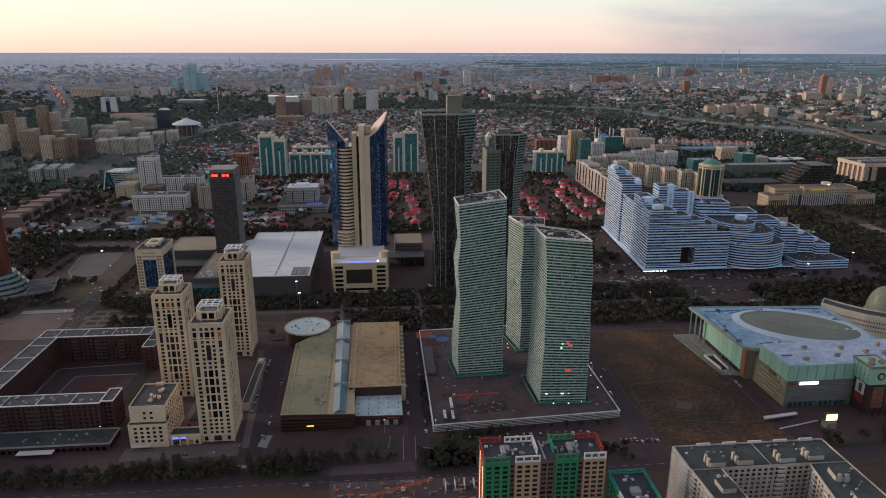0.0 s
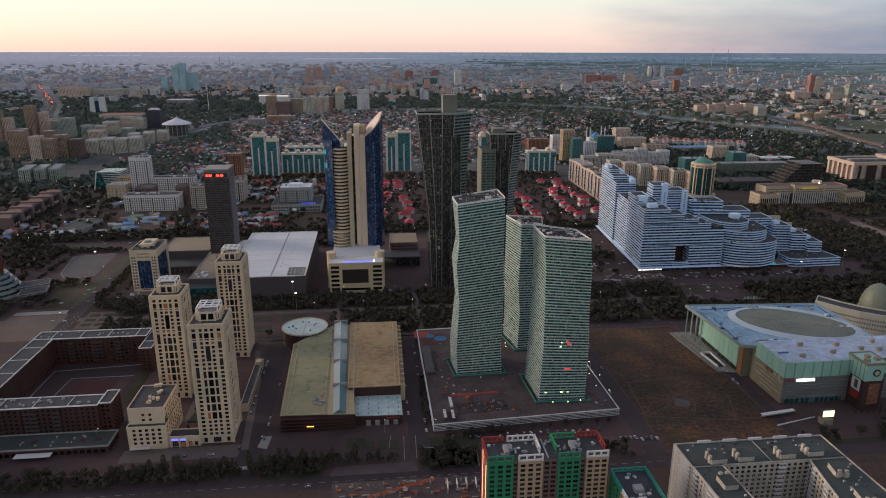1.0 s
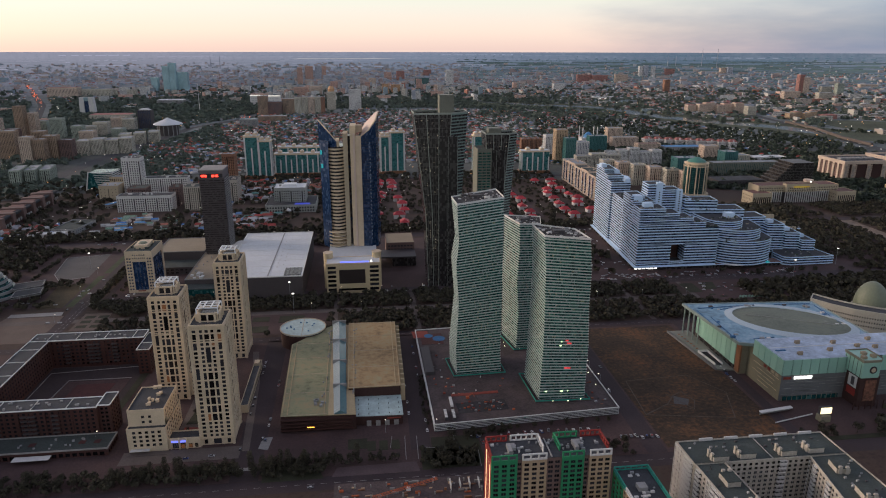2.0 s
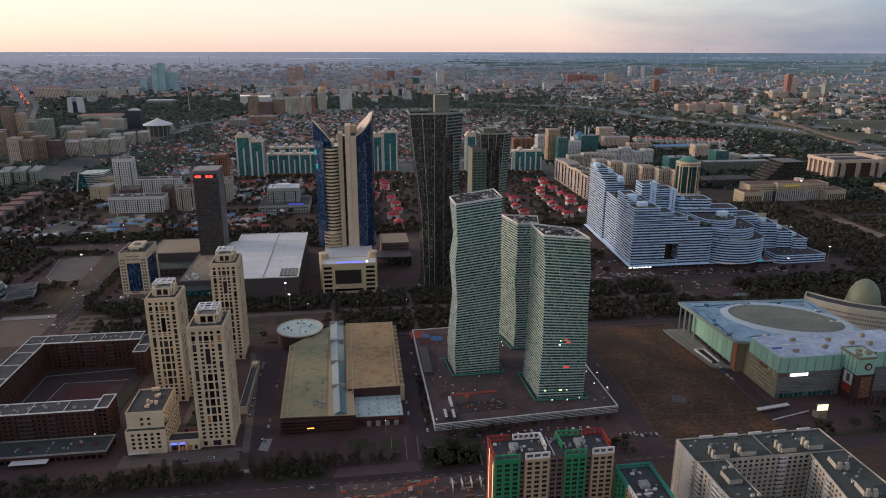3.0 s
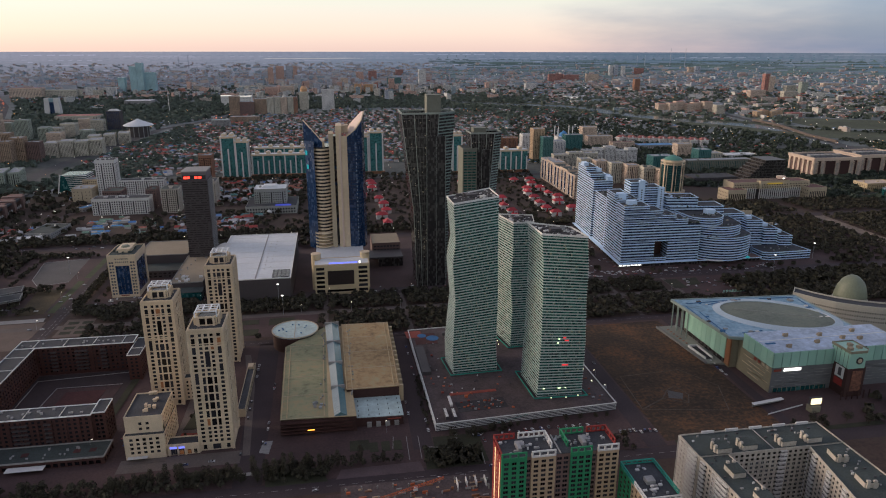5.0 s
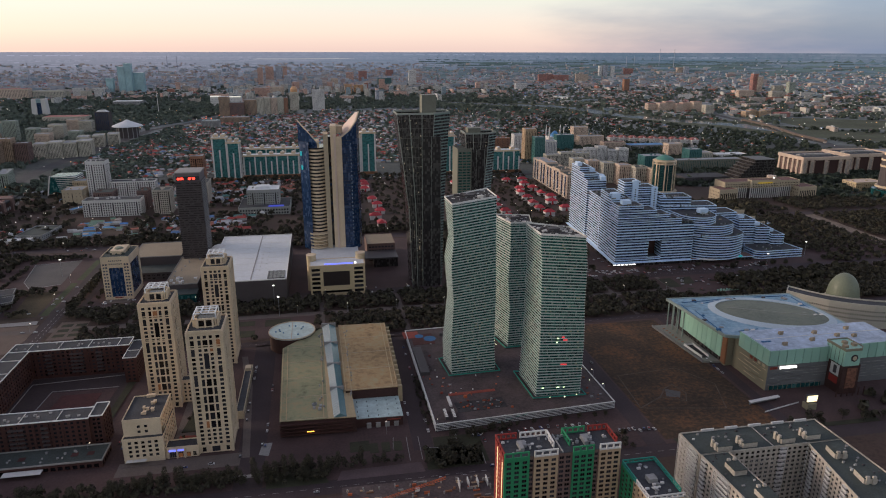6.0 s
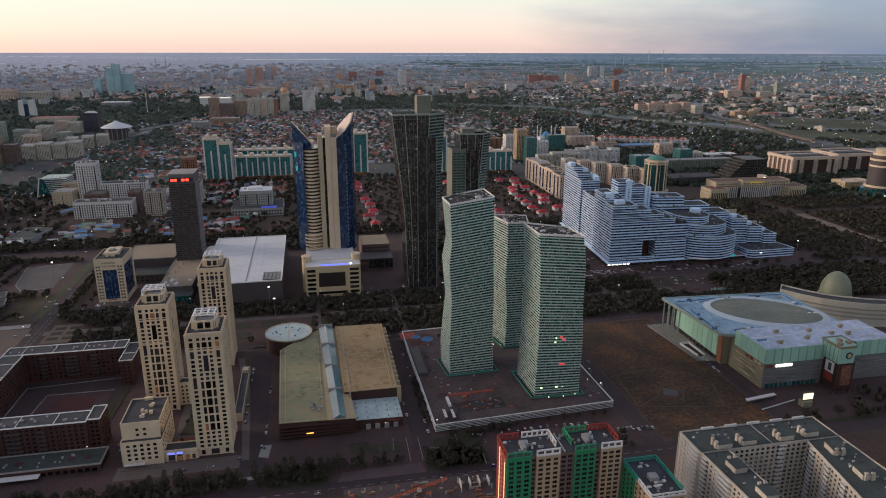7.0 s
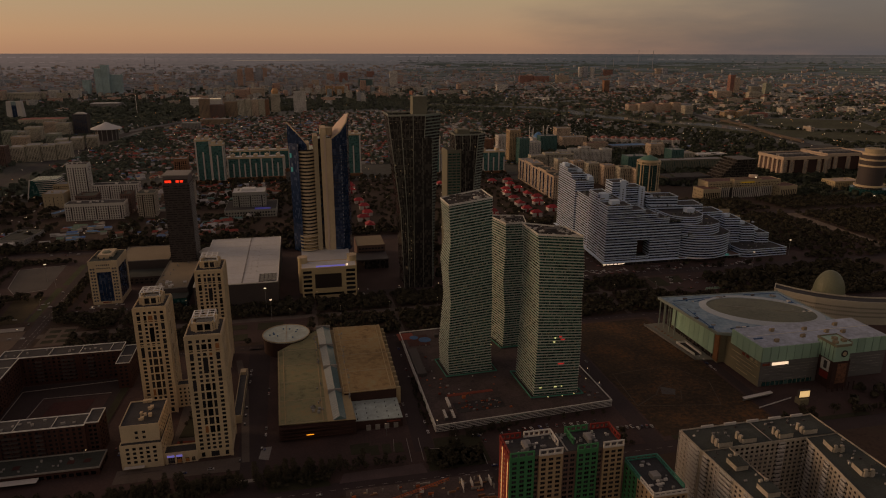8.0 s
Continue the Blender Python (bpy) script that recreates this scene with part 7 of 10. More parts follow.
    part("stair_house", Shape().box(8, 14, 16, 22, h, h + 3), M["grey"], u)
    part("lamp_strip", Shape().box(-0.3, 0.1, 1.0, 1.4, 20, h - 1), M["lit_warm_strip"], u, "warm light strip up the corner")


M["lit_warm_strip"] = lamp_mat("warm_light_strip", (1.0, 0.62, 0.34), 1.6)
painted_block()


def panel_block():
    """The grey-beige U-shaped block with stair houses on its felt roof."""
    H = 50.0
    t = thing("panel_block", "weathered U-shaped panel apartment block with green-grey felt roof", "apartment block", 195, 310, 0)
    off = (195, 310, 0)
    north = [(195.5, 368), (305.5, 368), (305.5, 395), (195.5, 395)]
    west = [(196, 367.9), (198, 290), (220, 290), (216.5, 367.9)]
    east = [(279, 367.9), (264, 290), (306, 290), (305.5, 367.9)]

    def walls(poly, faces, storeys=14, cols_every=4.2, balconies=()):
        s = Shape(off)
        n = len(poly)
        for i in range(n):
            p, q = Vector(poly[i]), Vector(poly[(i + 1) % n])
            d = (q - p)
            width = d.length
            d.normalize()
            o = (p.x, p.y)
            u = (d.x, d.y)
            nn = (d.y, -d.x)
            rr = grid(width, max(1, int(width / cols_every)), storeys, 2.2, 1.9, 1.5, 3.45, 1.2) if i in faces else []
            wall_face(s, o, u, nn, width, 0, H, rr, 0.25)
            lo = (o[0] - off[0], o[1] - off[1])
            if rr:
                glaze(t, lo, u, nn, rr, 0.25, "glass", "white", 1)
            for c in balconies if i in faces else ():
                # glazed balcony stacks with white frames
                a = width * c
                for r in range(storeys):
                    z = 1.2 + r * 3.45
                    m = Matrix(((u[0], 0, nn[0], lo[0] + u[0] * a), (u[1], 0, nn[1], lo[1] + u[1] * a), (0, 1, 0, z), (0, 0, 0, 1)))
                    part("balcony", BALCONY[0], None, t, m=m)
        part("wall", s, M["panel_wall"], t)
        part("roof", Shape(off).face(*[(x, y, H) for x, y in inset(poly, -0.3)]), M["felt"], t)
        part("parapet", Shape(off).rim(inset(poly, -0.35), H - 0.3, H + 0.9, 0.55), M["panel_wall"], t)

    b = Shape().box(-2.6, 2.6, 0, 1.15, 0, 1.3).box(-2.6, 2.6, 2.6, 2.85, 0, 1.35)
    for k in range(6):
        b.box(-2.6 + k * 1.0, -2.45 + k * 1.0, 1.1, 2.6, 1.1, 1.3)
    g = len(b.f)
    b.box(-2.5, 2.5, 1.15, 2.6, 0.1, 1.05)
    me = b.mesh("balcony")
    me.materials.append(M["white"])
    me.materials.append(M["glass"])
    for f in me.polygons:
        f.material_index = 1 if f.index >= g else 0
    BALCONY.append(me)
    walls(north, (0, 1, 3), balconies=(0.58, 0.78))
    walls(west, (0,), balconies=(0.06, 0.30, 0.38, 0.62, 0.70))
    walls(east, (0,), balconies=(0.12, 0.36, 0.6))
    # white lattices of loggias up the west front
    for (ax, ay), (bx, by) in (((194.2, 394.6), (194.2, 369)), ((195.5, 352), (196.0, 334)), ((196.3, 322), (196.8, 305))):
        s = Shape(off)
        n = max(4, int(math.hypot(bx - ax, by - ay) / 1.7))
        for k in range(n + 1):
            x, y = ax + (bx - ax) * k / n, ay + (by - ay) * k / n
            s.bar((x, y, 0), (x, y, H + 1.2), 0.13)
        for k in range(29):
            s.bar((ax, ay, 2 + k * 1.72), (bx, by, 2 + k * 1.72), 0.13 if k % 2 else 0.2)
        part("loggia_lattice", s, M["white"], t, "white lattice of loggias")
    # stair houses
    for x, y, a in ((214, 374, 0), (234, 375, 0), (264, 375, 0), (285, 376, 0), (209, 349, -90), (211, 320, -90), (289, 352, 80), (287, 324, 80)):
        m = pose(x - 195, y - 310, H, 0, 0, a)
        sh = part("stair_house", Shape().box(-4.5, 6.5, -4.5, 4.5, 0, 3.8), M["panel_wall"], t, m=m)
        part("stair_roof", Shape().box(-4.8, 6.8, -4.8, 4.8, 3.8, 4.1), M["felt"], sh)
        for q in range(2):
            part("chimney", Shape().box(-5.4, -3.8, -3.0 + q * 4.4, -0.9 + q * 4.4, 0, 5.6), M["panel_wall"], sh)
    rng = random.Random(5)
    for _ in range(90):
        x, y = rng.choice([(rng.uniform(200, 300), rng.uniform(380, 393)), (rng.uniform(200, 215), rng.uniform(300, 366)), (rng.uniform(284, 303), rng.uniform(300, 362))])
        w = rng.uniform(0.4, 1.0)
        part("roof_vent", Shape(off).box(x - w, x + w, y - w * 0.6, y + w * 0.6, H, H + rng.uniform(0.4, 1.4)), M[rng.choice(["grey", "dark_grey", "white"])], t)
    for k in range(5):
        part("crest_wall", Shape(off).box(212 + k * 19, 222 + k * 19, 394.6, 395.6, H, H + 2.0), M["white"], t)
    part("roof_seam", Shape(off).box(252, 252.5, 369, 394, H, H + 0.5), M["grey"], t)


BALCONY = []
panel_block()


def building_site():
    t = thing("building_frame", "unfinished concrete storey with column stubs", "building site", -48, 395, 0)
    part("slab", Shape().box(0, 110, 0, 36, 0, 9), M["paving_dark"], t)
    part("deck", Shape().box(-0.6, 110.6, -0.6, 36.6, 9, 9.5), M["paving_dark"], t)
    rng = random.Random(9)
    for k in range(30):
        x, y = 3 + (k % 10) * 11.5, 4 + (k // 10) * 13
        part("column_stub", Shape().box(x - 0.5, x + 0.5, y - 0.5, y + 0.5, 9.5, 9.5 + rng.uniform(1.5, 4)), M["kerb"], t)
    for k in range(70):
        x, y = rng.uniform(2, 108), rng.uniform(3, 34)
        w = rng.uniform(0.8, 3)
        part("formwork", Shape().box(x - w, x + w, y - 0.5, y + 0.5, 9.5, 9.5 + rng.uniform(0.6, 2)), M[rng.choice(["orange", "tan_wall", "kerb", "rust_panel"])], t)
    for k in range(4):
        part("core_wall", Shape().box(84 + k * 7, 84.6 + k * 7, 20, 28, 9.5, 14), M["white"], t)
    c = thing("tower_crane", "orange lattice crane jib lying over the building site", "crane", 5, 418, 0)
    part("mast", Shape().box(-1.1, 1.1, -1.1, 1.1, 0, 13), M["orange"], c)
    s = Shape()
    for q, z in ((-0.8, 13), (0.8, 13), (0, 14.6)):
        s.bar((-26, -10 + q, z), (22, 4 + q, z + 2.0), 0.2)
    part("jib", s, M["orange"], c, "orange lattice jib")
    for k in range(22):
        f0, f1 = k / 22, (k + 0.5) / 22
        a, b2 = (-26 + 48 * f0, -10.8 + 14 * f0, 13 + 2 * f0), (-26 + 48 * f1, -10 + 14 * f1, 14.6 + 2 * f1)
        part("lacing", Shape().bar(a, b2, 0.12), M["orange"], c)
        part("lacing", Shape().bar((a[0], a[1] + 1.6, a[2]), b2, 0.12), M["orange"], c)
    part("cab", Shape().box(-1.6, 1.6, -3, -1, 11.5, 14), M["white"], c)


building_site()

# ---------------- quarters beyond the boulevard ----------------
def at(x, y, rz=0):
    """Pose of a building base on the plain, with its scale where the plain draws in."""
    gx, gy, gz, k = land(x, y)
    return gx, gy, gz, k


def slab(name, label, category, x, y, w, d, h, wall, roof="felt", glass="glass", ww=2.2, wh=2.0, storey=3.4, col=3.7, rz=0, group="", faces="SEW", parapet=1.0, clutter=3, top=0):
    """A plain storeyed building; x, y: its south-west corner."""
    roof = "felt_hazed" if roof == "felt" and y > 1500 else roof
    gx, gy, gz, k = at(x, y)
    w, d, h, ww, wh, storey, col = w * k, d * k, h * k, ww * k, wh * k, storey * k, col * k
    t = thing(name, label, category, gx, gy, gz, rz, group)
    specs = {}
    for f in faces:
        width = w if f in "SN" else d
        rects = grid(width, max(1, int((width - 1) / col)), max(1, int((h - 1.5 * k) / storey)), ww, wh, 1.2 * k, storey, 0.6 * k)
        # every few bays a glazed stair or loggia runs the full height
        starts = sorted({r[0] for r in rects})
        tall = set(starts[2::5]) if len(starts) > 4 and h > 26 * k and y < 1800 else set()
        out = [r for r in rects if r[0] not in tall]
        for a in tall:
            col_ = [r for r in rects if r[0] == a]
            out.append((a, col_[0][1], min(r[2] for r in col_), max(r[3] for r in col_)))
        specs[f] = out
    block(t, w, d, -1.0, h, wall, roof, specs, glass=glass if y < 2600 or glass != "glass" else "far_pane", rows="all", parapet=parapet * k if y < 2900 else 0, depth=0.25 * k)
    rng = random.Random(int(x * 7 + y))
    for _ in range(clutter if y < 1700 else min(clutter, 1)):
        a, b, q = rng.uniform(0.15, 0.85) * w, rng.uniform(0.2, 0.8) * d, rng.uniform(1.2, 2.6) * k
        part("roof_house", Shape().box(a - q, a + q, b - q * 0.8, b + q * 0.8, h, h + rng.uniform(1.5, 3.2) * k), M[wall], t)
    if top:
        part("cornice", Shape().rim(inset([(0, 0), (w, 0), (w, d), (0, d)], -0.6 * k), h - top * k, h - (top - 0.8) * k, 0.7 * k), M[wall], t)
    return t


def teal_slab(x, y, w, d, h, label, group="teal residential blocks"):
    t = thing("residential_block", label, "apartment block", x, y, 0, 0, group)
    part("wall", Shape().box(0, w, 0, d, 0, h), M["teal_wall"], t, "teal glass wall")
    n = max(2, int(w / 13))
    for k in range(n + 1):
        a = (w - 3.4) * k / n
        part("pilaster", Shape().box(a, a + 3.4, -1.2, 1, 0, h * (1.0 if k % 2 == 0 else 0.72)), M["white"], t)
    for f in (0.25, 0.75):
        part("side_pilaster", Shape().box(-1, 1, d * f - 1.5, d * f + 1.5, 0, h), M["white"], t)
        part("side_pilaster", Shape().box(w - 1, w + 1, d * f - 1.5, d * f + 1.5, 0, h), M["white"], t)
    for k in range(int(h / 6.6)):
        part("floor_band", Shape().box(-0.15, w + 0.15, -0.3, d + 0.15, 6 + k * 6.6, 6.9 + k * 6.6), M["teal_band"], t)
    part("shop_band", Shape().box(-3, w + 3, -6, d, 0, 7), M["rust_panel"], t, "reddish shop base")
    part("cornice", Shape().rim(inset(rect(0, w, 0, d), -1.4), h - 4, h, 2.5), M["cream"], t)
    part("roof", Shape().box(0, w, 0, d, h, h + 0.4), M["pale_roof"], t)
    for k in range(max(2, n // 2)):
        a = w * (k + 0.5) / max(2, n // 2)
        part("roof_house", Shape().box(a - 5, a + 5, 3, d - 4, h, h + 6), M["cream"], t)
        part("roof_house", Shape().box(a - 2, a + 3, 5, d - 8, h + 6, h + 8), M["white"], t)
    return t


# far glazing, lightened and blued: haze put into the colour
M["far_pane"] = surface("hazed_window_glass", (0.075, 0.080, 0.095), 0.25, spread=0.4)
M["far_tower"] = surface("hazed_teal_glass_wall", (0.30, 0.46, 0.50), 0.5)
M["far_glass"] = surface("hazed_blue_glass", (0.24, 0.36, 0.40), 0.3)
M["blue_glow"] = lamp_mat("blue_wash_light", (0.08, 0.12, 0.9), 0.5)
M["teal_band"] = surface("dark_teal_spandrel", (0.015, 0.085, 0.09), 0.5)
teal_slab(-316, 1735, 36, 34, 108, "tall teal glass residential tower with white pilasters")
teal_slab(-281, 1730, 32, 30, 97, "tall teal glass residential tower with white pilasters")
teal_slab(-247, 1766, 140, 24, 58, "long teal glass residential slab with white pilasters")
teal_slab(-250, 1875, 170, 24, 60, "long teal residential slab behind another")
teal_slab(26, 1766, 26, 32, 100, "tall teal glass residential tower beside the village")
teal_slab(53, 1770, 38, 30, 110, "tall teal glass residential tower beside the village")
teal_slab(270, 1736, 27, 30, 102, "teal glass residential tower behind the dark tower")
teal_slab(300, 1740, 34, 26, 58, "teal glass residential slab beside the village")
teal_slab(398, 1732, 76, 26, 60, "teal glass residential slab beside the village")

M["ministry_wall"] = surface("grey_limestone", (0.30, 0.31, 0.29), 0.85, spread=0.15)
slab("ministry", "grey stepped ministry block with blue lights", "office block", -203, 1378, 64, 50, 44, "ministry_wall", "pale_roof", col=4.5, storey=5)
_m = thing("ministry_wing", "low white ministry wing round the main block", "office block", -218, 1347, 0)
block(_m, 100, 90, 0, 15, "ministry_wall", "felt_dark", {"S": grid(100, 18, 2, 3, 3.5, 2, 6, 2)}, rows="all")
part("blue_light", Shape().box(58, 88, 0.5, 14, 15.2, 16.6), M["blue_glow"], _m, "blue light wash on the terrace")
part("roof_arch", Shape().prism([(30, 46), (62, 46), (62, 72), (30, 72)], 44, 48.5, [(33, 48), (58, 48), (58, 70), (33, 70)]), M["pale_roof"], _m, "pale curved roof top")
part("sphere", Shape().tube(46, -6, 5, 2, 6, 12, 6).tube(46, -6, 6, 6, 10, 12, 2), M["white"], _m, "pale globe")
M["beige_office"] = surface("beige_office_render", (0.40, 0.36, 0.31), 0.85, spread=0.12)
M["orange_frame"] = surface("unfinished_brick_frame", (0.27, 0.135, 0.085), 0.9)
slab("unfinished_tower", "unfinished brown brick tower block", "tower block", -342, 1582, 28, 34, 85, "orange_frame", ww=2.6, wh=2.4, col=4.2, storey=3.8)
slab("office_block", "pale office block with gridded windows", "office block", -384, 1389, 33, 36, 48, "beige_office", ww=2.2, wh=2.4, col=4, storey=4.2)
slab("office_block", "pale slab with a red roof sign", "office block", -310, 1450, 22, 50, 49, "beige_office", "felt_dark", col=4, storey=4.0)
# gridded white complex
slab("gridded_block", "long white office block with a square window grid", "office block", -515, 1387, 107, 34, 32, "white", "felt_dark", ww=2.4, wh=3.0, col=4.4, storey=4.6, clutter=6)
slab("gridded_block", "white office wing with a square window grid", "office block", -501, 1525, 92, 28, 43, "white", "felt_dark", ww=2.4, wh=3.0, col=4.4, storey=4.6, clutter=6)
slab("gridded_tower", "white gridded tower with a dark corner", "tower block", -549, 1540, 40, 30, 86, "white", "felt_dark", ww=2.4, wh=3.0, col=4.8, storey=5.0)
slab("brown_annex", "plain brown annex of the white complex", "office block", -505, 1425, 36, 40, 40, "mauve_wall")
slab("brown_annex", "plain brown annex of the white complex", "office block", -424, 1430, 20, 36, 40, "mauve_wall")
slab("office_block", "plain beige office box building", "office block", -594, 1513, 40, 46, 30, "cream_dark", "felt", ww=1.4, col=7, storey=7)
_g = thing("glass_wedge", "curved teal glass office wedge with a white edge", "office block", -655, 1620, 0)
_arc = [(60 * math.sin(radians(a)), -18 * math.cos(radians(a))) for a in range(0, 100, 12)]
part("wall", Shape().prism(_arc + [(60, 40), (0, 40)], 0, 44, [(x * 0.86 + 9, y * 0.9) for x, y in _arc] + [(60, 40), (9, 40)]), M["glass_teal"], _g)
part("edge", Shape().bar((0, -18, 0), (9, -16, 46), 1.6), M["white"], _g)
for k in range(10):
    part("floor_band", Shape().box(2 + k * 0.9, 62, -16, 40, 4 + k * 4.2, 5 + k * 4.2), M["white"], _g)
slab("office_block", "small pale office block beside the wedge", "office block", -600, 1600, 60, 30, 34, "cream_dark", col=4)


def arcade():
    t = thing("arcade", "long brown arcade building with tall arched bays", "arcade", -700, 1235, 0, 3)
    n = 6
    for k in range(n):
        y = k * 46
        part("pier", Shape().box(0, 40, y, y + 12, 0, 27), M["mauve_wall"], t)
        part("bay_roof", Shape().box(2, 36, y + 12, y + 46, 20, 24), M["felt_dark"], t)
        part("bay_back", Shape().box(2, 20, y + 12, y + 46, 0, 20), M["plum"], t)
        for q in range(3):
            a = y + 18 + q * 10
            part("arch_window", Shape().tube(a, 0, 3.4, 0, 1.2, 12), M["kerb"], t, "pale round window", Matrix(((0, 0, 1, 36.3), (1, 0, 0, 0), (0, 1, 0, 9), (0, 0, 0, 1))))
        part("roof_deck", Shape().box(4, 30, y + 2, y + 40, 24, 25.2), M["red_deck"], t)


M["red_deck"] = surface("faded_red_deck", (0.14, 0.07, 0.06), 0.85)
arcade()


def copper_tower():
    t = thing("copper_tower", "curved copper-red glass tower on a banded skirt", "skyscraper", -541, 905, 0)
    poly = []
    for k in range(28):
        a = 2 * math.pi * k / 28
        poly.append((33 * math.cos(a), 24 * math.sin(a)))
    part("shaft", Shape().prism(poly, 0, 128), M["rust_glass"], t)
    part("cap", Shape().prism(poly, 128, 140, [(x * 0.75, y * 0.7) for x, y in poly]), M["rust_glass"], t)
    for k in range(31):
        part("floor_band", Shape().prism([(x * 1.01, y * 1.01) for x, y in poly], 6 + k * 4, 6.9 + k * 4), M["maroon"], t)
    for k in range(5):
        f = 1.75 - k * 0.14
        part("skirt_band", Shape().prism([(x * f, y * f) for x, y in poly], 1 + k * 6, 4.6 + k * 6), M["grey"], t, "grey band of the skirt")
        part("skirt_glass", Shape().prism([(x * f * 0.96, y * f * 0.96) for x, y in poly], k * 6, 6 + k * 6), M["glass_teal"], t)
    for x, y, w in ((52, -10, 34), (66, -40, 30)):
        part("canopy", Shape().prism([(x, y), (x + w, y + 16), (x + w - 6, y + 40), (x - 6, y + 26)], 9, 11), M["felt_dark"], t, "glass entrance canopy")
        part("canopy_frame", Shape().rim([(x, y), (x + w, y + 16), (x + w - 6, y + 40), (x - 6, y + 26)], 8.6, 11.4, 1.0), M["grey"], t)
        for q in range(3):
            part("canopy_post", Shape().tube(x + 4 + q * 10, y + 14 + q * 6, 0.6, 0, 9, 6), M["grey"], t)


copper_tower()

# market stalls and sheds
M["blue_sheet"] = surface("blue_roof_sheet", (0.05, 0.20, 0.42), 0.6)
rng8 = random.Random(80)


def stall(x, y, w, d, h, rz):
    t = thing("market_stall", "low market shed with a coloured sheet roof", "market shed", x, y, 0, rz, "market sheds")
    part("wall", Shape().box(-w / 2, w / 2, -d / 2, d / 2, 0, h), M["house_wall_one"], t)
    s = Shape()
    s.face((-w / 2 - 0.5, -d / 2 - 0.5, h), (w / 2 + 0.5, -d / 2 - 0.5, h), (w / 2 + 0.5, 0, h + d * 0.14), (-w / 2 - 0.5, 0, h + d * 0.14))
    s.face((-w / 2 - 0.5, 0, h + d * 0.14), (w / 2 + 0.5, 0, h + d * 0.14), (w / 2 + 0.5, d / 2 + 0.5, h), (-w / 2 - 0.5, d / 2 + 0.5, h))
    part("roof", s, M["stall_roof"], t)


for k in range(48):
    f = rng8.random()
    stall(-505 + rng8.uniform(0, 200), 1225 + rng8.uniform(0, 130), rng8.uniform(8, 22), rng8.uniform(6, 13), rng8.uniform(3, 5), rng8.choice([0, 6, 90, 12]))
slab("warehouse", "long green-grey roofed shed", "shed", -575, 1225, 44, 70, 9, "grey", "felt", rz=-8, col=6, clutter=0)
slab("warehouse", "pale low shed by the market", "shed", -600, 1190, 60, 16, 8, "white", "pale_roof", rz=8, col=6, clutter=0)
slab("warehouse", "long narrow shed with a blue roof", "shed", -560, 1430, 16, 90, 7, "grey", "blue_sheet", rz=-30, col=6, clutter=0)

# red-roofed village
def cottage(x, y, rz, w, d, h):
    t = thing("cottage", "white cottage with a bright red hipped roof among trees", "house", x, y, 0, rz, "red-roofed cottages")
    part("wall", Shape().box(-w / 2, w / 2, -d / 2, d / 2, 0, h), M["white"], t)
    s = Shape()
    e, r = 1.2, w * 0.22
    a = [(-w / 2 - e, -d / 2 - e, h), (w / 2 + e, -d / 2 - e, h), (w / 2 + e, d / 2 + e, h), (-w / 2 - e, d / 2 + e, h)]
    p, q = (-r, 0, h + 5.5), (r, 0, h + 5.5)
    s.face(a[0], a[1], q, p).face(a[1], a[2], q).face(a[2], a[3], p, q).face(a[3], a[0], p)
    part("roof", s, M["red_roof"], t)
    part("gable", Shape().prism([(-2.5, -d / 2 - 2.2), (2.5, -d / 2 - 2.2), (2.5, 0), (-2.5, 0)], 0, h + 1, [(-0.3, -d / 2 - 2.2), (0.3, -d / 2 - 2.2), (0.3, 0), (-0.3, 0)]), M["red_roof"], t)


for bx, x_n, by, y_n in ((12, 3, 1235, 9), (268, 5, 1235, 8)):
    for i in range(x_n):
        for j in range(y_n):
            if i == (1 if x_n == 4 else 2) or rng8.random() < 0.12:
                continue
            cottage(bx + i * 42 + rng8.uniform(-9, 9), by + j * 50 + rng8.uniform(-14, 14), rng8.choice([0, 90, 4]), rng8.uniform(18, 23), rng8.uniform(14, 18), rng8.uniform(6.5, 8.5))

# blocks east of the village
M["red_tile"] = surface("dull_red_roof", (0.30, 0.115, 0.10), 0.8, spread=0.2)
M["teal_deep"] = surface("deep_teal_cladding", (0.035, 0.12, 0.125), 0.4, spread=0.15)
M["peach"] = surface("peach_render", (0.52, 0.41, 0.33), 0.85, spread=0.1)
M["beige"] = surface("beige_render", (0.46, 0.43, 0.36), 0.85, spread=0.12)
for k in range(5):
    t_ = slab("apartment_block", "peach and white apartment block with blue glazed loggias", "apartment block", 479 + k * 1.2, 1384 + k * 52, 30, 51.5, 52 + (k % 2) * 3, "peach", ww=2.2, wh=2.2, col=4.2, group="peach apartment row", clutter=2)
    for q in (9, 30):
        part("loggia_stack", Shape().box(-1.1, 0.2, q, q + 5.5, 4, 49), M["glass_blue"], t_, "blue glazed loggia stack")
        part("loggia_frame", Shape().box(-1.3, 0.2, q + 5.5, q + 7.2, 2, 51), M["white"], t_)
for k in range(6):
    slab("apartment_block", "beige apartment block behind the terraced building", "apartment block", 575 + k * 28, 1600 - k * 30, 30, 30, 52 - k, "peach" if k % 2 else "beige", col=4.2, group="beige apartment row", clutter=3)
for k in range(3):
    slab("apartment_block", "grey-beige apartment block with a flat roof", "apartment block", 548 + k * 43, 1728 + k * 6, 42, 26, 44 + (k % 2) * 4, "beige", group="grey-beige apartment row", clutter=5)
for k in range(5):
    slab("apartment_block", "white apartment block with dark windows", "apartment block", 668 + k * 31, 1822 - k * 5, 29, 26, 40 + (k % 3) * 5, "white", col=4, group="white apartment row", clutter=3)
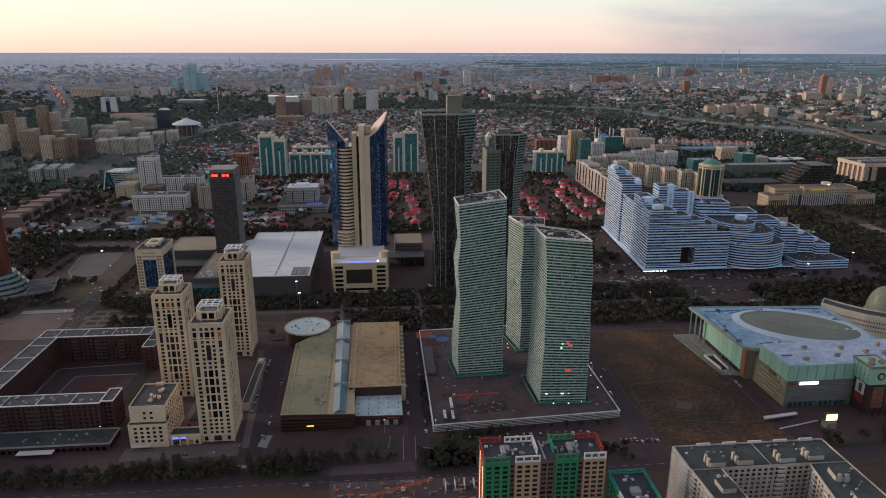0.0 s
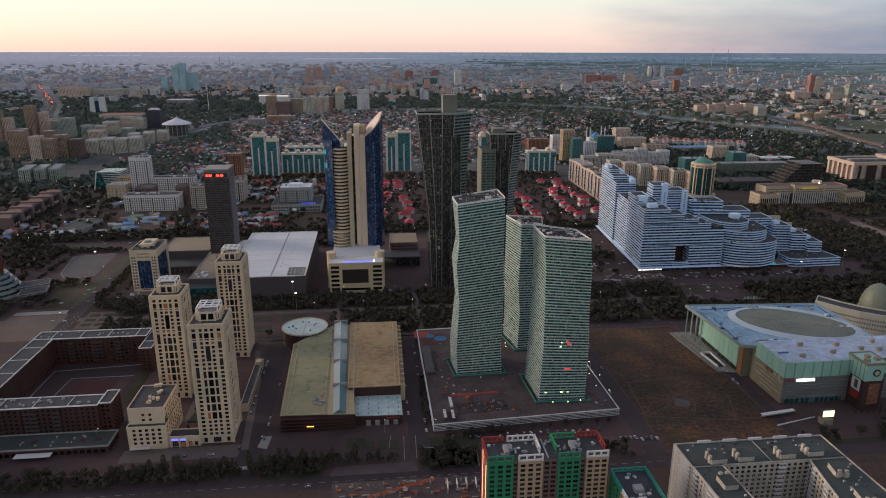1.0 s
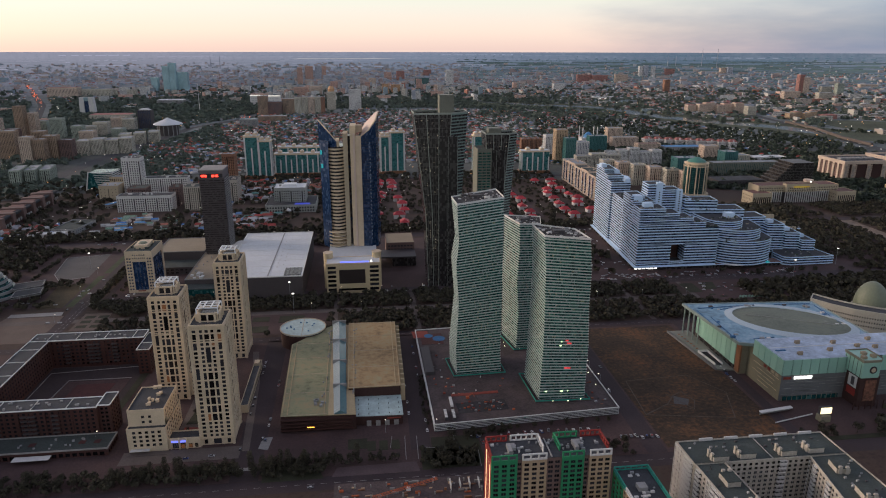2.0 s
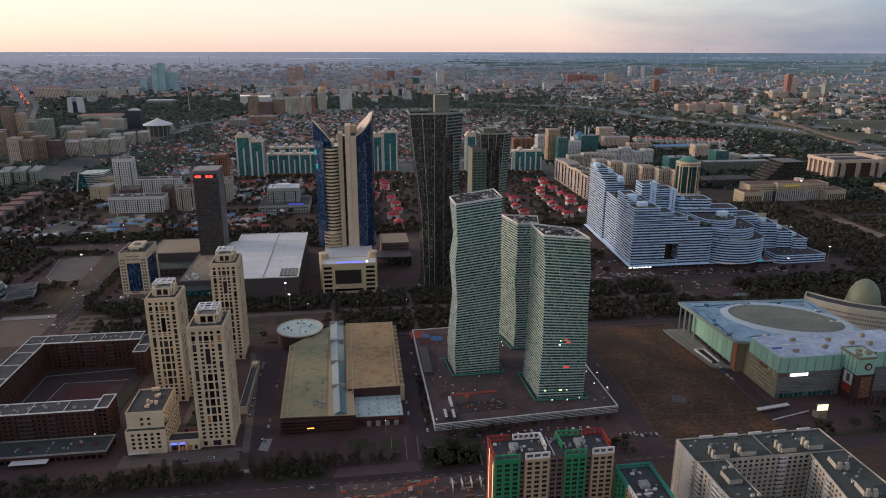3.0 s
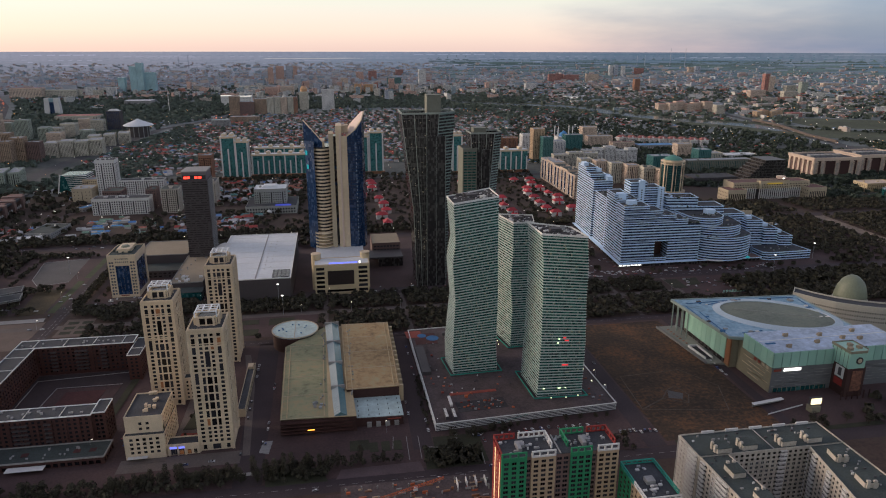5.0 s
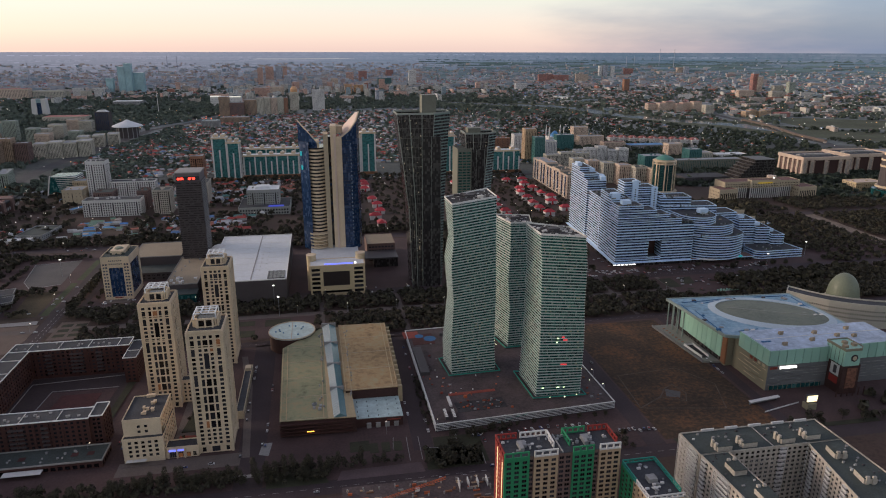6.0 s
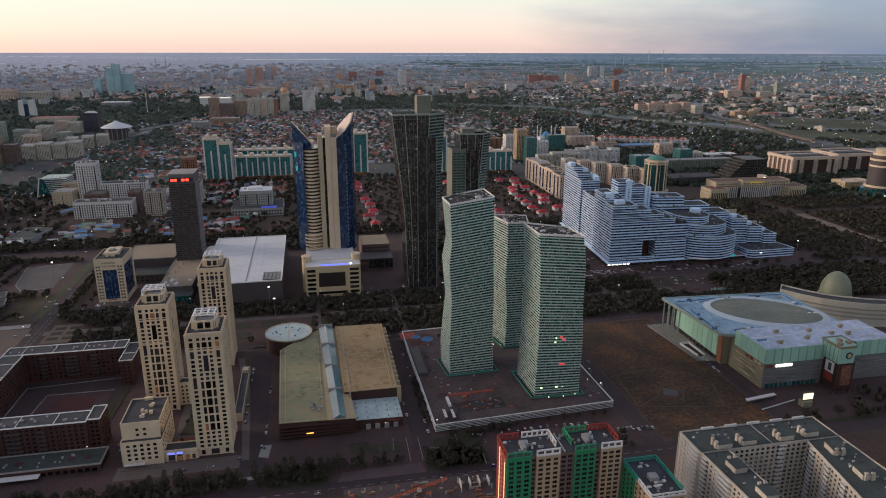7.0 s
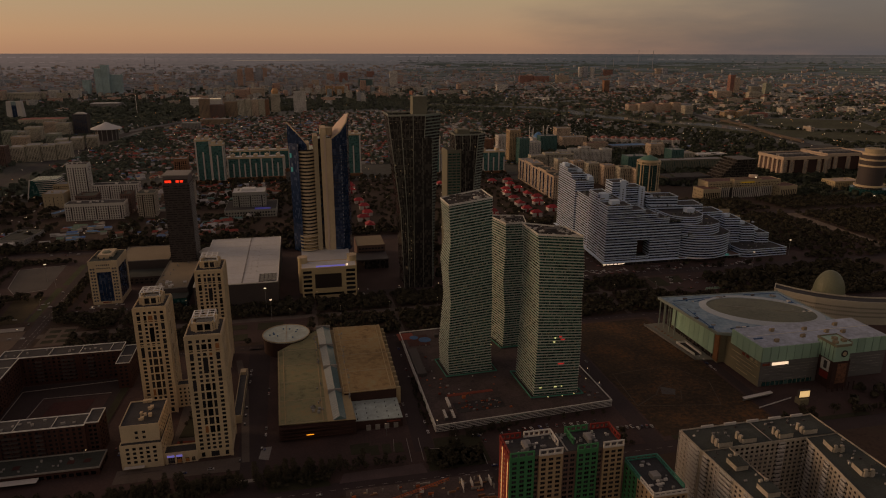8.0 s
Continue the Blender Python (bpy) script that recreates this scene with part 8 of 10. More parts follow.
for x, y, w, h, m, g in ((535, 1994, 34, 66, "white", "glass"), (534, 1880, 34, 96, "tan_wall", "glass"), (553, 1844, 30, 76, "teal_deep", "glass_teal"), (633, 1981, 36, 46, "white", "glass_blue"), (707, 2089, 58, 50, "teal_deep", "glass_teal")):
    slab("tower_block", "tall apartment tower among lower blocks", "tower block", x, y, w, 34, h, m, glass=g, col=4.5, group="towers among the blocks")
for k in range(4):
    slab("tower_block", "brown brick apartment tower on a row", "tower block", 490 + k * 17, 2117, 15, 30, 41, "orange_frame", "felt", group="brown apartment towers")
_mq = thing("mosque", "blue-domed mosque with four slim white minarets", "mosque", 735, 2190, 0)
part("hall", Shape().box(-26, 26, -20, 20, 0, 34), M["white"], _mq)
part("dome", Shape().tube(0, 0, 16, 34, 40, 20, 15).tube(0, 0, 15, 40, 49, 20, 7).tube(0, 0, 7, 49, 53, 20, 1), M["blue_sheet"], _mq, "pale blue dome")
for dx_ in (-25, 25):
    for dy_ in (-18, 18):
        part("minaret", Shape().tube(dx_, dy_, 2.2, 0, 62, 8, 1.6).tube(dx_, dy_, 2.6, 62, 72, 8, 0.2), M["white"], _mq)
slab("tower_block", "peach apartment tower among trees", "tower block", 843, 2294, 54, 34, 51, "peach", col=4.4)
slab("apartment_block", "long peach apartment slab among trees", "apartment block", 809, 2152, 88, 34, 36, "peach", col=4.4)
slab("apartment_block", "peach apartment slab with a rose roof", "apartment block", 873, 2092, 76, 34, 22, "peach", "red_deck", col=4.4)
slab("apartment_block", "beige tower block by the woods", "apartment block", 992, 1888, 45, 34, 42, "peach", col=4.4)
slab("sports_hall", "long low hall with a blue roof", "hall", 960, 2080, 130, 50, 12, "grey", "blue_sheet", col=8, clutter=0)
slab("office_block", "long olive office block with teal glass", "office block", 800, 1660, 60, 40, 44, "teal_deep", glass="glass_teal", col=5)
slab("office_block", "long olive office wing with teal glass", "office block", 900, 1660, 190, 34, 30, "olive_wall", glass="glass_teal", col=5)
slab("office_block", "boxy teal glass office building", "office block", 960, 1713, 38, 40, 50, "teal_deep", glass="glass_teal", col=5)
slab("office_block", "boxy teal glass office building", "office block", 1036, 1779, 38, 40, 30, "beige", glass="glass_teal", col=5)
slab("shed", "long white arched warehouse roof", "shed", 1130, 1846, 100, 40, 12, "white", "pale_roof", col=9, clutter=0)
slab("office_block", "plain grey car-park deck", "car park", 830, 1500, 120, 60, 14, "dark_grey", "felt_dark", col=8, clutter=0)
for k in range(9):
    t_ = slab("terrace_house", "white and rose row house with a red roof", "house", 955 + k * 31, 2230 - k * 14, 27, 26, 20, "white", "red_deck", col=4, group="rose row houses", clutter=0)
    part("pitched_roof", Shape().prism([(-0.8, -0.8), (27.8, -0.8), (27.8, 26.8), (-0.8, 26.8)], 20.6, 28, [(6, 11), (21, 11), (21, 15), (6, 15)]), M["red_tile"], t_, "red pitched roof")
    part("gable", Shape().prism([(9, -1.6), (18, -1.6), (18, 8), (9, 8)], 16, 25, [(13, -1.6), (14, -1.6), (14, 8), (13, 8)]), M["white"], t_)


def green_capped_tower():
    t = thing("round_tower", "round cream and green glass tower with a green cap", "tower block", 722, 1412, 0)
    part("shaft", Shape().tube(0, 0, 25.5, 0, 70, 32), M["glass_teal_dark"], t, "dark green glass drum")
    for k in range(8):
        m = pose(0, 0, 0, 0, 0, 45 * (k + 0.5))
        part("pier", Shape().box(23.5, 26.6, -1.3, 1.3, 0, 72), M["cream"], t, m=m)
        part("pier", Shape().box(24.4, 26.1, 6.5, 7.2, 0, 70), M["cream"], t, m=m)
    for k in range(17):
        part("floor_band", Shape().tube(0, 0, 25.8, 4 + k * 3.9, 4.7 + k * 3.9, 32), M["teal_band"], t)
    for z in (68, 74):
        part("cornice", Shape().tube(0, 0, 27, z, z + 1.8, 32), M["cream"], t)
    part("drum", Shape().tube(0, 0, 22, 70, 78, 28), M["cream_dark"], t)
    part("cap", Shape().tube(0, 0, 21, 78, 82, 28, 17).tube(0, 0, 17, 82, 88, 28, 3), M["teal_roof"], t, "green conical cap")
    part("spike", Shape().tube(0, 0, 0.8, 88, 96, 6), M["steel"], t)
    part("shop_base", Shape().tube(0, 0, 32, 0, 8, 28), M["cream_dark"], t)


M["glass_teal_dark"] = surface("dark_teal_glass", (0.010, 0.040, 0.042), 0.2)
M["teal_roof"] = surface("green_copper_roof", (0.06, 0.20, 0.16), 0.5)
green_capped_tower()


def palace():
    t = thing("palace", "long beige colonnaded palace with red flat roofs", "public building", 824, 1326, 0)
    # shade behind the columns is painted as a dark wall colour
    part("recess_wall", Shape().box(2, 184, 3, 40, 0, 22.5), M["dark_grey"], t, "wall behind the colonnade, its shade put in as dark colour")
    block(t, 186, 40, 22, 36, "cream_dark", "red_deck", {"S": grid(186, 46, 2, 1.9, 2.6, 24.5, 5, 3)}, rows="all", parapet=1.2)
    block(t, 44, 40, 0, 25, "cream_dark", "red_deck", {"S": grid(44, 9, 1, 2.6, 15, 2, 7.6, 2), "W": grid(40, 6, 3, 2, 3, 3, 7, 2)}, rows="all", x=-26, y=-24)
    block(t, 44, 40, 0, 25, "cream_dark", "red_deck", {"S": grid(44, 9, 1, 2.6, 15, 2, 7.6, 2), "W": grid(40, 6, 3, 2, 3, 3, 7, 2)}, rows="all", x=168, y=-24)
    # likewise dark colour for the shade inside the portico
    part("portico_wall", Shape().box(62, 128, -4, 6, 0, 24), M["dark_grey"], t, "wall behind the portico, its shade put in as dark colour")
    block(t, 70, 16, 23.5, 40, "cream_dark", "red_deck", {"S": grid(70, 16, 2, 1.9, 2.8, 25.5, 5, 3)}, rows="all", x=60, y=-8)
    part("sign", Shape().box(76, 112, -8.6, -8.2, 33, 36), M["amber_dim"], t, "yellow lettering band on the front")
    for k in range(30):
        x = 19 + k * 5.0
        part("column", Shape().box(x, x + 1.5, -8 if 58 < x < 130 else -0.2, -6.2 if 58 < x < 130 else 1.4, 0, 23.6), M["white"], t)
    part("drum", Shape().tube(120, 10, 10, 42, 47, 16), M["peach"], t)
    part("floodlight", Shape().tube(118, -2, 1.4, 42.5, 45, 8), M["white_led"], t)


M["amber_dim"] = lamp_mat("yellow_letters", (0.9, 0.62, 0.08), 0.35)
palace()


def gate_house(x, y, w, d, h, label):
    t = thing("gate_house", label, "public building", x, y, 0, 0, "twin gate houses")
    part("core", Shape().box(1, w - 1, 1, d - 1, 0, h - 6), M["maroon"], t, "dark red recessed wall")
    for k in range(7):
        a = (w - 8) * k / 6
        if k in (2, 4):
            continue
        part("pier", Shape().box(a, a + 8, -1.5, 2, 0, h - 6), M["peach"], t)
        grille = Shape()
        for q in range(3):
            grille.box(a + 1.2 + q * 2.3, a + 2.2 + q * 2.3, -1.8, -1.4, 6, h - 12)
        part("pier_window", grille, M["kerb"], t)
        # pale lattice of windows beside each pier
        lattice = Shape()
        for q in range(4):
            lattice.box(a + 8.4 + q * 1.6, a + 8.9 + q * 1.6, 0.2, 1.2, 3, h - 9)
        for q in range(8):
            lattice.box(a + 8, a + 13.5, 0.3, 1.1, 5 + q * (h - 16) / 7, 6.2 + q * (h - 16) / 7)
        part("lattice", lattice, M["peach"], t)
    for k in range(6):
        a = (d - 9) * k / 5
        part("pier", Shape().box(-1.5, 2, a, a + 7, 0, h - 6), M["peach"], t)
        if k < 5:
            part("red_panel", Shape().box(-0.6, 1.2, a + 9, a + 15, 8, h - 10), M["mauve_wall"], t, "dark red wall panel")
    part("entablature", Shape().rim(inset(rect(0, w, 0, d), -2.2), h - 7, h + 1, 4.5), M["peach"], t)
    part("roof", Shape().box(2, w - 2, 2, d - 2, h - 3, h - 2.4), M["felt_dark"], t)
    for k in range(6):
        part("roof_house", Shape().box(20 + k * (w - 50) / 5, 32 + k * (w - 50) / 5, d * 0.44, d * 0.58, h - 2.4, h + 2), M["grey"], t)


gate_house(1168, 1520, 132, 98, 52, "huge peach and dark red gate house with deep piers")
gate_house(1326, 1548, 130, 100, 52, "huge peach and dark red gate house behind another")
slab("public_building", "long beige public building near woods", "public building", 1440, 1640, 160, 60, 40, "peach", col=5)
slab("pavilion", "low ochre pavilion with a stepped roof", "pavilion", 1175, 1345, 76, 44, 20, "ochre", "peach", col=5)
slab("pavilion", "low ochre wing of a pavilion", "pavilion", 1235, 1300, 60, 30, 14, "ochre", "felt", glass="glass_teal", col=5)
_b = thing("stepped_building", "black glass building with stepped floors", "office block", 940, 1470, 0)
for k in range(9):
    part("step", Shape().box(k * 7, 110, 0, 60, k * 6.6, k * 6.6 + 6.6), M["glass_dark"], _b)
    part("edge", Shape().box(k * 7 - 0.5, 110, -0.5, 60, k * 6.6 + 6.0, k * 6.6 + 6.7), M["spandrel"], _b)
_r = thing("round_tower", "dark round tower with cream top rings and teal skirt", "tower block", 1216, 1290, 0)
part("shaft", Shape().tube(0, 0, 27, 0, 92, 28), M["plum"], _r)
for z, r in ((66, 28), (80, 28), (92, 24), (20, 32)):
    part("ring", Shape().tube(0, 0, r, z, z + 4, 28), M["cream"], _r)
part("top", Shape().tube(0, 0, 20, 92, 106, 24), M["cream_dark"], _r)
part("skirt", Shape().tube(0, 0, 38, 0, 16, 28), M["glass_teal"], _r)
part("lit_sign", Shape().box(-20, -4, -38.6, -38, 2, 6), M["white_led"], _r)

# western quarter: beige ranges along the avenue, brown towers, park buildings
M["brown_stone"] = surface("brown_stone_cladding", (0.30, 0.215, 0.155), 0.85, spread=0.15)
M["sage"] = surface("sage_render", (0.30, 0.34, 0.29), 0.85, spread=0.12)
for k in range(4):
    slab("apartment_block", "long beige apartment range along the avenue", "apartment block", -893 + k * 38, 2178 + k * 12, 37, 60, 44 + (k % 2) * 3, "beige", "felt", rz=8, group="beige ranges by the avenue", clutter=3)
for k in range(3):
    slab("apartment_block", "beige apartment range behind another", "apartment block", -838 + k * 37, 2390 + k * 36, 35, 60, 38, "beige", "felt", rz=10, group="beige ranges by the avenue", clutter=3)
for x, y, w, h, m in ((-1009, 2640, 50, 55, "beige"), (-1007, 2822, 42, 55, "peach"), (-957, 2797, 46, 52, "beige"), (-1023, 2481, 34, 59, "sage"), (-1023, 2569, 40, 48, "beige"), (-905, 2520, 40, 44, "sage"), (-960, 2380, 44, 52, "peach")):
    slab("apartment_block", "pale stepped apartment block with dark windows", "apartment block", x, y, w, 40, h, m, "felt", group="pale stepped blocks", clutter=3, top=5)
for x, y, w, d, h, m in ((-1243, 2567, 30, 34, 121, "brown_stone"), (-1208, 2590, 24, 34, 96, "peach"), (-1135, 2584, 44, 30, 76, "sage"), (-1220, 2642, 50, 34, 61, "sage"), (-1286, 2431, 28, 30, 114, "brown_stone"), (-1258, 2440, 26, 30, 90, "peach"),
                      (-995, 2048, 30, 34, 74, "peach"), (-963, 2055, 30, 34, 66, "brown_stone"), (-951, 2092, 38, 34, 72, "brown_stone"), (-911, 2100, 36, 34, 58, "mauve_wall"), (-1094, 2133, 48, 34, 82, "brown_stone"), (-1256, 2207, 36, 34, 108, "brown_stone"), (-1216, 2220, 34, 34, 88, "peach"), (-1150, 2290, 40, 34, 70, "mauve_wall"), (-1075, 2300, 40, 34, 62, "brown_stone")):
    slab("tower_block", "tall brown and beige apartment tower", "tower block", x, y, w, d, h, m, group="brown apartment towers of the west", col=4.2, clutter=2, top=8)
for k in range(3):
    slab("apartment_block", "pale green-grey apartment range", "apartment block", -852 + k * 24, 1676 + k * 22, 23, 80, 40 - k * 3, "sage", "felt", rz=12, group="green-grey ranges", clutter=3)
slab("public_building", "low complex with long red roofs", "public building", -1249, 3252, 177, 90, 28, "beige", "red_tile", col=6, clutter=1)
_x, _y, _z, _k = at(-911, 2847)
_d = thing("tower_block", "dark office tower with a pale arched cap", "tower block", _x, _y, _z)
block(_d, 52 * _k, 40 * _k, 0, 80 * _k, "plum", "pale_roof", {"S": grid(52 * _k, 7, 17, 5 * _k, 2.2 * _k, 4 * _k, 4.4 * _k, 2)}, glass="glass_blue", rows="all")
part("cap", Shape().prism([(4, 4), (46, 4), (46, 34), (4, 34)], 80 * _k, 87 * _k, [(14, 6), (36, 6), (36, 32), (14, 32)]), M["white"], _d, "pale arched cap")
_x, _y, _z, _k = at(-754, 2690)
_c = thing("circus", "round hall with a pale tent-shaped roof", "hall", _x, _y, _z)
part("wall", Shape().tube(0, 0, 38, 0, 40, 28), M["plum"], _c)
for k in range(14):
    a_ = 2 * math.pi * k / 14
    part("pillar", Shape().box(37.6, 39.4, -1.2, 1.2, 0, 40), M["grey"], _c, m=pose(0, 0, 0, 0, 0, math.degrees(a_)))
part("roof", Shape().tube(0, 0, 54, 41, 45, 28, 50).tube(0, 0, 50, 45, 58, 28, 16).tube(0, 0, 16, 58, 65, 28, 2), M["pale_roof"], _c)
_x, _y, _z, _k = at(-1374, 3575)
_p = thing("gate_tower", "white slab tower with a dark slot", "tower block", _x, _y, _z)
for a_, b_, c_ in ((-37, -11, -31), (11, 37, 31)):
    lo_, hi_ = sorted((a_, b_))
    part("white_slab", Shape().prism([(lo_ * _k, 0), (hi_ * _k, 0), (hi_ * _k, 30), (lo_ * _k, 30)], 0, 85 * _k, [((lo_ if a_ > 0 else c_) * _k, 0), ((c_ if a_ > 0 else hi_) * _k, 0), ((c_ if a_ > 0 else hi_) * _k, 30), ((lo_ if a_ > 0 else c_) * _k, 30)]), M["white"], _p)
part("slot", Shape().box(-11.2 * _k, 11.2 * _k, 4, 28, 0, 66 * _k), M["glass_blue"], _p)
part("lintel", Shape().box(-11.2 * _k, 11.2 * _k, 2, 28, 66 * _k, 84 * _k), M["far_glass"], _p)
for x, y, h, w in ((-1630, 5584, 102, 48), (-1516, 5499, 187, 46), (-1469, 5494, 212, 48), (-1452, 5635, 140, 84)):
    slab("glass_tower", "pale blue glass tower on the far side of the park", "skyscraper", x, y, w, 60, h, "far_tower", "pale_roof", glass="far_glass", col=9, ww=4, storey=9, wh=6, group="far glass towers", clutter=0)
slab("public_building", "monumental pale building with domed wings", "public building", -2129, 4940, 195, 80, 62, "peach", "red_tile", col=9, storey=8, ww=4, wh=5, clutter=3, top=10)
slab("public_building", "long pale colonnaded wing beside the park", "public building", -1930, 4985, 200, 60, 48, "beige", "felt", col=9, storey=8, ww=4, wh=5, clutter=1)
for k in range(4):
    slab("apartment_block", "long grey apartment slab beyond the park", "apartment block", -1770 + k * 68, 5006 + (k % 2) * 60, 64, 30, 44 + (k % 2) * 14, "white" if k % 2 else "beige", "felt", group="grey slabs beyond the park", col=5, clutter=0)
# the quarter beyond the old town; the low light's rose is put into its walls
M["rose_wall"] = surface("low_sun_rose_render", (0.50, 0.32, 0.26), 0.85, spread=0.12)
M["orange_wall"] = surface("orange_render", (0.52, 0.31, 0.17), 0.85, spread=0.12)
M["rust_wall"] = surface("rust_red_render", (0.34, 0.165, 0.14), 0.85, spread=0.12)
M["grey_blue_wall"] = surface("blue_grey_render", (0.38, 0.41, 0.47), 0.85, spread=0.12)
for x, y, w, h, m in ((-528, 3466, 48, 93, "brown_stone"), (-479, 3458, 68, 66, "mauve_wall"), (-414, 3511, 60, 76, "brown_stone"), (-352, 3497, 34, 84, "beige"), (-316, 3502, 30, 86, "beige"), (-284, 3497, 30, 84, "peach"), (-252, 3502, 30, 86, "beige"), (-220, 3497, 18, 84, "orange_frame"),
                      (-83, 3731, 66, 108, "white"), (-590, 6502, 46, 151, "rose_wall"), (-586, 7441, 80, 139, "rose_wall"), (-500, 7714, 62, 138, "grey_blue_wall"), (-423, 7705, 43, 132, "rose_wall"), (-484, 4923, 97, 58, "rose_wall"), (-378, 4910, 92, 66, "peach"),
                      (-156, 5204, 50, 66, "grey_blue_wall"), (141, 5037, 50, 72, "orange_wall"), (210, 5093, 66, 65, "orange_wall"), (367, 7208, 84, 97, "rust_wall"), (239, 7222, 76, 86, "rose_wall"), (764, 8386, 90, 73, "rust_wall"), (744, 6058, 64, 141, "white"), (485, 6277, 126, 65, "teal_deep"), (303, 4300, 22, 69, "grey_blue_wall"), (327, 4300, 22, 62, "white"),
                      (20, 5400, 40, 70, "rose_wall"), (-60, 5600, 44, 84, "grey_blue_wall"), (-260, 5700, 60, 62, "rose_wall"), (-330, 6000, 50, 100, "grey_blue_wall"), (60, 6000, 60, 76, "peach"), (560, 5300, 60, 50, "peach"), (440, 5600, 44, 84, "rose_wall")):
    slab("tower_block", "apartment tower beyond the old town, warm in the low sun", "tower block", x, y, w, 40, h, m, group="towers beyond the old town", col=5.5, storey=5, wh=2.6, ww=2.6, clutter=1)
_o = slab("tower_block", "pale unfinished tower with an orange drum on top", "tower block", -201, 3747, 46, 40, 96, "beige", col=5.5, storey=5, wh=2.6, ww=2.6, clutter=0)
_k = at(-201, 3747)[3]
part("drum", Shape().tube(23 * _k, 20 * _k, 17 * _k, 95 * _k, 110 * _k, 14, 19 * _k).tube(23 * _k, 20 * _k, 19 * _k, 110 * _k, 124 * _k, 14, 10 * _k), M["orange_wall"], _o, "orange scaffolded drum")
slab("hall", "white lit hall beyond the old town", "hall", -661, 4100, 171, 60, 52, "white", "pale_roof", col=8, storey=12, clutter=0)
_x, _y, _z, _k = at(-661, 4098)
_l = thing("roof_light", "bright white light band along a hall roof", "light band", _x, _y, _z + 54 * _k)
part("band", Shape().box(0, 60 * _k, -1, 1, 0, 5 * _k).box(66 * _k, 171 * _k, -1, 1, -4 * _k, 1 * _k), M["white_band"], _l)
slab("apartment_block", "low teal-roofed block by the old town", "apartment block", -531, 2939, 71, 40, 32, "grey", "glass_roof", col=5, clutter=1)
slab("apartment_block", "long low brick block by the old town", "apartment block", -484, 3134, 127, 40, 26, "brown_stone", "felt", col=5, clutter=2)
slab("stadium", "low hall with a white roof in the park", "hall", -1206, 4169, 147, 90, 28, "grey", "pale_roof")
# far bank of the river and the eastern suburbs
for k in range(6):
    slab("apartment_block", "peach riverside apartment block with a rose mansard", "apartment block", 1653 + k * 49, 3332 - (k % 2) * 26, 46, 40, 44 + (k % 3) * 5, "peach", "red_tile", group="riverside apartment row", col=5, clutter=2, top=6)
slab("apartment_block", "blue-grey riverside apartment block", "apartment block", 1949, 3341, 72, 40, 44, "grey_blue_wall", "felt", col=5, clutter=1)
slab("apartment_block", "beige block beside the bridge", "apartment block", 1905, 3200, 46, 40, 45, "beige", "felt", col=5, clutter=1)
for k in range(4):
    slab("apartment_block", "long tan block beyond the bridge", "apartment block", 1989 + k * 38, 2985 + (k % 2) * 20, 36, 40, 30 + (k % 2) * 4, "tan_wall", "red_tile" if k == 1 else "felt", col=5, clutter=1, group="tan blocks beyond the bridge")
slab("hall", "red and white lit hall near the bridge", "hall", 2141, 2958, 71, 40, 24, "rust_wall", "red_tile", col=7, clutter=0)
for x, y, w, h, m in ((2749, 4202, 113, 54, "peach"), (2910, 4080, 100, 52, "beige"), (3214, 4742, 40, 140, "rust_wall"), (3256, 4742, 42, 120, "peach"), (3371, 4532, 52, 87, "sage"), (3386, 4722, 86, 54, "beige"), (4100, 5232, 158, 41, "peach"), (1525, 5369, 90, 52, "white"), (2130, 6634, 150, 77, "rust_wall"), (2290, 6634, 154, 70, "rust_wall"), (2511, 6603, 130, 77, "peach"),
                      (3327, 7959, 42, 125, "white"), (3382, 7952, 54, 132, "grey_blue_wall"), (3479, 7943, 42, 119, "white"), (3804, 8269, 116, 83, "rust_wall"), (2315, 5057, 44, 94, "orange_frame"), (4593, 8381, 80, 92, "peach"), (4690, 8381, 70, 100, "grey_blue_wall")):
    slab("apartment_block", "far suburban apartment block, roof and panes paled with haze", "apartment block", x, y, w, 40, h, m, "felt", group="suburban blocks", col=6, storey=5, wh=2.6, ww=2.8, clutter=1)
slab("hall", "long white lit shed by the river", "hall", 1507, 4348, 151, 60, 16, "white", "pale_roof", col=9, clutter=0)
_x, _y, _z, _k = at(1507, 4345)
_l = thing("roof_light", "bright white light band along a shed front", "light band", _x, _y, _z)
part("band", Shape().box(0, 151 * _k, -1, 1, 3 * _k, 8 * _k), M["white_band"], _l)
_x, _y, _z, _k = at(-852, 3663)
_f = thing("flagpole", "very tall pale flagpole in the park", "flagpole", _x, _y, _z)
part("pole", Shape().tube(0, 0, 1.5, 0, 150 * _k, 8, 0.6), M["white"], _f)
part("base", Shape().tube(0, 0, 8, 0, 2, 16), M["kerb"], _f)

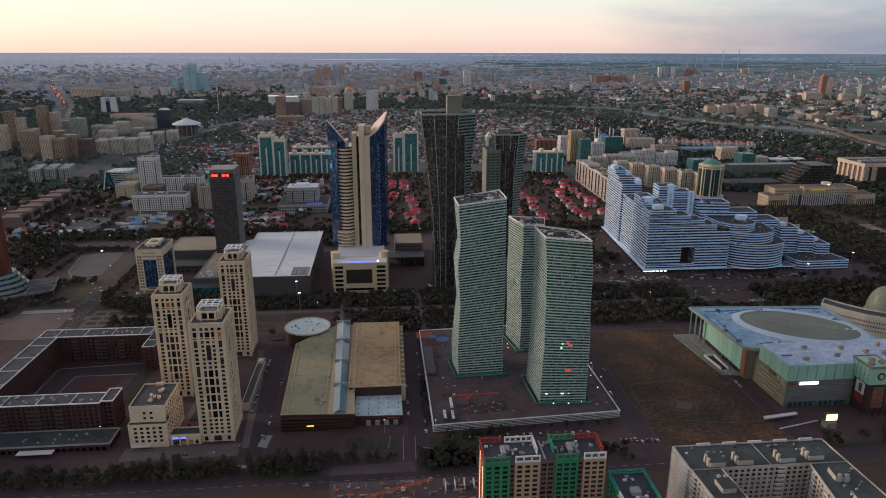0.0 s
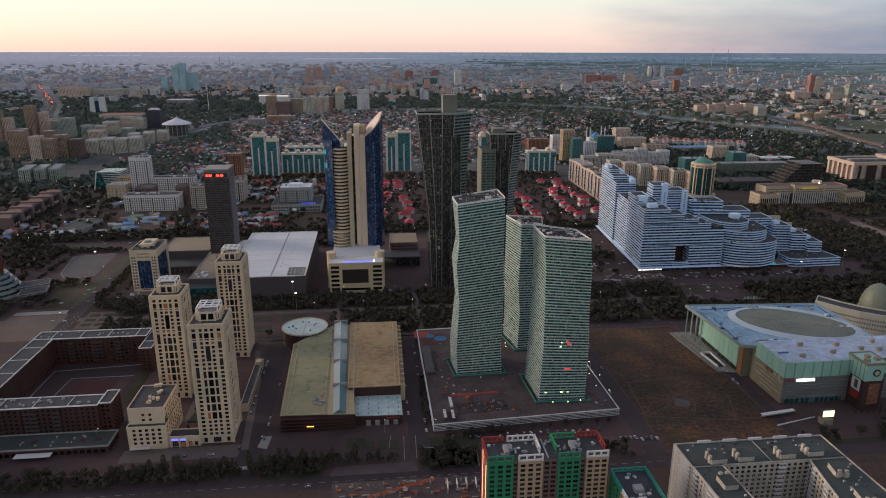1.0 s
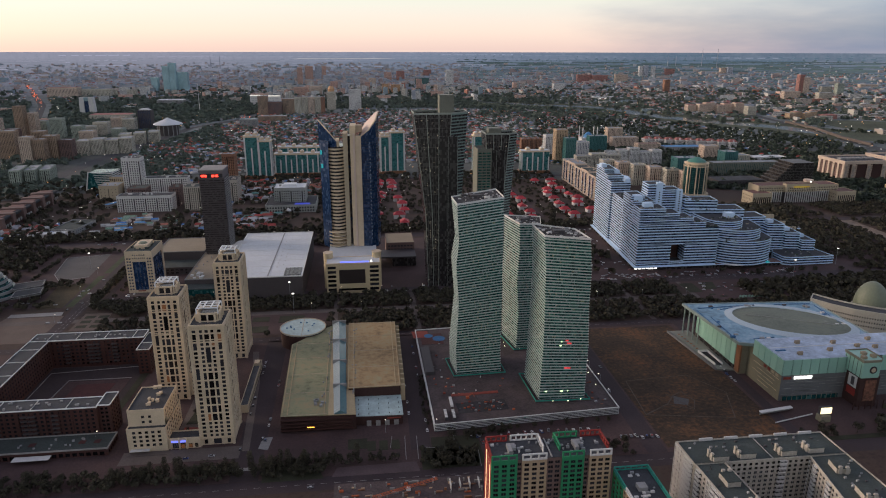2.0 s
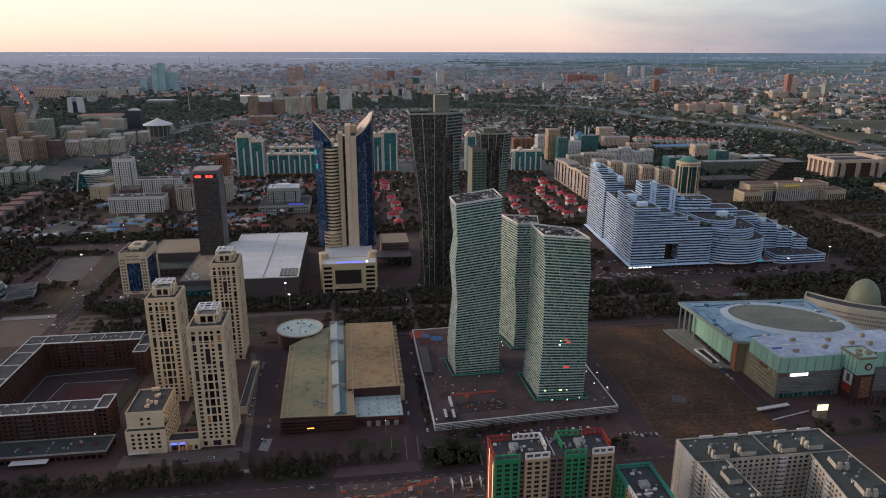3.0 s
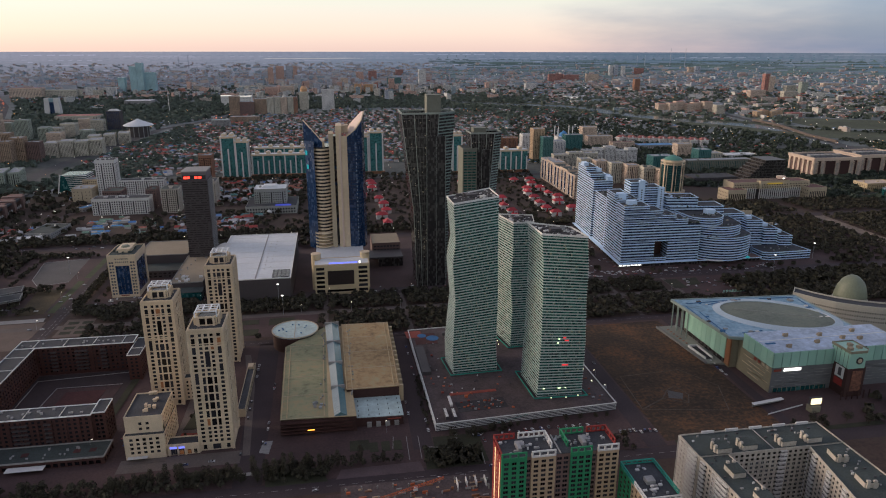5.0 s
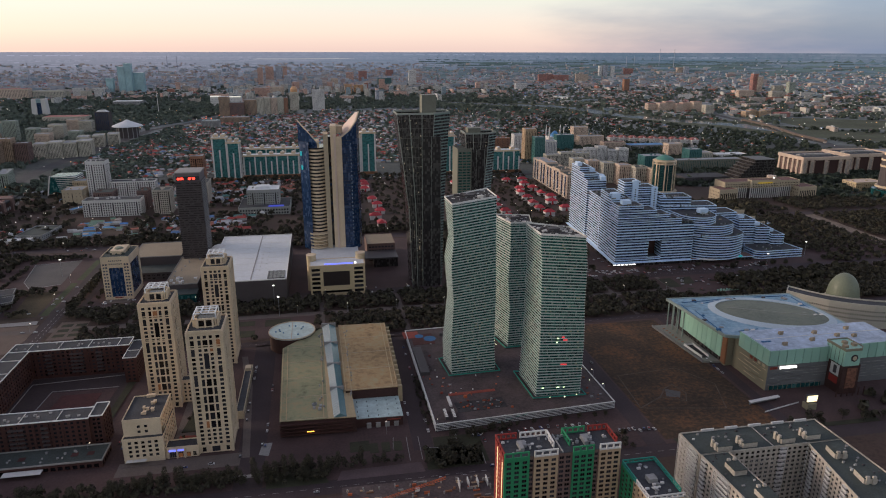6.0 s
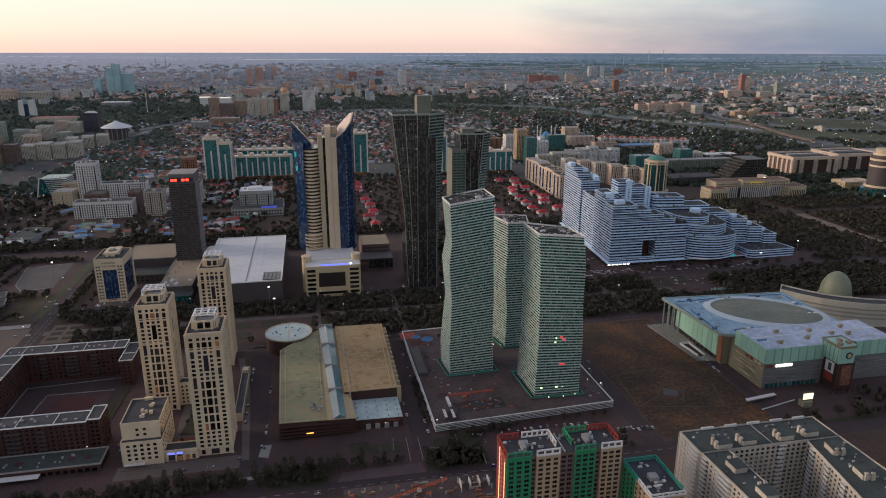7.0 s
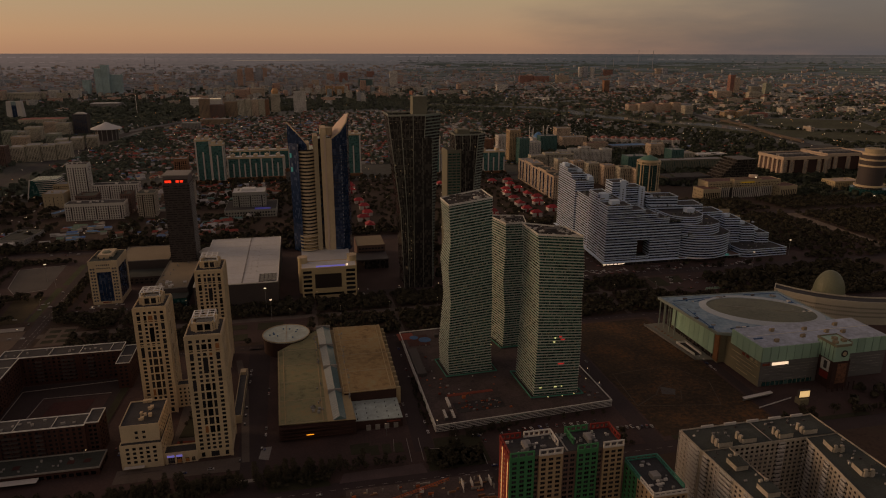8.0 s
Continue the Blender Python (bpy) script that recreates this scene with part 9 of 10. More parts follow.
# ---------------- trees ----------------
def quad_mesh(name, centres, normals, sizes, material):
    """Many small leaf faces, one square at each centre."""
    n = len(centres)
    c, nn = np.asarray(centres, float), np.asarray(normals, float)
    nn /= np.linalg.norm(nn, axis=1)[:, None] + 1e-9
    ref = np.where(np.abs(nn[:, 2:3]) < 0.9, np.array([[0, 0, 1.0]]), np.array([[1.0, 0, 0]]))
    a = np.cross(nn, ref)
    a /= np.linalg.norm(a, axis=1)[:, None]
    b = np.cross(nn, a)
    s = np.asarray(sizes, float)[:, None]
    v = np.stack([c - a * s - b * s * 0.7, c + a * s * 0.8 - b * s, c + a * s + b * s * 0.8, c - a * s * 0.7 + b * s], 1).reshape(-1, 3)
    me = bpy.data.meshes.new(name)
    me.vertices.add(4 * n)
    me.vertices.foreach_set("co", v.ravel())
    me.loops.add(4 * n)
    me.loops.foreach_set("vertex_index", np.arange(4 * n, dtype=np.int32))
    me.polygons.add(n)
    me.polygons.foreach_set("loop_start", np.arange(0, 4 * n, 4, dtype=np.int32))
    me.polygons.foreach_set("loop_total", np.full(n, 4, dtype=np.int32))
    me.update()
    me.validate()
    me.materials.append(material)
    return me


def crown_points(rng, blobs, per, flat_=0.75):
    """Leaf centres and outward directions over a handful of uneven clumps: (x, y, z, radius)."""
    cs, ns = [], []
    for x, y, z, r in blobs:
        d = rng.normal(size=(per, 3))
        d /= np.linalg.norm(d, axis=1)[:, None]
        rad = r * rng.uniform(0.7, 1.08, size=(per, 1))
        cs.append(np.array([[x, y, z]]) + d * rad * np.array([[1, 1, flat_]]))
        ns.append(d + rng.normal(scale=0.45, size=(per, 3)))
    return np.concatenate(cs), np.concatenate(ns)


def tree_kind(name, label, height, spread, columnar, seed):
    rng = np.random.default_rng(seed)
    t = thing(name, label, "tree", 0, 0, -500, 0, "street trees")
    trunk = Shape().tube(0, 0, 0.32, 0, height * 0.5, 7, 0.16)
    for k in range(5):
        a = 2 * math.pi * k / 5 + rng.uniform(0, 0.6)
        z = height * rng.uniform(0.25, 0.45)
        trunk.bar((0, 0, z), (math.cos(a) * spread * 0.6, math.sin(a) * spread * 0.6, z + height * 0.22), 0.1)
    part("trunk", trunk, M["bark"], t)
    blobs = []
    if columnar:
        for k in range(7):
            f = k / 6
            blobs.append((rng.uniform(-0.4, 0.4), rng.uniform(-0.4, 0.4), height * (0.2 + 0.72 * f), spread * (0.55 + 0.55 * math.sin(math.pi * (0.15 + 0.75 * f)))))
    else:
        for k in range(9):
            a, r = rng.uniform(0, 6.28), spread * rng.uniform(0.15, 0.75)
            blobs.append((r * math.cos(a), r * math.sin(a), height * rng.uniform(0.45, 0.85), spread * rng.uniform(0.36, 0.6)))
    c, n = crown_points(rng, blobs, 80)
    part("crown", quad_mesh("crown", c, n, rng.uniform(0.2, 0.42, len(c)), M["leaf"]), None, t)
    return t


KINDS = [tree_kind("tree", "dark leafy street tree with an uneven crown", 9.5, 4.0, False, 1), tree_kind("tree", "broad dark street tree with a ragged crown", 11, 5.0, False, 2),
         tree_kind("poplar", "tall narrow dark poplar beside the street", 17, 2.4, True, 3)]
rng9 = random.Random(99)
USED = [0, 0, 0]


def plant(kind, x, y, size=1.0):
    m = pose(x, y, 0.05, 0, 0, rng9.uniform(0, 360))
    if not USED[kind]:
        USED[kind] = 1
        KINDS[kind].matrix_basis = m
        return
    ob = copy_thing(KINDS[kind], m)
    ob.scale = (size, size, size * rng9.uniform(0.9, 1.12))


# the row of poplars and bushes along the foreground street
for k in range(26):
    plant(2, -215 + k * 6.2 + rng9.uniform(-2.5, 2.5), 463 + rng9.uniform(-4, 6), rng9.uniform(0.8, 1.15))
for k in range(5):
    plant(2, -93 + k * 20 + rng9.uniform(-3, 3), 471 + rng9.uniform(-2, 2), rng9.uniform(0.75, 1.0))
for k in range(44):
    plant(rng9.choice([0, 1]), rng9.uniform(-330, -60), rng9.uniform(457, 473), rng9.uniform(0.7, 1.0))
for k in range(9):
    plant(rng9.choice([0, 1]), rng9.uniform(34, 66), rng9.uniform(458, 498), rng9.uniform(0.8, 1.2))
for k in range(14):
    plant(0, rng9.uniform(62, 106), rng9.uniform(497, 504), rng9.uniform(0.5, 0.8))
for k in range(10):
    plant(0, 66 + k * 14 + rng9.uniform(-2, 2), 503 + rng9.uniform(-1, 1) + k * 0.5, rng9.uniform(0.6, 0.85))
for k in range(10):
    plant(rng9.choice([0, 1]), rng9.uniform(150, 192), rng9.uniform(460, 474), rng9.uniform(0.7, 1.0))
for k in range(10):
    plant(rng9.choice([0, 1]), rng9.uniform(345, 440), rng9.uniform(456, 470), rng9.uniform(0.7, 1.0))
for k in range(8):
    plant(0, -170 + rng9.uniform(-12, 6), 530 + rng9.uniform(0, 60), rng9.uniform(0.4, 0.6))


# ---------------- masses of trees ----------------
class Wood:
    def __init__(self):
        self.c, self.n, self.s = [], [], []

    def tree(self, x, y, r, h, leaves, nrng):
        gx, gy, gz, k = land(x, y)
        r, h = r * k, h * k
        d = nrng.normal(size=(leaves, 3))
        d /= np.linalg.norm(d, axis=1)[:, None]
        d[:, 2] = np.abs(d[:, 2]) * 1.1 - 0.25
        rad = nrng.uniform(0.65, 1.1, size=(leaves, 1))
        self.c.append(np.array([[gx, gy, gz + h * 0.55]]) + d * rad * np.array([[r, r, h * 0.5]]))
        self.n.append(d + nrng.normal(scale=0.4, size=(leaves, 3)))
        self.s.append(nrng.uniform(0.28, 0.5, leaves) * r * (2.2 if leaves < 12 else 1.7 if leaves == 18 and r > 5.9 * k else 0.62 if leaves > 40 else 1.0 if leaves > 24 else 1.3))

    def build(self, name, label, material):
        me = quad_mesh(name, np.concatenate(self.c), np.concatenate(self.n), np.concatenate(self.s), material)
        tagged(new(name, me), label, "trees", "", "stuff")


nrng = np.random.default_rng(5)
near_wood = Wood()


def belt(x0, x1, y0, y1, spacing, r, h, leaves, gaps=(), wood=None, keep=0.9):
    x = x0
    while x < x1:
        y = y0
        while y < y1:
            px, py = x + nrng.uniform(-0.45, 0.45) * spacing, y + nrng.uniform(-0.45, 0.45) * spacing
            if nrng.random() < keep and not any(a < px < b and c < py < d for a, b, c, d in gaps):
                q = nrng.uniform(0.7, 1.2)
                (wood or near_wood).tree(px, py, r * q, h * q, leaves, nrng)
            y += spacing
        x += spacing


cross = [(xx - 4, xx + 4, 700, 860) for xx in (-290, -180, -60, 40, 240, 330, 420, 520)]
square = [(-205, -66, 730, 800), (-372, -334, 740, 830), (-475, -334, 700, 756), (-475, -400, 740, 850), (-420, -372, 700, 1140)]
belt(-640, 800, 731, 794, 7.0, 4.4, 8.0, 54, cross + square + [(426, 560, 770, 860)], keep=0.8)
belt(-640, 400, 811, 855, 7.0, 4.6, 8.5, 54, cross + square, keep=0.85)
belt(400, 800, 811, 852, 7.0, 3.6, 6.5, 40, cross + [(380, 556, 0, 9999), (600, 640, 0, 9999)], keep=0.5)
belt(-376, -368, 862, 1060, 6, 3.4, 8, 34)
belt(-352, -345, 880, 1000, 7, 3.2, 7, 30, keep=0.7)
belt(-462, -454, 850, 950, 7, 3.6, 7, 30, keep=0.6)
belt(-492, -486, 960, 1090, 6, 3.2, 6, 30, keep=0.8)
belt(-448, -412, 928, 950, 6, 3.4, 7, 30, keep=0.7)
belt(-520, -415, 1096, 1112, 6, 3.2, 6, 30, keep=0.8)
belt(-640, -505, 870, 1125, 9, 4.5, 9, 20, keep=0.55)
belt(-335, -20, 1100, 1134, 8, 4.6, 10, 30, keep=0.85)
belt(-640, 500, 1166, 1205, 8, 4.6, 10, 30, keep=0.8)
belt(-700, -520, 1140, 1330, 11, 5, 9, 18, keep=0.4)
belt(-400, -150, 1205, 1360, 11, 4.6, 9, 30, keep=0.32)
belt(-120, 20, 1205, 1680, 12, 4.6, 9, 28, keep=0.38)
belt(6, 470, 1205, 1690, 12, 4.0, 7, 28, [(54, 66, 0, 9999), (324, 336, 0, 9999)], keep=0.42)
belt(120, 370, 900, 1130, 12, 5, 9, 18, keep=0.3)
belt(640, 1500, 940, 1300, 9.5, 5.2, 9, 42, [(640, 1500, 1156, 1190), (884, 916, 0, 9999), (818, 1060, 1290, 1400), (1130, 1260, 1240, 1400)], keep=0.85)
belt(415, 800, 880, 896, 10, 3.5, 6, 24, keep=0.22)
belt(740, 900, 880, 940, 9, 4, 7, 24, keep=0.45)
belt(500, 760, 735, 850, 8, 4.6, 8.5, 22, [(510, 660, 600, 745)], keep=0.6)
belt(430, 620, 456, 500, 9, 4.5, 8, 24, keep=0.35)
belt(540, 820, 1120, 1290, 12, 5.5, 10, 16, keep=0.6)
belt(-900, -520, 1340, 1690, 15, 6, 10, 14, keep=0.4)
belt(-560, 480, 1705, 1745, 12, 5, 9, 14, keep=0.55)
belt(-335, -58, 457, 473, 5, 2.6, 7, 60, [(-128, -108, 0, 999)], keep=0.85)
belt(22, 65, 457, 482, 5, 2.6, 6.5, 60, keep=0.8)
belt(29, 34, 520, 610, 4, 1.7, 3.6, 50, keep=0.85)
belt(-100, 8, 468, 480, 6, 2.3, 7.5, 56, keep=0.8)
belt(150, 200, 458, 474, 6, 2.6, 6, 60, keep=0.6)
belt(-420, -335, 458, 500, 6, 3.8, 9, 40, keep=0.7)
belt(-330, -120, 1180, 1350, 14, 4.2, 8, 28, keep=0.25)
belt(-330, 20, 1440, 1690, 14, 5, 8, 16, keep=0.45)
near_wood.build("woodland", "dense dark green trees along the boulevard and parks", M["leaf"])
far_wood = Wood()


def scatter(az0, az1, r0, r1, count, leaves=18, r=7.0, h=11.0, wood=None):
    for _ in range(count):
        az = nrng.uniform(az0, az1)
        d = 1 / nrng.uniform(1 / r1, 1 / r0)
        x, y = spot(az, d)
        if near_river(az, d, 60):
            continue
        q = nrng.uniform(0.7, 1.4)
        (wood or far_wood).tree(x, y, r * q, h * q, leaves, nrng)


def near_river(az, d, margin):
    """Whether a spot lies on the river or its open banks, on the meadow, or on a wide avenue."""
    for (a0, d0), (a1, d1) in zip(RIVER, RIVER[1:]):
        if a0 <= az <= a1 and -margin - 130 < d - (d0 + (d1 - d0) * (az - a0) / (a1 - a0)) < margin + 30:
            return True
    if 36.6 < az < 44.5 and 3230 < d < 3760:
        return True
    x, y = spot(az, d)
    for pts in AVENUES:
        for (ax, ay), (bx, by) in zip(pts, pts[1:]):
            dx, dy = bx - ax, by - ay
            f = ((x - ax) * dx + (y - ay) * dy) / (dx * dx + dy * dy)
            if 0 <= f <= 1 and abs((x - ax) * dy - (y - ay) * dx) / math.hypot(dx, dy) < 58:
                return True
    return False


mid_wood = Wood()
scatter(15, 46, 1950, 3250, 4800, 14, r=5.5, h=8, wood=mid_wood)
scatter(28, 46, 1700, 2300, 900, r=6, h=9, wood=mid_wood)
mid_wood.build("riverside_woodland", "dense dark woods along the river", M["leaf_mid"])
scatter(-30, -8, 3250, 4900, 2600, 11, r=8, h=9)
scatter(-3, 16, 3800, 4800, 1300, r=8, h=9)
scatter(-20, 20, 1950, 3700, 4200, 10, r=4.5, h=7)
scatter(-32, -14, 1750, 2700, 900, r=6, h=9)
scatter(10, 46, 3300, 6300, 2600, 11, r=8, h=8)
scatter(-32, 10, 4800, 6300, 900, 11, r=9, h=8)
scatter(-31, -11, 2450, 3450, 2800, r=6, h=8)
far_wood.build("far_woodland", "green woods and gardens between far houses, paled with haze", M["leaf_hazed"])

# ---------------- old town houses ----------------
def house(x, y, rz, w, d, h):
    t = thing("house", "small old-town house with a pitched sheet roof", "house", x, y, 0, rz, "old-town houses")
    part("wall", Shape().box(-w / 2, w / 2, -d / 2, d / 2, 0, h), M["house_wall_one"], t)
    s = Shape()
    e = 0.6
    p, q = (-w / 2 - e, 0, h + d * 0.28), (w / 2 + e, 0, h + d * 0.28)
    s.face((-w / 2 - e, -d / 2 - e, h), (w / 2 + e, -d / 2 - e, h), q, p).face((w / 2 + e, d / 2 + e, h), (-w / 2 - e, d / 2 + e, h), p, q)
    s.face((w / 2, -d / 2, h), (w / 2, d / 2, h), (w / 2, 0, h + d * 0.28)).face((-w / 2, d / 2, h), (-w / 2, -d / 2, h), (-w / 2, 0, h + d * 0.28))
    part("roof", s, M["house_roof_one"], t)


for k in range(70):
    az = rng9.uniform(-19, 1)
    d = rng9.uniform(1900, 2160)
    x, y = spot(az, d)
    if -300 < x < -90 and y < 1900:
        continue
    house(x, y, rng9.choice([0, 90, 30, 120, 8]), rng9.uniform(10, 17), rng9.uniform(8, 12), rng9.uniform(3.5, 6))

walls_, roofs_ = Shape(), Shape()


def far_house(x, y, w, d, h, turn):
    gx, gy, gz, k = land(x, y)
    w, d, h = w * k, d * k, h * k
    c, s_ = math.cos(turn), math.sin(turn)
    def tr(a, b):
        return gx + a * c - b * s_, gy + a * s_ + b * c
    walls_.prism([tr(-w / 2, -d / 2), tr(w / 2, -d / 2), tr(w / 2, d / 2), tr(-w / 2, d / 2)], gz - 3, gz + h, cap=False)
    z, zz = gz + h, gz + h + d * 0.3
    e = 0.5 * k
    i = [roofs_.p(*tr(a, b), z) for a, b in ((-w / 2 - e, -d / 2 - e), (w / 2 + e, -d / 2 - e), (w / 2 + e, d / 2 + e), (-w / 2 - e, d / 2 + e))]
    j = [roofs_.p(*tr(-w * 0.4, 0), zz), roofs_.p(*tr(w * 0.4, 0), zz)]
    roofs_.f += [[i[0], i[1], j[1], j[0]], [i[2], i[3], j[0], j[1]], [i[1], i[2], j[1]], [i[3], i[0], j[0]]]


def houses(az0, az1, r0, r1, count, size=1.0):
    for _ in range(count):
        az = rng9.uniform(az0, az1)
        d = 1 / rng9.uniform(1 / r1, 1 / r0)
        if near_river(az, d, 130):
            continue
        x, y = spot(az, d)
        far_house(x, y, rng9.uniform(9, 18) * size, rng9.uniform(8, 13) * size, rng9.uniform(3, 7), rng9.uniform(0, 3.14))


for _ in range(330):
    x, y = rng9.choice([(rng9.uniform(-760, -110), rng9.uniform(1540, 1700)), (rng9.uniform(-330, -120), rng9.uniform(1440, 1700)), (rng9.uniform(-330, -190), rng9.uniform(1215, 1340)), (rng9.uniform(-420, -230), rng9.uniform(1440, 1560)), (rng9.uniform(-720, -560), rng9.uniform(1180, 1300))])
    far_house(x, y, rng9.uniform(9, 18), rng9.uniform(8, 12), rng9.uniform(3, 6), rng9.choice([0, 0.1, 1.57]))
houses(-19, 2, 2160, 3500, 2300)
houses(0, 19, 1950, 3700, 2400)
houses(-19, 1, 1850, 2200, 260)
houses(18, 30, 3450, 5200, 600)
houses(22, 46, 3000, 6500, 1500)
houses(18, 36, 2300, 2600, 60)
houses(-30, 20, 4700, 7000, 2000, 1.1)
houses(8, 46, 5000, 7500, 1300, 1.2)
houses(-32, 46, 6500, 11000, 3000, 1.4)
tagged(part("house_wall", walls_, M["house_wall"]), "pale and brown walls of countless far houses", "houses", "", "stuff")
tagged(part("house_roof", roofs_, M["house_roof"]), "many coloured roofs of countless far houses", "houses", "", "stuff")

# ---------------- far blocks ----------------
blocks_, strips_, tops_, hazy_ = Shape(), Shape(), Shape(), Shape()


def far_block(x, y, w, d, h, turn):
    gx, gy, gz, k = land(x, y)
    w, d, h = w * k, d * k, h * k
    c, s_ = math.cos(turn), math.sin(turn)
    def tr(a, b):
        return gx + a * c - b * s_, gy + a * s_ + b * c
    base = [tr(-w / 2, -d / 2), tr(w / 2, -d / 2), tr(w / 2, d / 2), tr(-w / 2, d / 2)]
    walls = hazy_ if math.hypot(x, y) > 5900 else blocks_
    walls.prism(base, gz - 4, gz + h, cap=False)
    tops_.face(*[(a, b, gz + h) for a, b in base])
    walls.prism([tr(-w * 0.2, -d * 0.2), tr(w * 0.1, -d * 0.2), tr(w * 0.1, d * 0.2), tr(-w * 0.2, d * 0.2)], gz + h, gz + h + 3 * k)
    if walls is hazy_:
        return
    cols = max(2, int(w / (7 * k)))
    rows = max(2, int(h / (6.5 * k)))
    if cols * rows > 60:
        rows = max(2, 60 // cols)
    for i in range(cols):
        for j in range(rows):
            a0 = -w / 2 + w * (i + 0.28) / cols
            a1 = -w / 2 + w * (i + 0.72) / cols
            b0, b1 = gz + h * (j + 0.3) / rows, gz + h * (j + 0.72) / rows
            p, q = tr(a0, -d / 2 - 0.15), tr(a1, -d / 2 - 0.15)
            strips_.face((*p, b0), (*q, b0), (*q, b1), (*p, b1))
            if i < max(1, int(cols * d / w)):
                f = (i + 0.5) / max(1, int(cols * d / w))
                sx = w / 2 + 0.15 if gx < 0 else -w / 2 - 0.15
                p, q = tr(sx, -d / 2 + d * (f - 0.1)), tr(sx, -d / 2 + d * (f + 0.1))
                strips_.face((*p, b0), (*q, b0), (*q, b1), (*p, b1))


def district(az, d, radius, count, h0, h1, turn):
    cx, cy = spot(az, d)
    for _ in range(count):
        x, y = cx + rng9.gauss(0, radius), cy + rng9.gauss(0, radius * 1.3)
        a = math.degrees(math.atan2(x - HUB[0], y - HUB[1]))
        r = math.hypot(x - HUB[0], y - HUB[1])
        if r < 2750 or near_river(a, r, 40):
            continue
        h = h0 * 0.7 + (h1 - h0) * 0.75 * rng9.random() ** 1.6
        if r > 5900:
            h *= 0.75
        if h > 35:
            far_block(x, y, rng9.uniform(20, 36), rng9.uniform(18, 26), h, turn)
        else:
            far_block(x, y, rng9.uniform(40, 100), rng9.uniform(13, 20), h, turn + rng9.choice([0, 0, 1.571]))


def face_in(az):
    return rng9.uniform(-0.5, 0.5)


for az, d, rad, n, h0, h1 in ((-28, 3900, 300, 12, 15, 40), (-24, 6400, 500, 30, 20, 50), (-14, 5600, 350, 24, 15, 45),
                               (-7, 5200, 300, 26, 25, 60), (-4, 5600, 360, 46, 35, 95), (0, 5300, 260, 30, 30, 85), (-5, 4500, 200, 12, 30, 70), (6, 4900, 300, 22, 30, 70), (8, 5700, 380, 24, 30, 80), (3, 5600, 380, 30, 25, 60), (-6, 6600, 600, 60, 30, 80), (2, 6900, 500, 46, 30, 80), (7, 6600, 420, 26, 25, 60),
                               (11, 5300, 320, 14, 15, 40), (15, 6200, 420, 24, 20, 45), (19, 6400, 500, 36, 20, 45), (18, 5000, 300, 12, 12, 24), (24, 6600, 420, 22, 25, 60), (23, 4700, 300, 14, 12, 26),
                               (30, 3900, 260, 18, 14, 26), (34, 3800, 220, 14, 14, 26), (36, 4300, 300, 14, 18, 40), (38, 4600, 380, 20, 18, 40), (31, 5400, 500, 34, 18, 40), (40, 5800, 600, 40, 18, 45), (44, 4400, 400, 18, 15, 36), (28, 8000, 900, 40, 20, 60), (38, 8500, 1000, 44, 20, 50),
                               (-15, 8000, 1100, 60, 15, 50), (-24, 8500, 1000, 50, 15, 50), (0, 9000, 1100, 60, 20, 60), (12, 9000, 1100, 50, 15, 50), (20, 10500, 1500, 50, 15, 50), (-5, 11500, 1500, 50, 20, 50)):
    district(az, d, rad, n * 2 if d > 7000 else n, h0, h1, face_in(az))
for _ in range(2600):
    az_, d_ = rng9.uniform(-32, 47), 1 / rng9.uniform(1 / 17000, 1 / 5900)
    if az_ > 9 and rng9.random() < 0.75:
        continue
    far_block(*spot(az_, d_), rng9.choice([18, 24, 40, 70, 120]) * rng9.uniform(0.7, 1.3), rng9.uniform(14, 24), 5 + 26 * rng9.random() ** 2.5, rng9.uniform(-0.4, 0.4))
tagged(part("far_block", blocks_, M["far_wall"]), "far apartment blocks in beige, rose and grey", "apartment blocks", "", "stuff")
tagged(part("far_block", hazy_, M["far_wall_hazed"]), "tiny blocks near the skyline, haze put into their colour", "apartment blocks", "", "stuff")
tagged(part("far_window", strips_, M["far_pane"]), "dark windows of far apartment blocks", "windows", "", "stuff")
tagged(part("far_roof", tops_, M["felt_hazed"]), "grey flat roofs of far blocks", "roofs", "", "stuff")

# thin chimneys and masts on the skyline
for az, d, h in ((27.5, 14500, 330), (28.6, 14300, 330), (25.0, 14500, 190), (25.6, 14500, 190), (-20.8, 7300, 190), (-10.8, 12000, 200), (-11.5, 12000, 200)):
    x, y = spot(az, d)
    gx, gy, gz, k = land(x, y)
    t_ = thing("chimney", "thin tall chimney on the far skyline", "chimney", gx, gy, gz, 0, "far chimneys")
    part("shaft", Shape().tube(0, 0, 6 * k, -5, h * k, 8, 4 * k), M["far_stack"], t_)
M_b = thing("bridge", "long road bridge over the river", "bridge", *[c for c in land(*spot(37, 3000))[:3]])


def bridge():
    t = M_b
    bx, by, bz = t.location
    pts = [(1713, 2104), (1742, 2287), (1842, 2593), (1875, 2840)]
    s = Shape((bx, by, bz))
    for a, b in zip(pts, pts[1:]):
        pa, pb = land(*a), land(*b)
        s.bar((pa[0], pa[1], pa[2] + 7), (pb[0], pb[1], pb[2] + 7), 6, 4)
    part("deck", s, M["paving_light"], t)
    for k in range(9):
        f = k / 8 * (len(pts) - 1)
        i = min(int(f), len(pts) - 2)
        q = f - i
        x, y = pts[i][0] + (pts[i + 1][0] - pts[i][0]) * q, pts[i][1] + (pts[i + 1][1] - pts[i][1]) * q
        gx, gy, gz, _ = land(x, y)
        part("pier", Shape((bx, by, bz)).box(gx - 4, gx + 4, gy - 4, gy + 4, gz - 2, gz + 5), M["grey"], t)


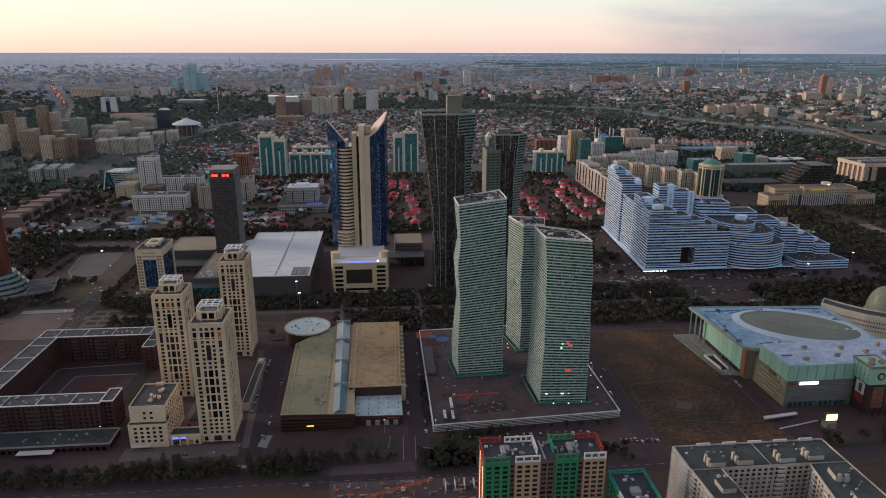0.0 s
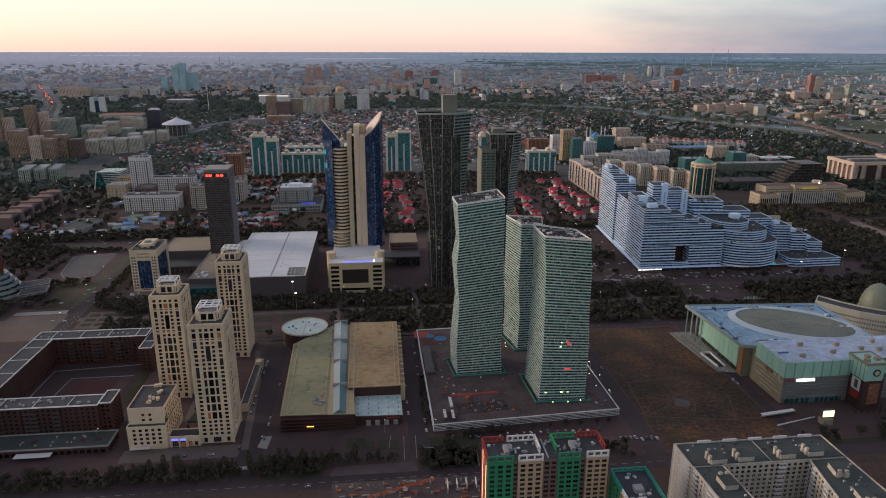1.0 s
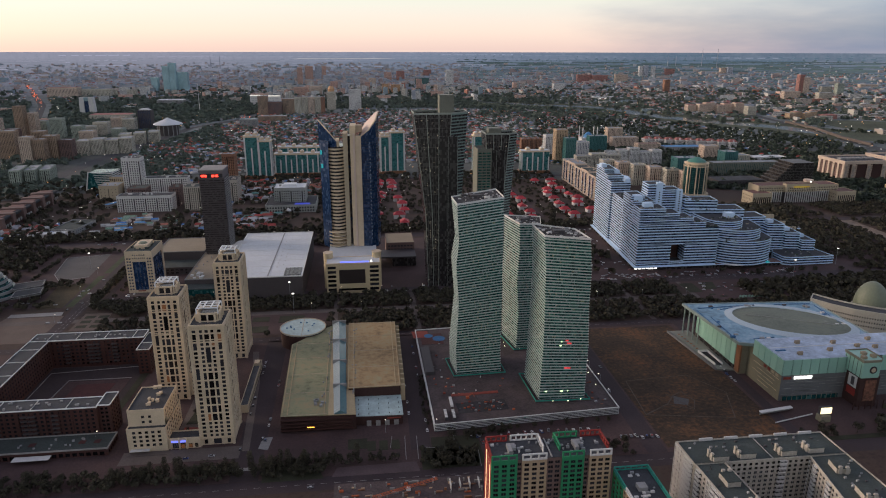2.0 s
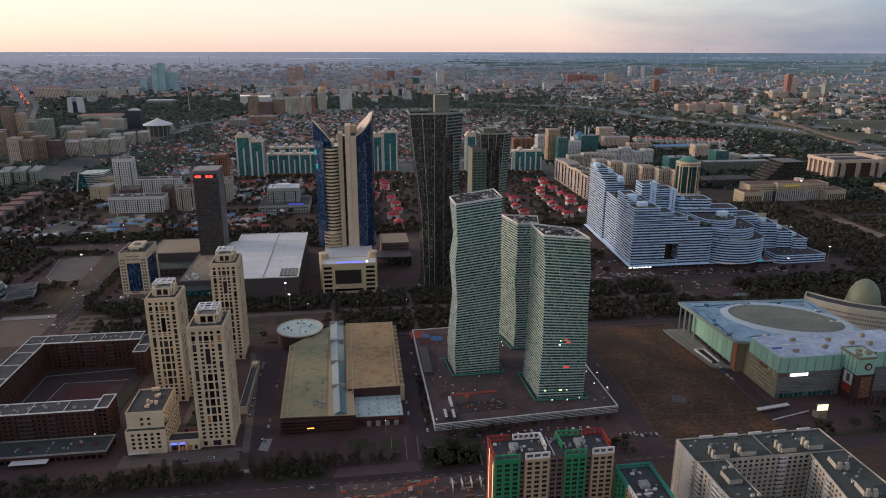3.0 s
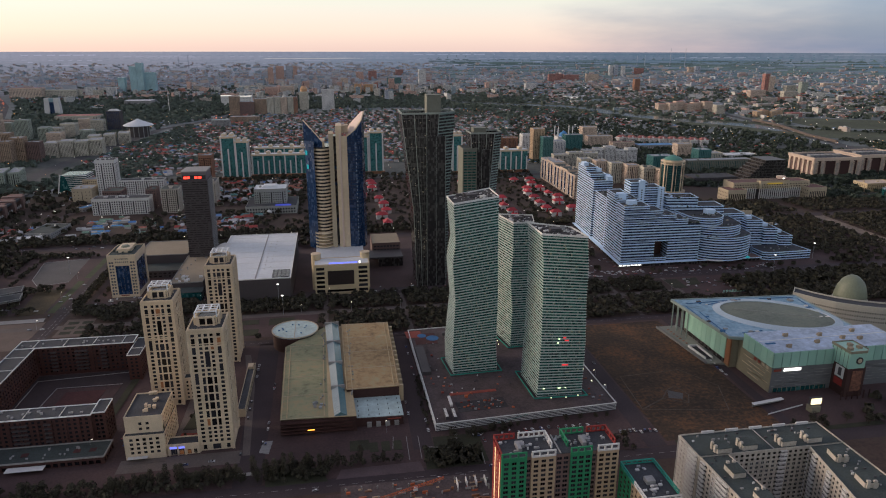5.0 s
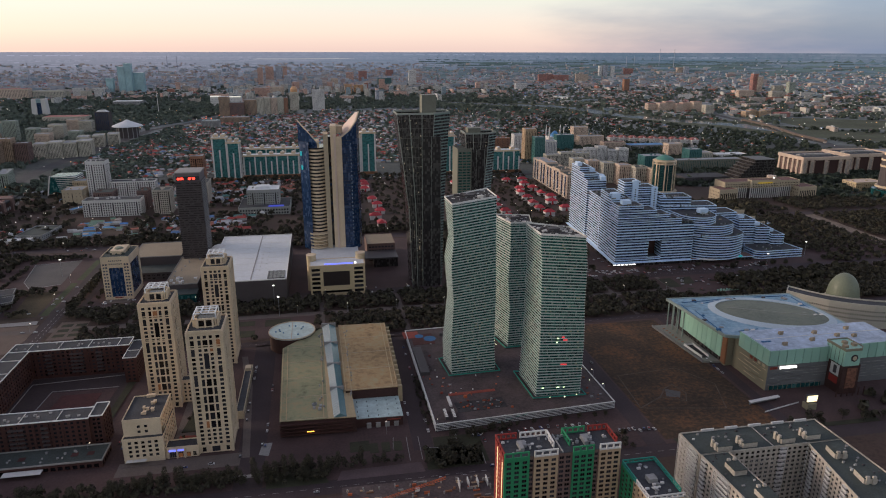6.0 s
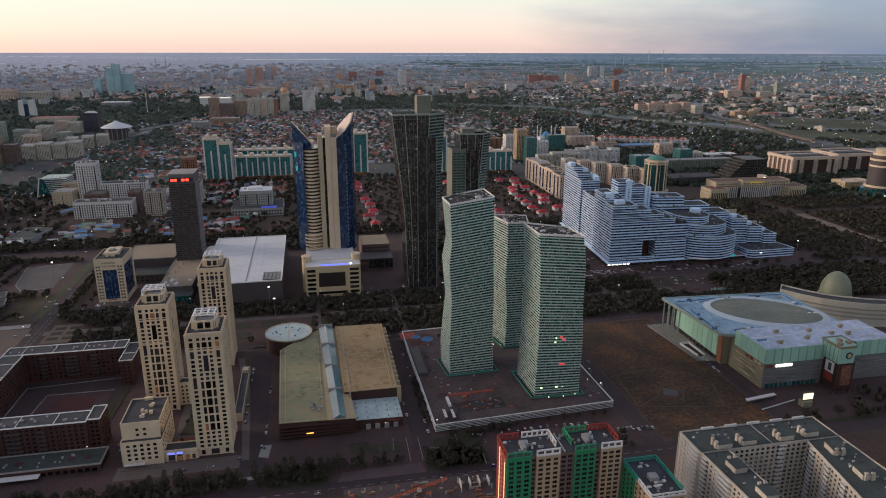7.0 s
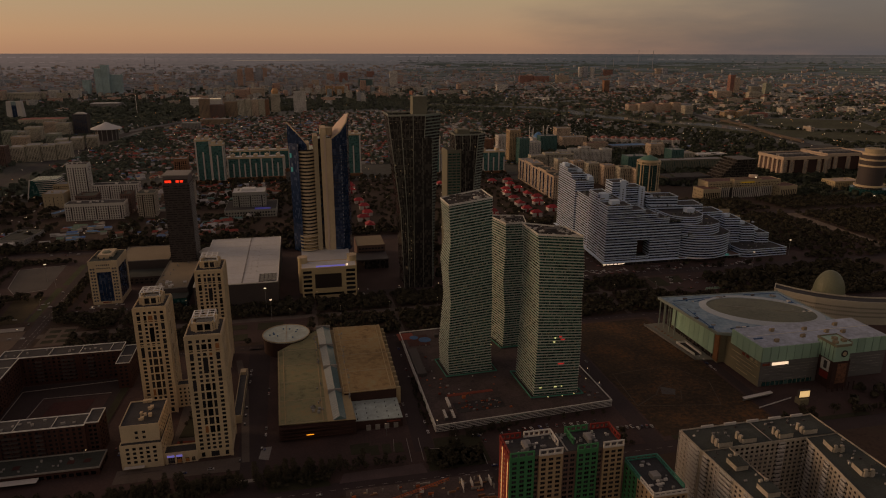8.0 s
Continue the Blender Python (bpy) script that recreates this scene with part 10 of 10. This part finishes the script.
bridge()

# ---------------- cars ----------------
def car_kind():
    t = thing("car", "parked car on asphalt beside the kerb", "car", 0, 0, -500, 0, "parked cars")
    L, W = 4.5, 1.8
    s = Shape()
    prof = [(-L / 2, 0.35), (L / 2, 0.35), (L / 2, 0.75), (L / 2 - 0.9, 0.92), (-L / 2 + 0.25, 0.98), (-L / 2, 0.8)]
    i = [s.p(x, -W / 2, z) for x, z in prof]
    j = [s.p(x, W / 2, z) for x, z in prof]
    n = len(prof)
    s.f += [i, j[::-1]] + [[i[k], j[k], j[(k + 1) % n], i[(k + 1) % n]] for k in range(n)]
    part("body", s, M["car"], t)
    part("cabin", Shape().prism([(-1.9, -0.82), (1.1, -0.82), (1.1, 0.82), (-1.9, 0.82)], 0.95, 1.38, [(-1.4, -0.66), (0.5, -0.66), (0.5, 0.66), (-1.4, 0.66)]), M["glass_dark"], t)
    part("car_roof", Shape().box(-1.35, 0.45, -0.64, 0.64, 1.38, 1.45), M["car"], t)
    for x in (-1.4, 1.4):
        for y in (-0.85, 0.85):
            part("wheel", Shape().tube(0, 0, 0.33, -0.1, 0.1, 10), M["tyre"], t, m=pose(x, y, 0.33, 90, 0, 0))
    return t


M["far_car"] = coloured("far_car_paint", [(0.0, (0.5, 0.5, 0.5)), (0.4, (0.03, 0.03, 0.035)), (0.65, (0.2, 0.2, 0.22)), (0.9, (0.25, 0.03, 0.02))], 0.35)
M["podium_lamp"] = lamp_mat("podium_lamp", (0.95, 1.0, 0.62), 2.2)
CAR = car_kind()
rng10 = random.Random(1010)
PLACED = [0]


def park(x, y, rz, z=0.13):
    m = pose(x, y, z, 0, 0, rz + rng10.uniform(-3, 3))
    if not PLACED[0]:
        CAR.matrix_basis = m
    else:
        ob = copy_thing(CAR, m)
        q = rng10.uniform(0.95, 1.15)
        ob.scale = (q, q, q * rng10.uniform(0.95, 1.2))
    PLACED[0] += 1


for k in range(12):
    park(rng10.choice([-128.5, -109.5]), 500 + k * 15 + rng10.uniform(-5, 5), 90)
for k in range(11):
    park(rng10.choice([14, 28]), 505 + k * 18 + rng10.uniform(-6, 6), 90)
for k in range(13):
    park(90 + k * 7.2 + rng10.uniform(-1.5, 1.5), 497 + rng10.uniform(-2, 2), rng10.choice([80, 100, 75]))
for k in range(8):
    park(40 + rng10.uniform(0, 40), 478 + rng10.uniform(0, 24), rng10.choice([0, 60, 90]))
for k in range(8):
    park(192 + k * 4.4, 480 + rng10.uniform(-2, 2), rng10.choice([75, 85, 100]))
for k in range(7):
    park(343 + rng10.uniform(-1, 1), 565 + k * 7.5, 86)
for k in range(8):
    park(rng10.uniform(-300, 320), rng10.choice([442.5, 451.5]), rng10.choice([0, 180]))
for k in range(6):
    park(rng10.uniform(-230, -222), 530 + k * 8, 90)
for x, y, a in ((-170, 492, 0), (-150, 493, 0), (-112, 514, 80), (210, 560, 90), (219, 610, 90), (210, 660, 90)):
    park(x, y, a, 0.3)

# rows of cars too far to part
cars_ = Shape()


def far_cars(x0, x1, y0, y1, count):
    for _ in range(count):
        x, y = rng10.uniform(x0, x1), rng10.uniform(y0, y1)
        l, w = (4.6, 1.9) if rng10.random() < 0.6 else (1.9, 4.6)
        cars_.box(x - l / 2, x + l / 2, y - w / 2, y + w / 2, 0.4, 1.1)
        cars_.prism([(x - l * 0.3, y - w * 0.3), (x + l * 0.25, y - w * 0.3), (x + l * 0.25, y + w * 0.3), (x - l * 0.3, y + w * 0.3)], 1.1, 1.6)


far_cars(310, 620, 874, 896, 90)
far_cars(440, 620, 795, 845, 45)
far_cars(-40, 60, 860, 884, 14)
far_cars(300, 380, 900, 1150, 60)
far_cars(-600, 300, 858, 880, 30)
far_cars(-700, 400, 1140, 1162, 40)
far_cars(-405, -365, 760, 1120, 14)
far_cars(900, 1100, 1520, 1700, 80)
far_cars(1000, 1350, 1040, 1070, 22)
far_cars(-340, -300, 870, 900, 10)
far_cars(-790, -420, 1180, 1700, 60)
far_cars(-420, 470, 1692, 1708, 60)
tagged(part("car_row", cars_, M["far_car"]), "rows of parked cars far off", "cars", "", "stuff")

# ---------------- street lamps ----------------
def lamp_kind():
    t = thing("street_lamp", "tall street lamp with a lit head", "street lamp", 0, 0, -500, 0, "street lamps")
    part("pole", Shape().tube(0, 0, 0.16, 0, 11, 6, 0.09), M["steel"], t)
    part("arm", Shape().bar((0, 0, 10.8), (1.8, 0, 11.4), 0.07), M["steel"], t)
    part("head", Shape().box(1.3, 2.3, -0.25, 0.25, 11.3, 11.6), M["lamp_head"], t, "warm white lit head")
    return t


M["lamp_head"] = lamp_mat("lamp_head", (1.0, 0.88, 0.68), 3.0)
M["mast_head"] = lamp_mat("mast_head", (1.0, 0.95, 0.88), 2.0)
LAMP = lamp_kind()
first = True
for x, y, a in [(-90 + k * 62, 800, 90) for k in range(9)] + [(-330 + k * 55, 859, 270) for k in range(10)] + [(-246, 540, 0), (-250, 524, 0), (-300, 562, 0), (-8, 512, 90), (36, 508, 90), (205, 545, 180), (206, 575, 180), (205, 605, 180), (207, 640, 180), (-240, 700, 90), (-396, 800, 0), (-404, 900, 0), (-410, 980, 0)]:
    m = pose(x, y, 0.1, 0, 0, a)
    if first:
        LAMP.matrix_basis = m
        first = False
    else:
        copy_thing(LAMP, m)
for x, y, h in ((-120, 838, 28), (590, 846, 30), (-112, 800, 26), (700, 905, 26), (-430, 1010, 26)):
    t_ = thing("light_mast", "tall mast with a round lit lamp ring", "light mast", x, y, 0, 0, "light masts")
    part("pole", Shape().tube(0, 0, 0.3, 0, h, 8, 0.15), M["steel"], t_)
    part("lamp_ring", Shape().tube(0, 0, 1.5, h - 0.6, h + 0.1, 12), M["mast_head"], t_, "white lit lamp ring")

# ---------------- the city's small lights ----------------
def lights(name, label, mat, spots, size):
    s = Shape()
    for x, y, h in spots:
        gx, gy, gz, k = land(x, y)
        q = size * rng10.uniform(0.6, 1.2) * k * max(0.5, math.hypot(gx, gy) / 2500)
        s.box(gx - q, gx + q, gy - q, gy + q, gz + h * k, gz + h * k + q * 1.4)
    tagged(part(name, s, M[mat]), label, "lights", "", "stuff")


def many(az0, az1, r0, r1, count):
    out = []
    for _ in range(count):
        d = 1 / rng10.uniform(1 / r1, 1 / r0)
        out.append((*spot(rng10.uniform(az0, az1), d), rng10.uniform(7, 13)))
    return out


M["town_white"] = lamp_mat("town_light_white", (1.0, 0.93, 0.82), 1.8)
M["town_amber"] = lamp_mat("town_light_amber", (1.0, 0.50, 0.18), 1.5)
M["town_red"] = lamp_mat("town_light_red", (1.0, 0.22, 0.10), 1.8)
lights("town_light", "tiny white lights scattered over the city", "town_white", many(-30, 20, 1300, 9000, 380) + many(20, 46, 2600, 9000, 170) + [(-905 + k * 24, 2258 + k * 17, 5) for k in range(14)] + [(x, 1168, 8) for x in range(-600, 500, 60)], 0.9)
lights("town_light", "tiny amber lights scattered over the city", "town_amber", many(-28, 20, 1800, 5000, 170) + many(20, 46, 2500, 7000, 90), 0.9)
lights("tail_light", "red tail lights along the far avenues", "town_red", [(a[0] + (b[0] - a[0]) * f + rng10.uniform(-14, 14), a[1] + (b[1] - a[1]) * f, 2) for a, b in zip(AVENUES[1][1:3], AVENUES[1][2:4]) for f in [rng10.random() for _ in range(26)]] + [(-560 + rng10.uniform(-30, 120), 3330 + rng10.uniform(-30, 160), 3) for _ in range(14)], 1.2)
lights("shop_sign", "glowing red and amber shop signs under the blocks", "town_amber", [(x, 1720 + rng10.uniform(-8, 8), 3) for x in range(-270, 480, 28)], 1.0)
# lit eaves on the podium street and small site lights
for x, y, z in ((196, 560, 8.4), (197, 585, 8.4), (198, 610, 8.4), (199, 640, 8.4), (120, 660, 8.0), (127, 657, 8.0), (134, 654, 8.0), (142, 648, 8.0), (150, 648, 8.0), (158, 648, 8.0), (146, 533, 9), (160, 532, 9), (172, 533, 9.5), (128, 666, 8), (124, 676, 8)):
    t_ = thing("flood_lamp", "small greenish white flood lamp on the podium", "lamp", x, y, z - 1.2, 0, "podium lamps")
    part("stem", Shape().tube(0, 0, 0.12, 0, 0.9, 6), M["steel"], t_)
    part("bulb", Shape().tube(0, 0, 0.55, 0.9, 1.7, 8, 0.3), M["podium_lamp"], t_, "glowing lamp")

sign_ = thing("plaza_sign", "row of pale green letter blocks on a paved plaza", "sign", 474, 786, 0.15)
for k in range(8):
    part("letter_block", Shape().box(k * 4.3, k * 4.3 + 2.8, -0.3, 0.3, 0.2, 3.0 + 0.5 * (k % 2)), M["mall_glass"], sign_)
part("base", Shape().box(-1, 36, -0.8, 0.8, -0.2, 0.2), M["kerb"], sign_)
for bx, by in ((440, 800), (452, 792), (508, 800), (520, 812), (490, 826)):
    flat("flower_bed", [(bx, by), (bx + 9, by), (bx + 9, by + 4), (bx, by + 4)], 0.4, "lawn", "small planted bed on the plaza", "flower bed")
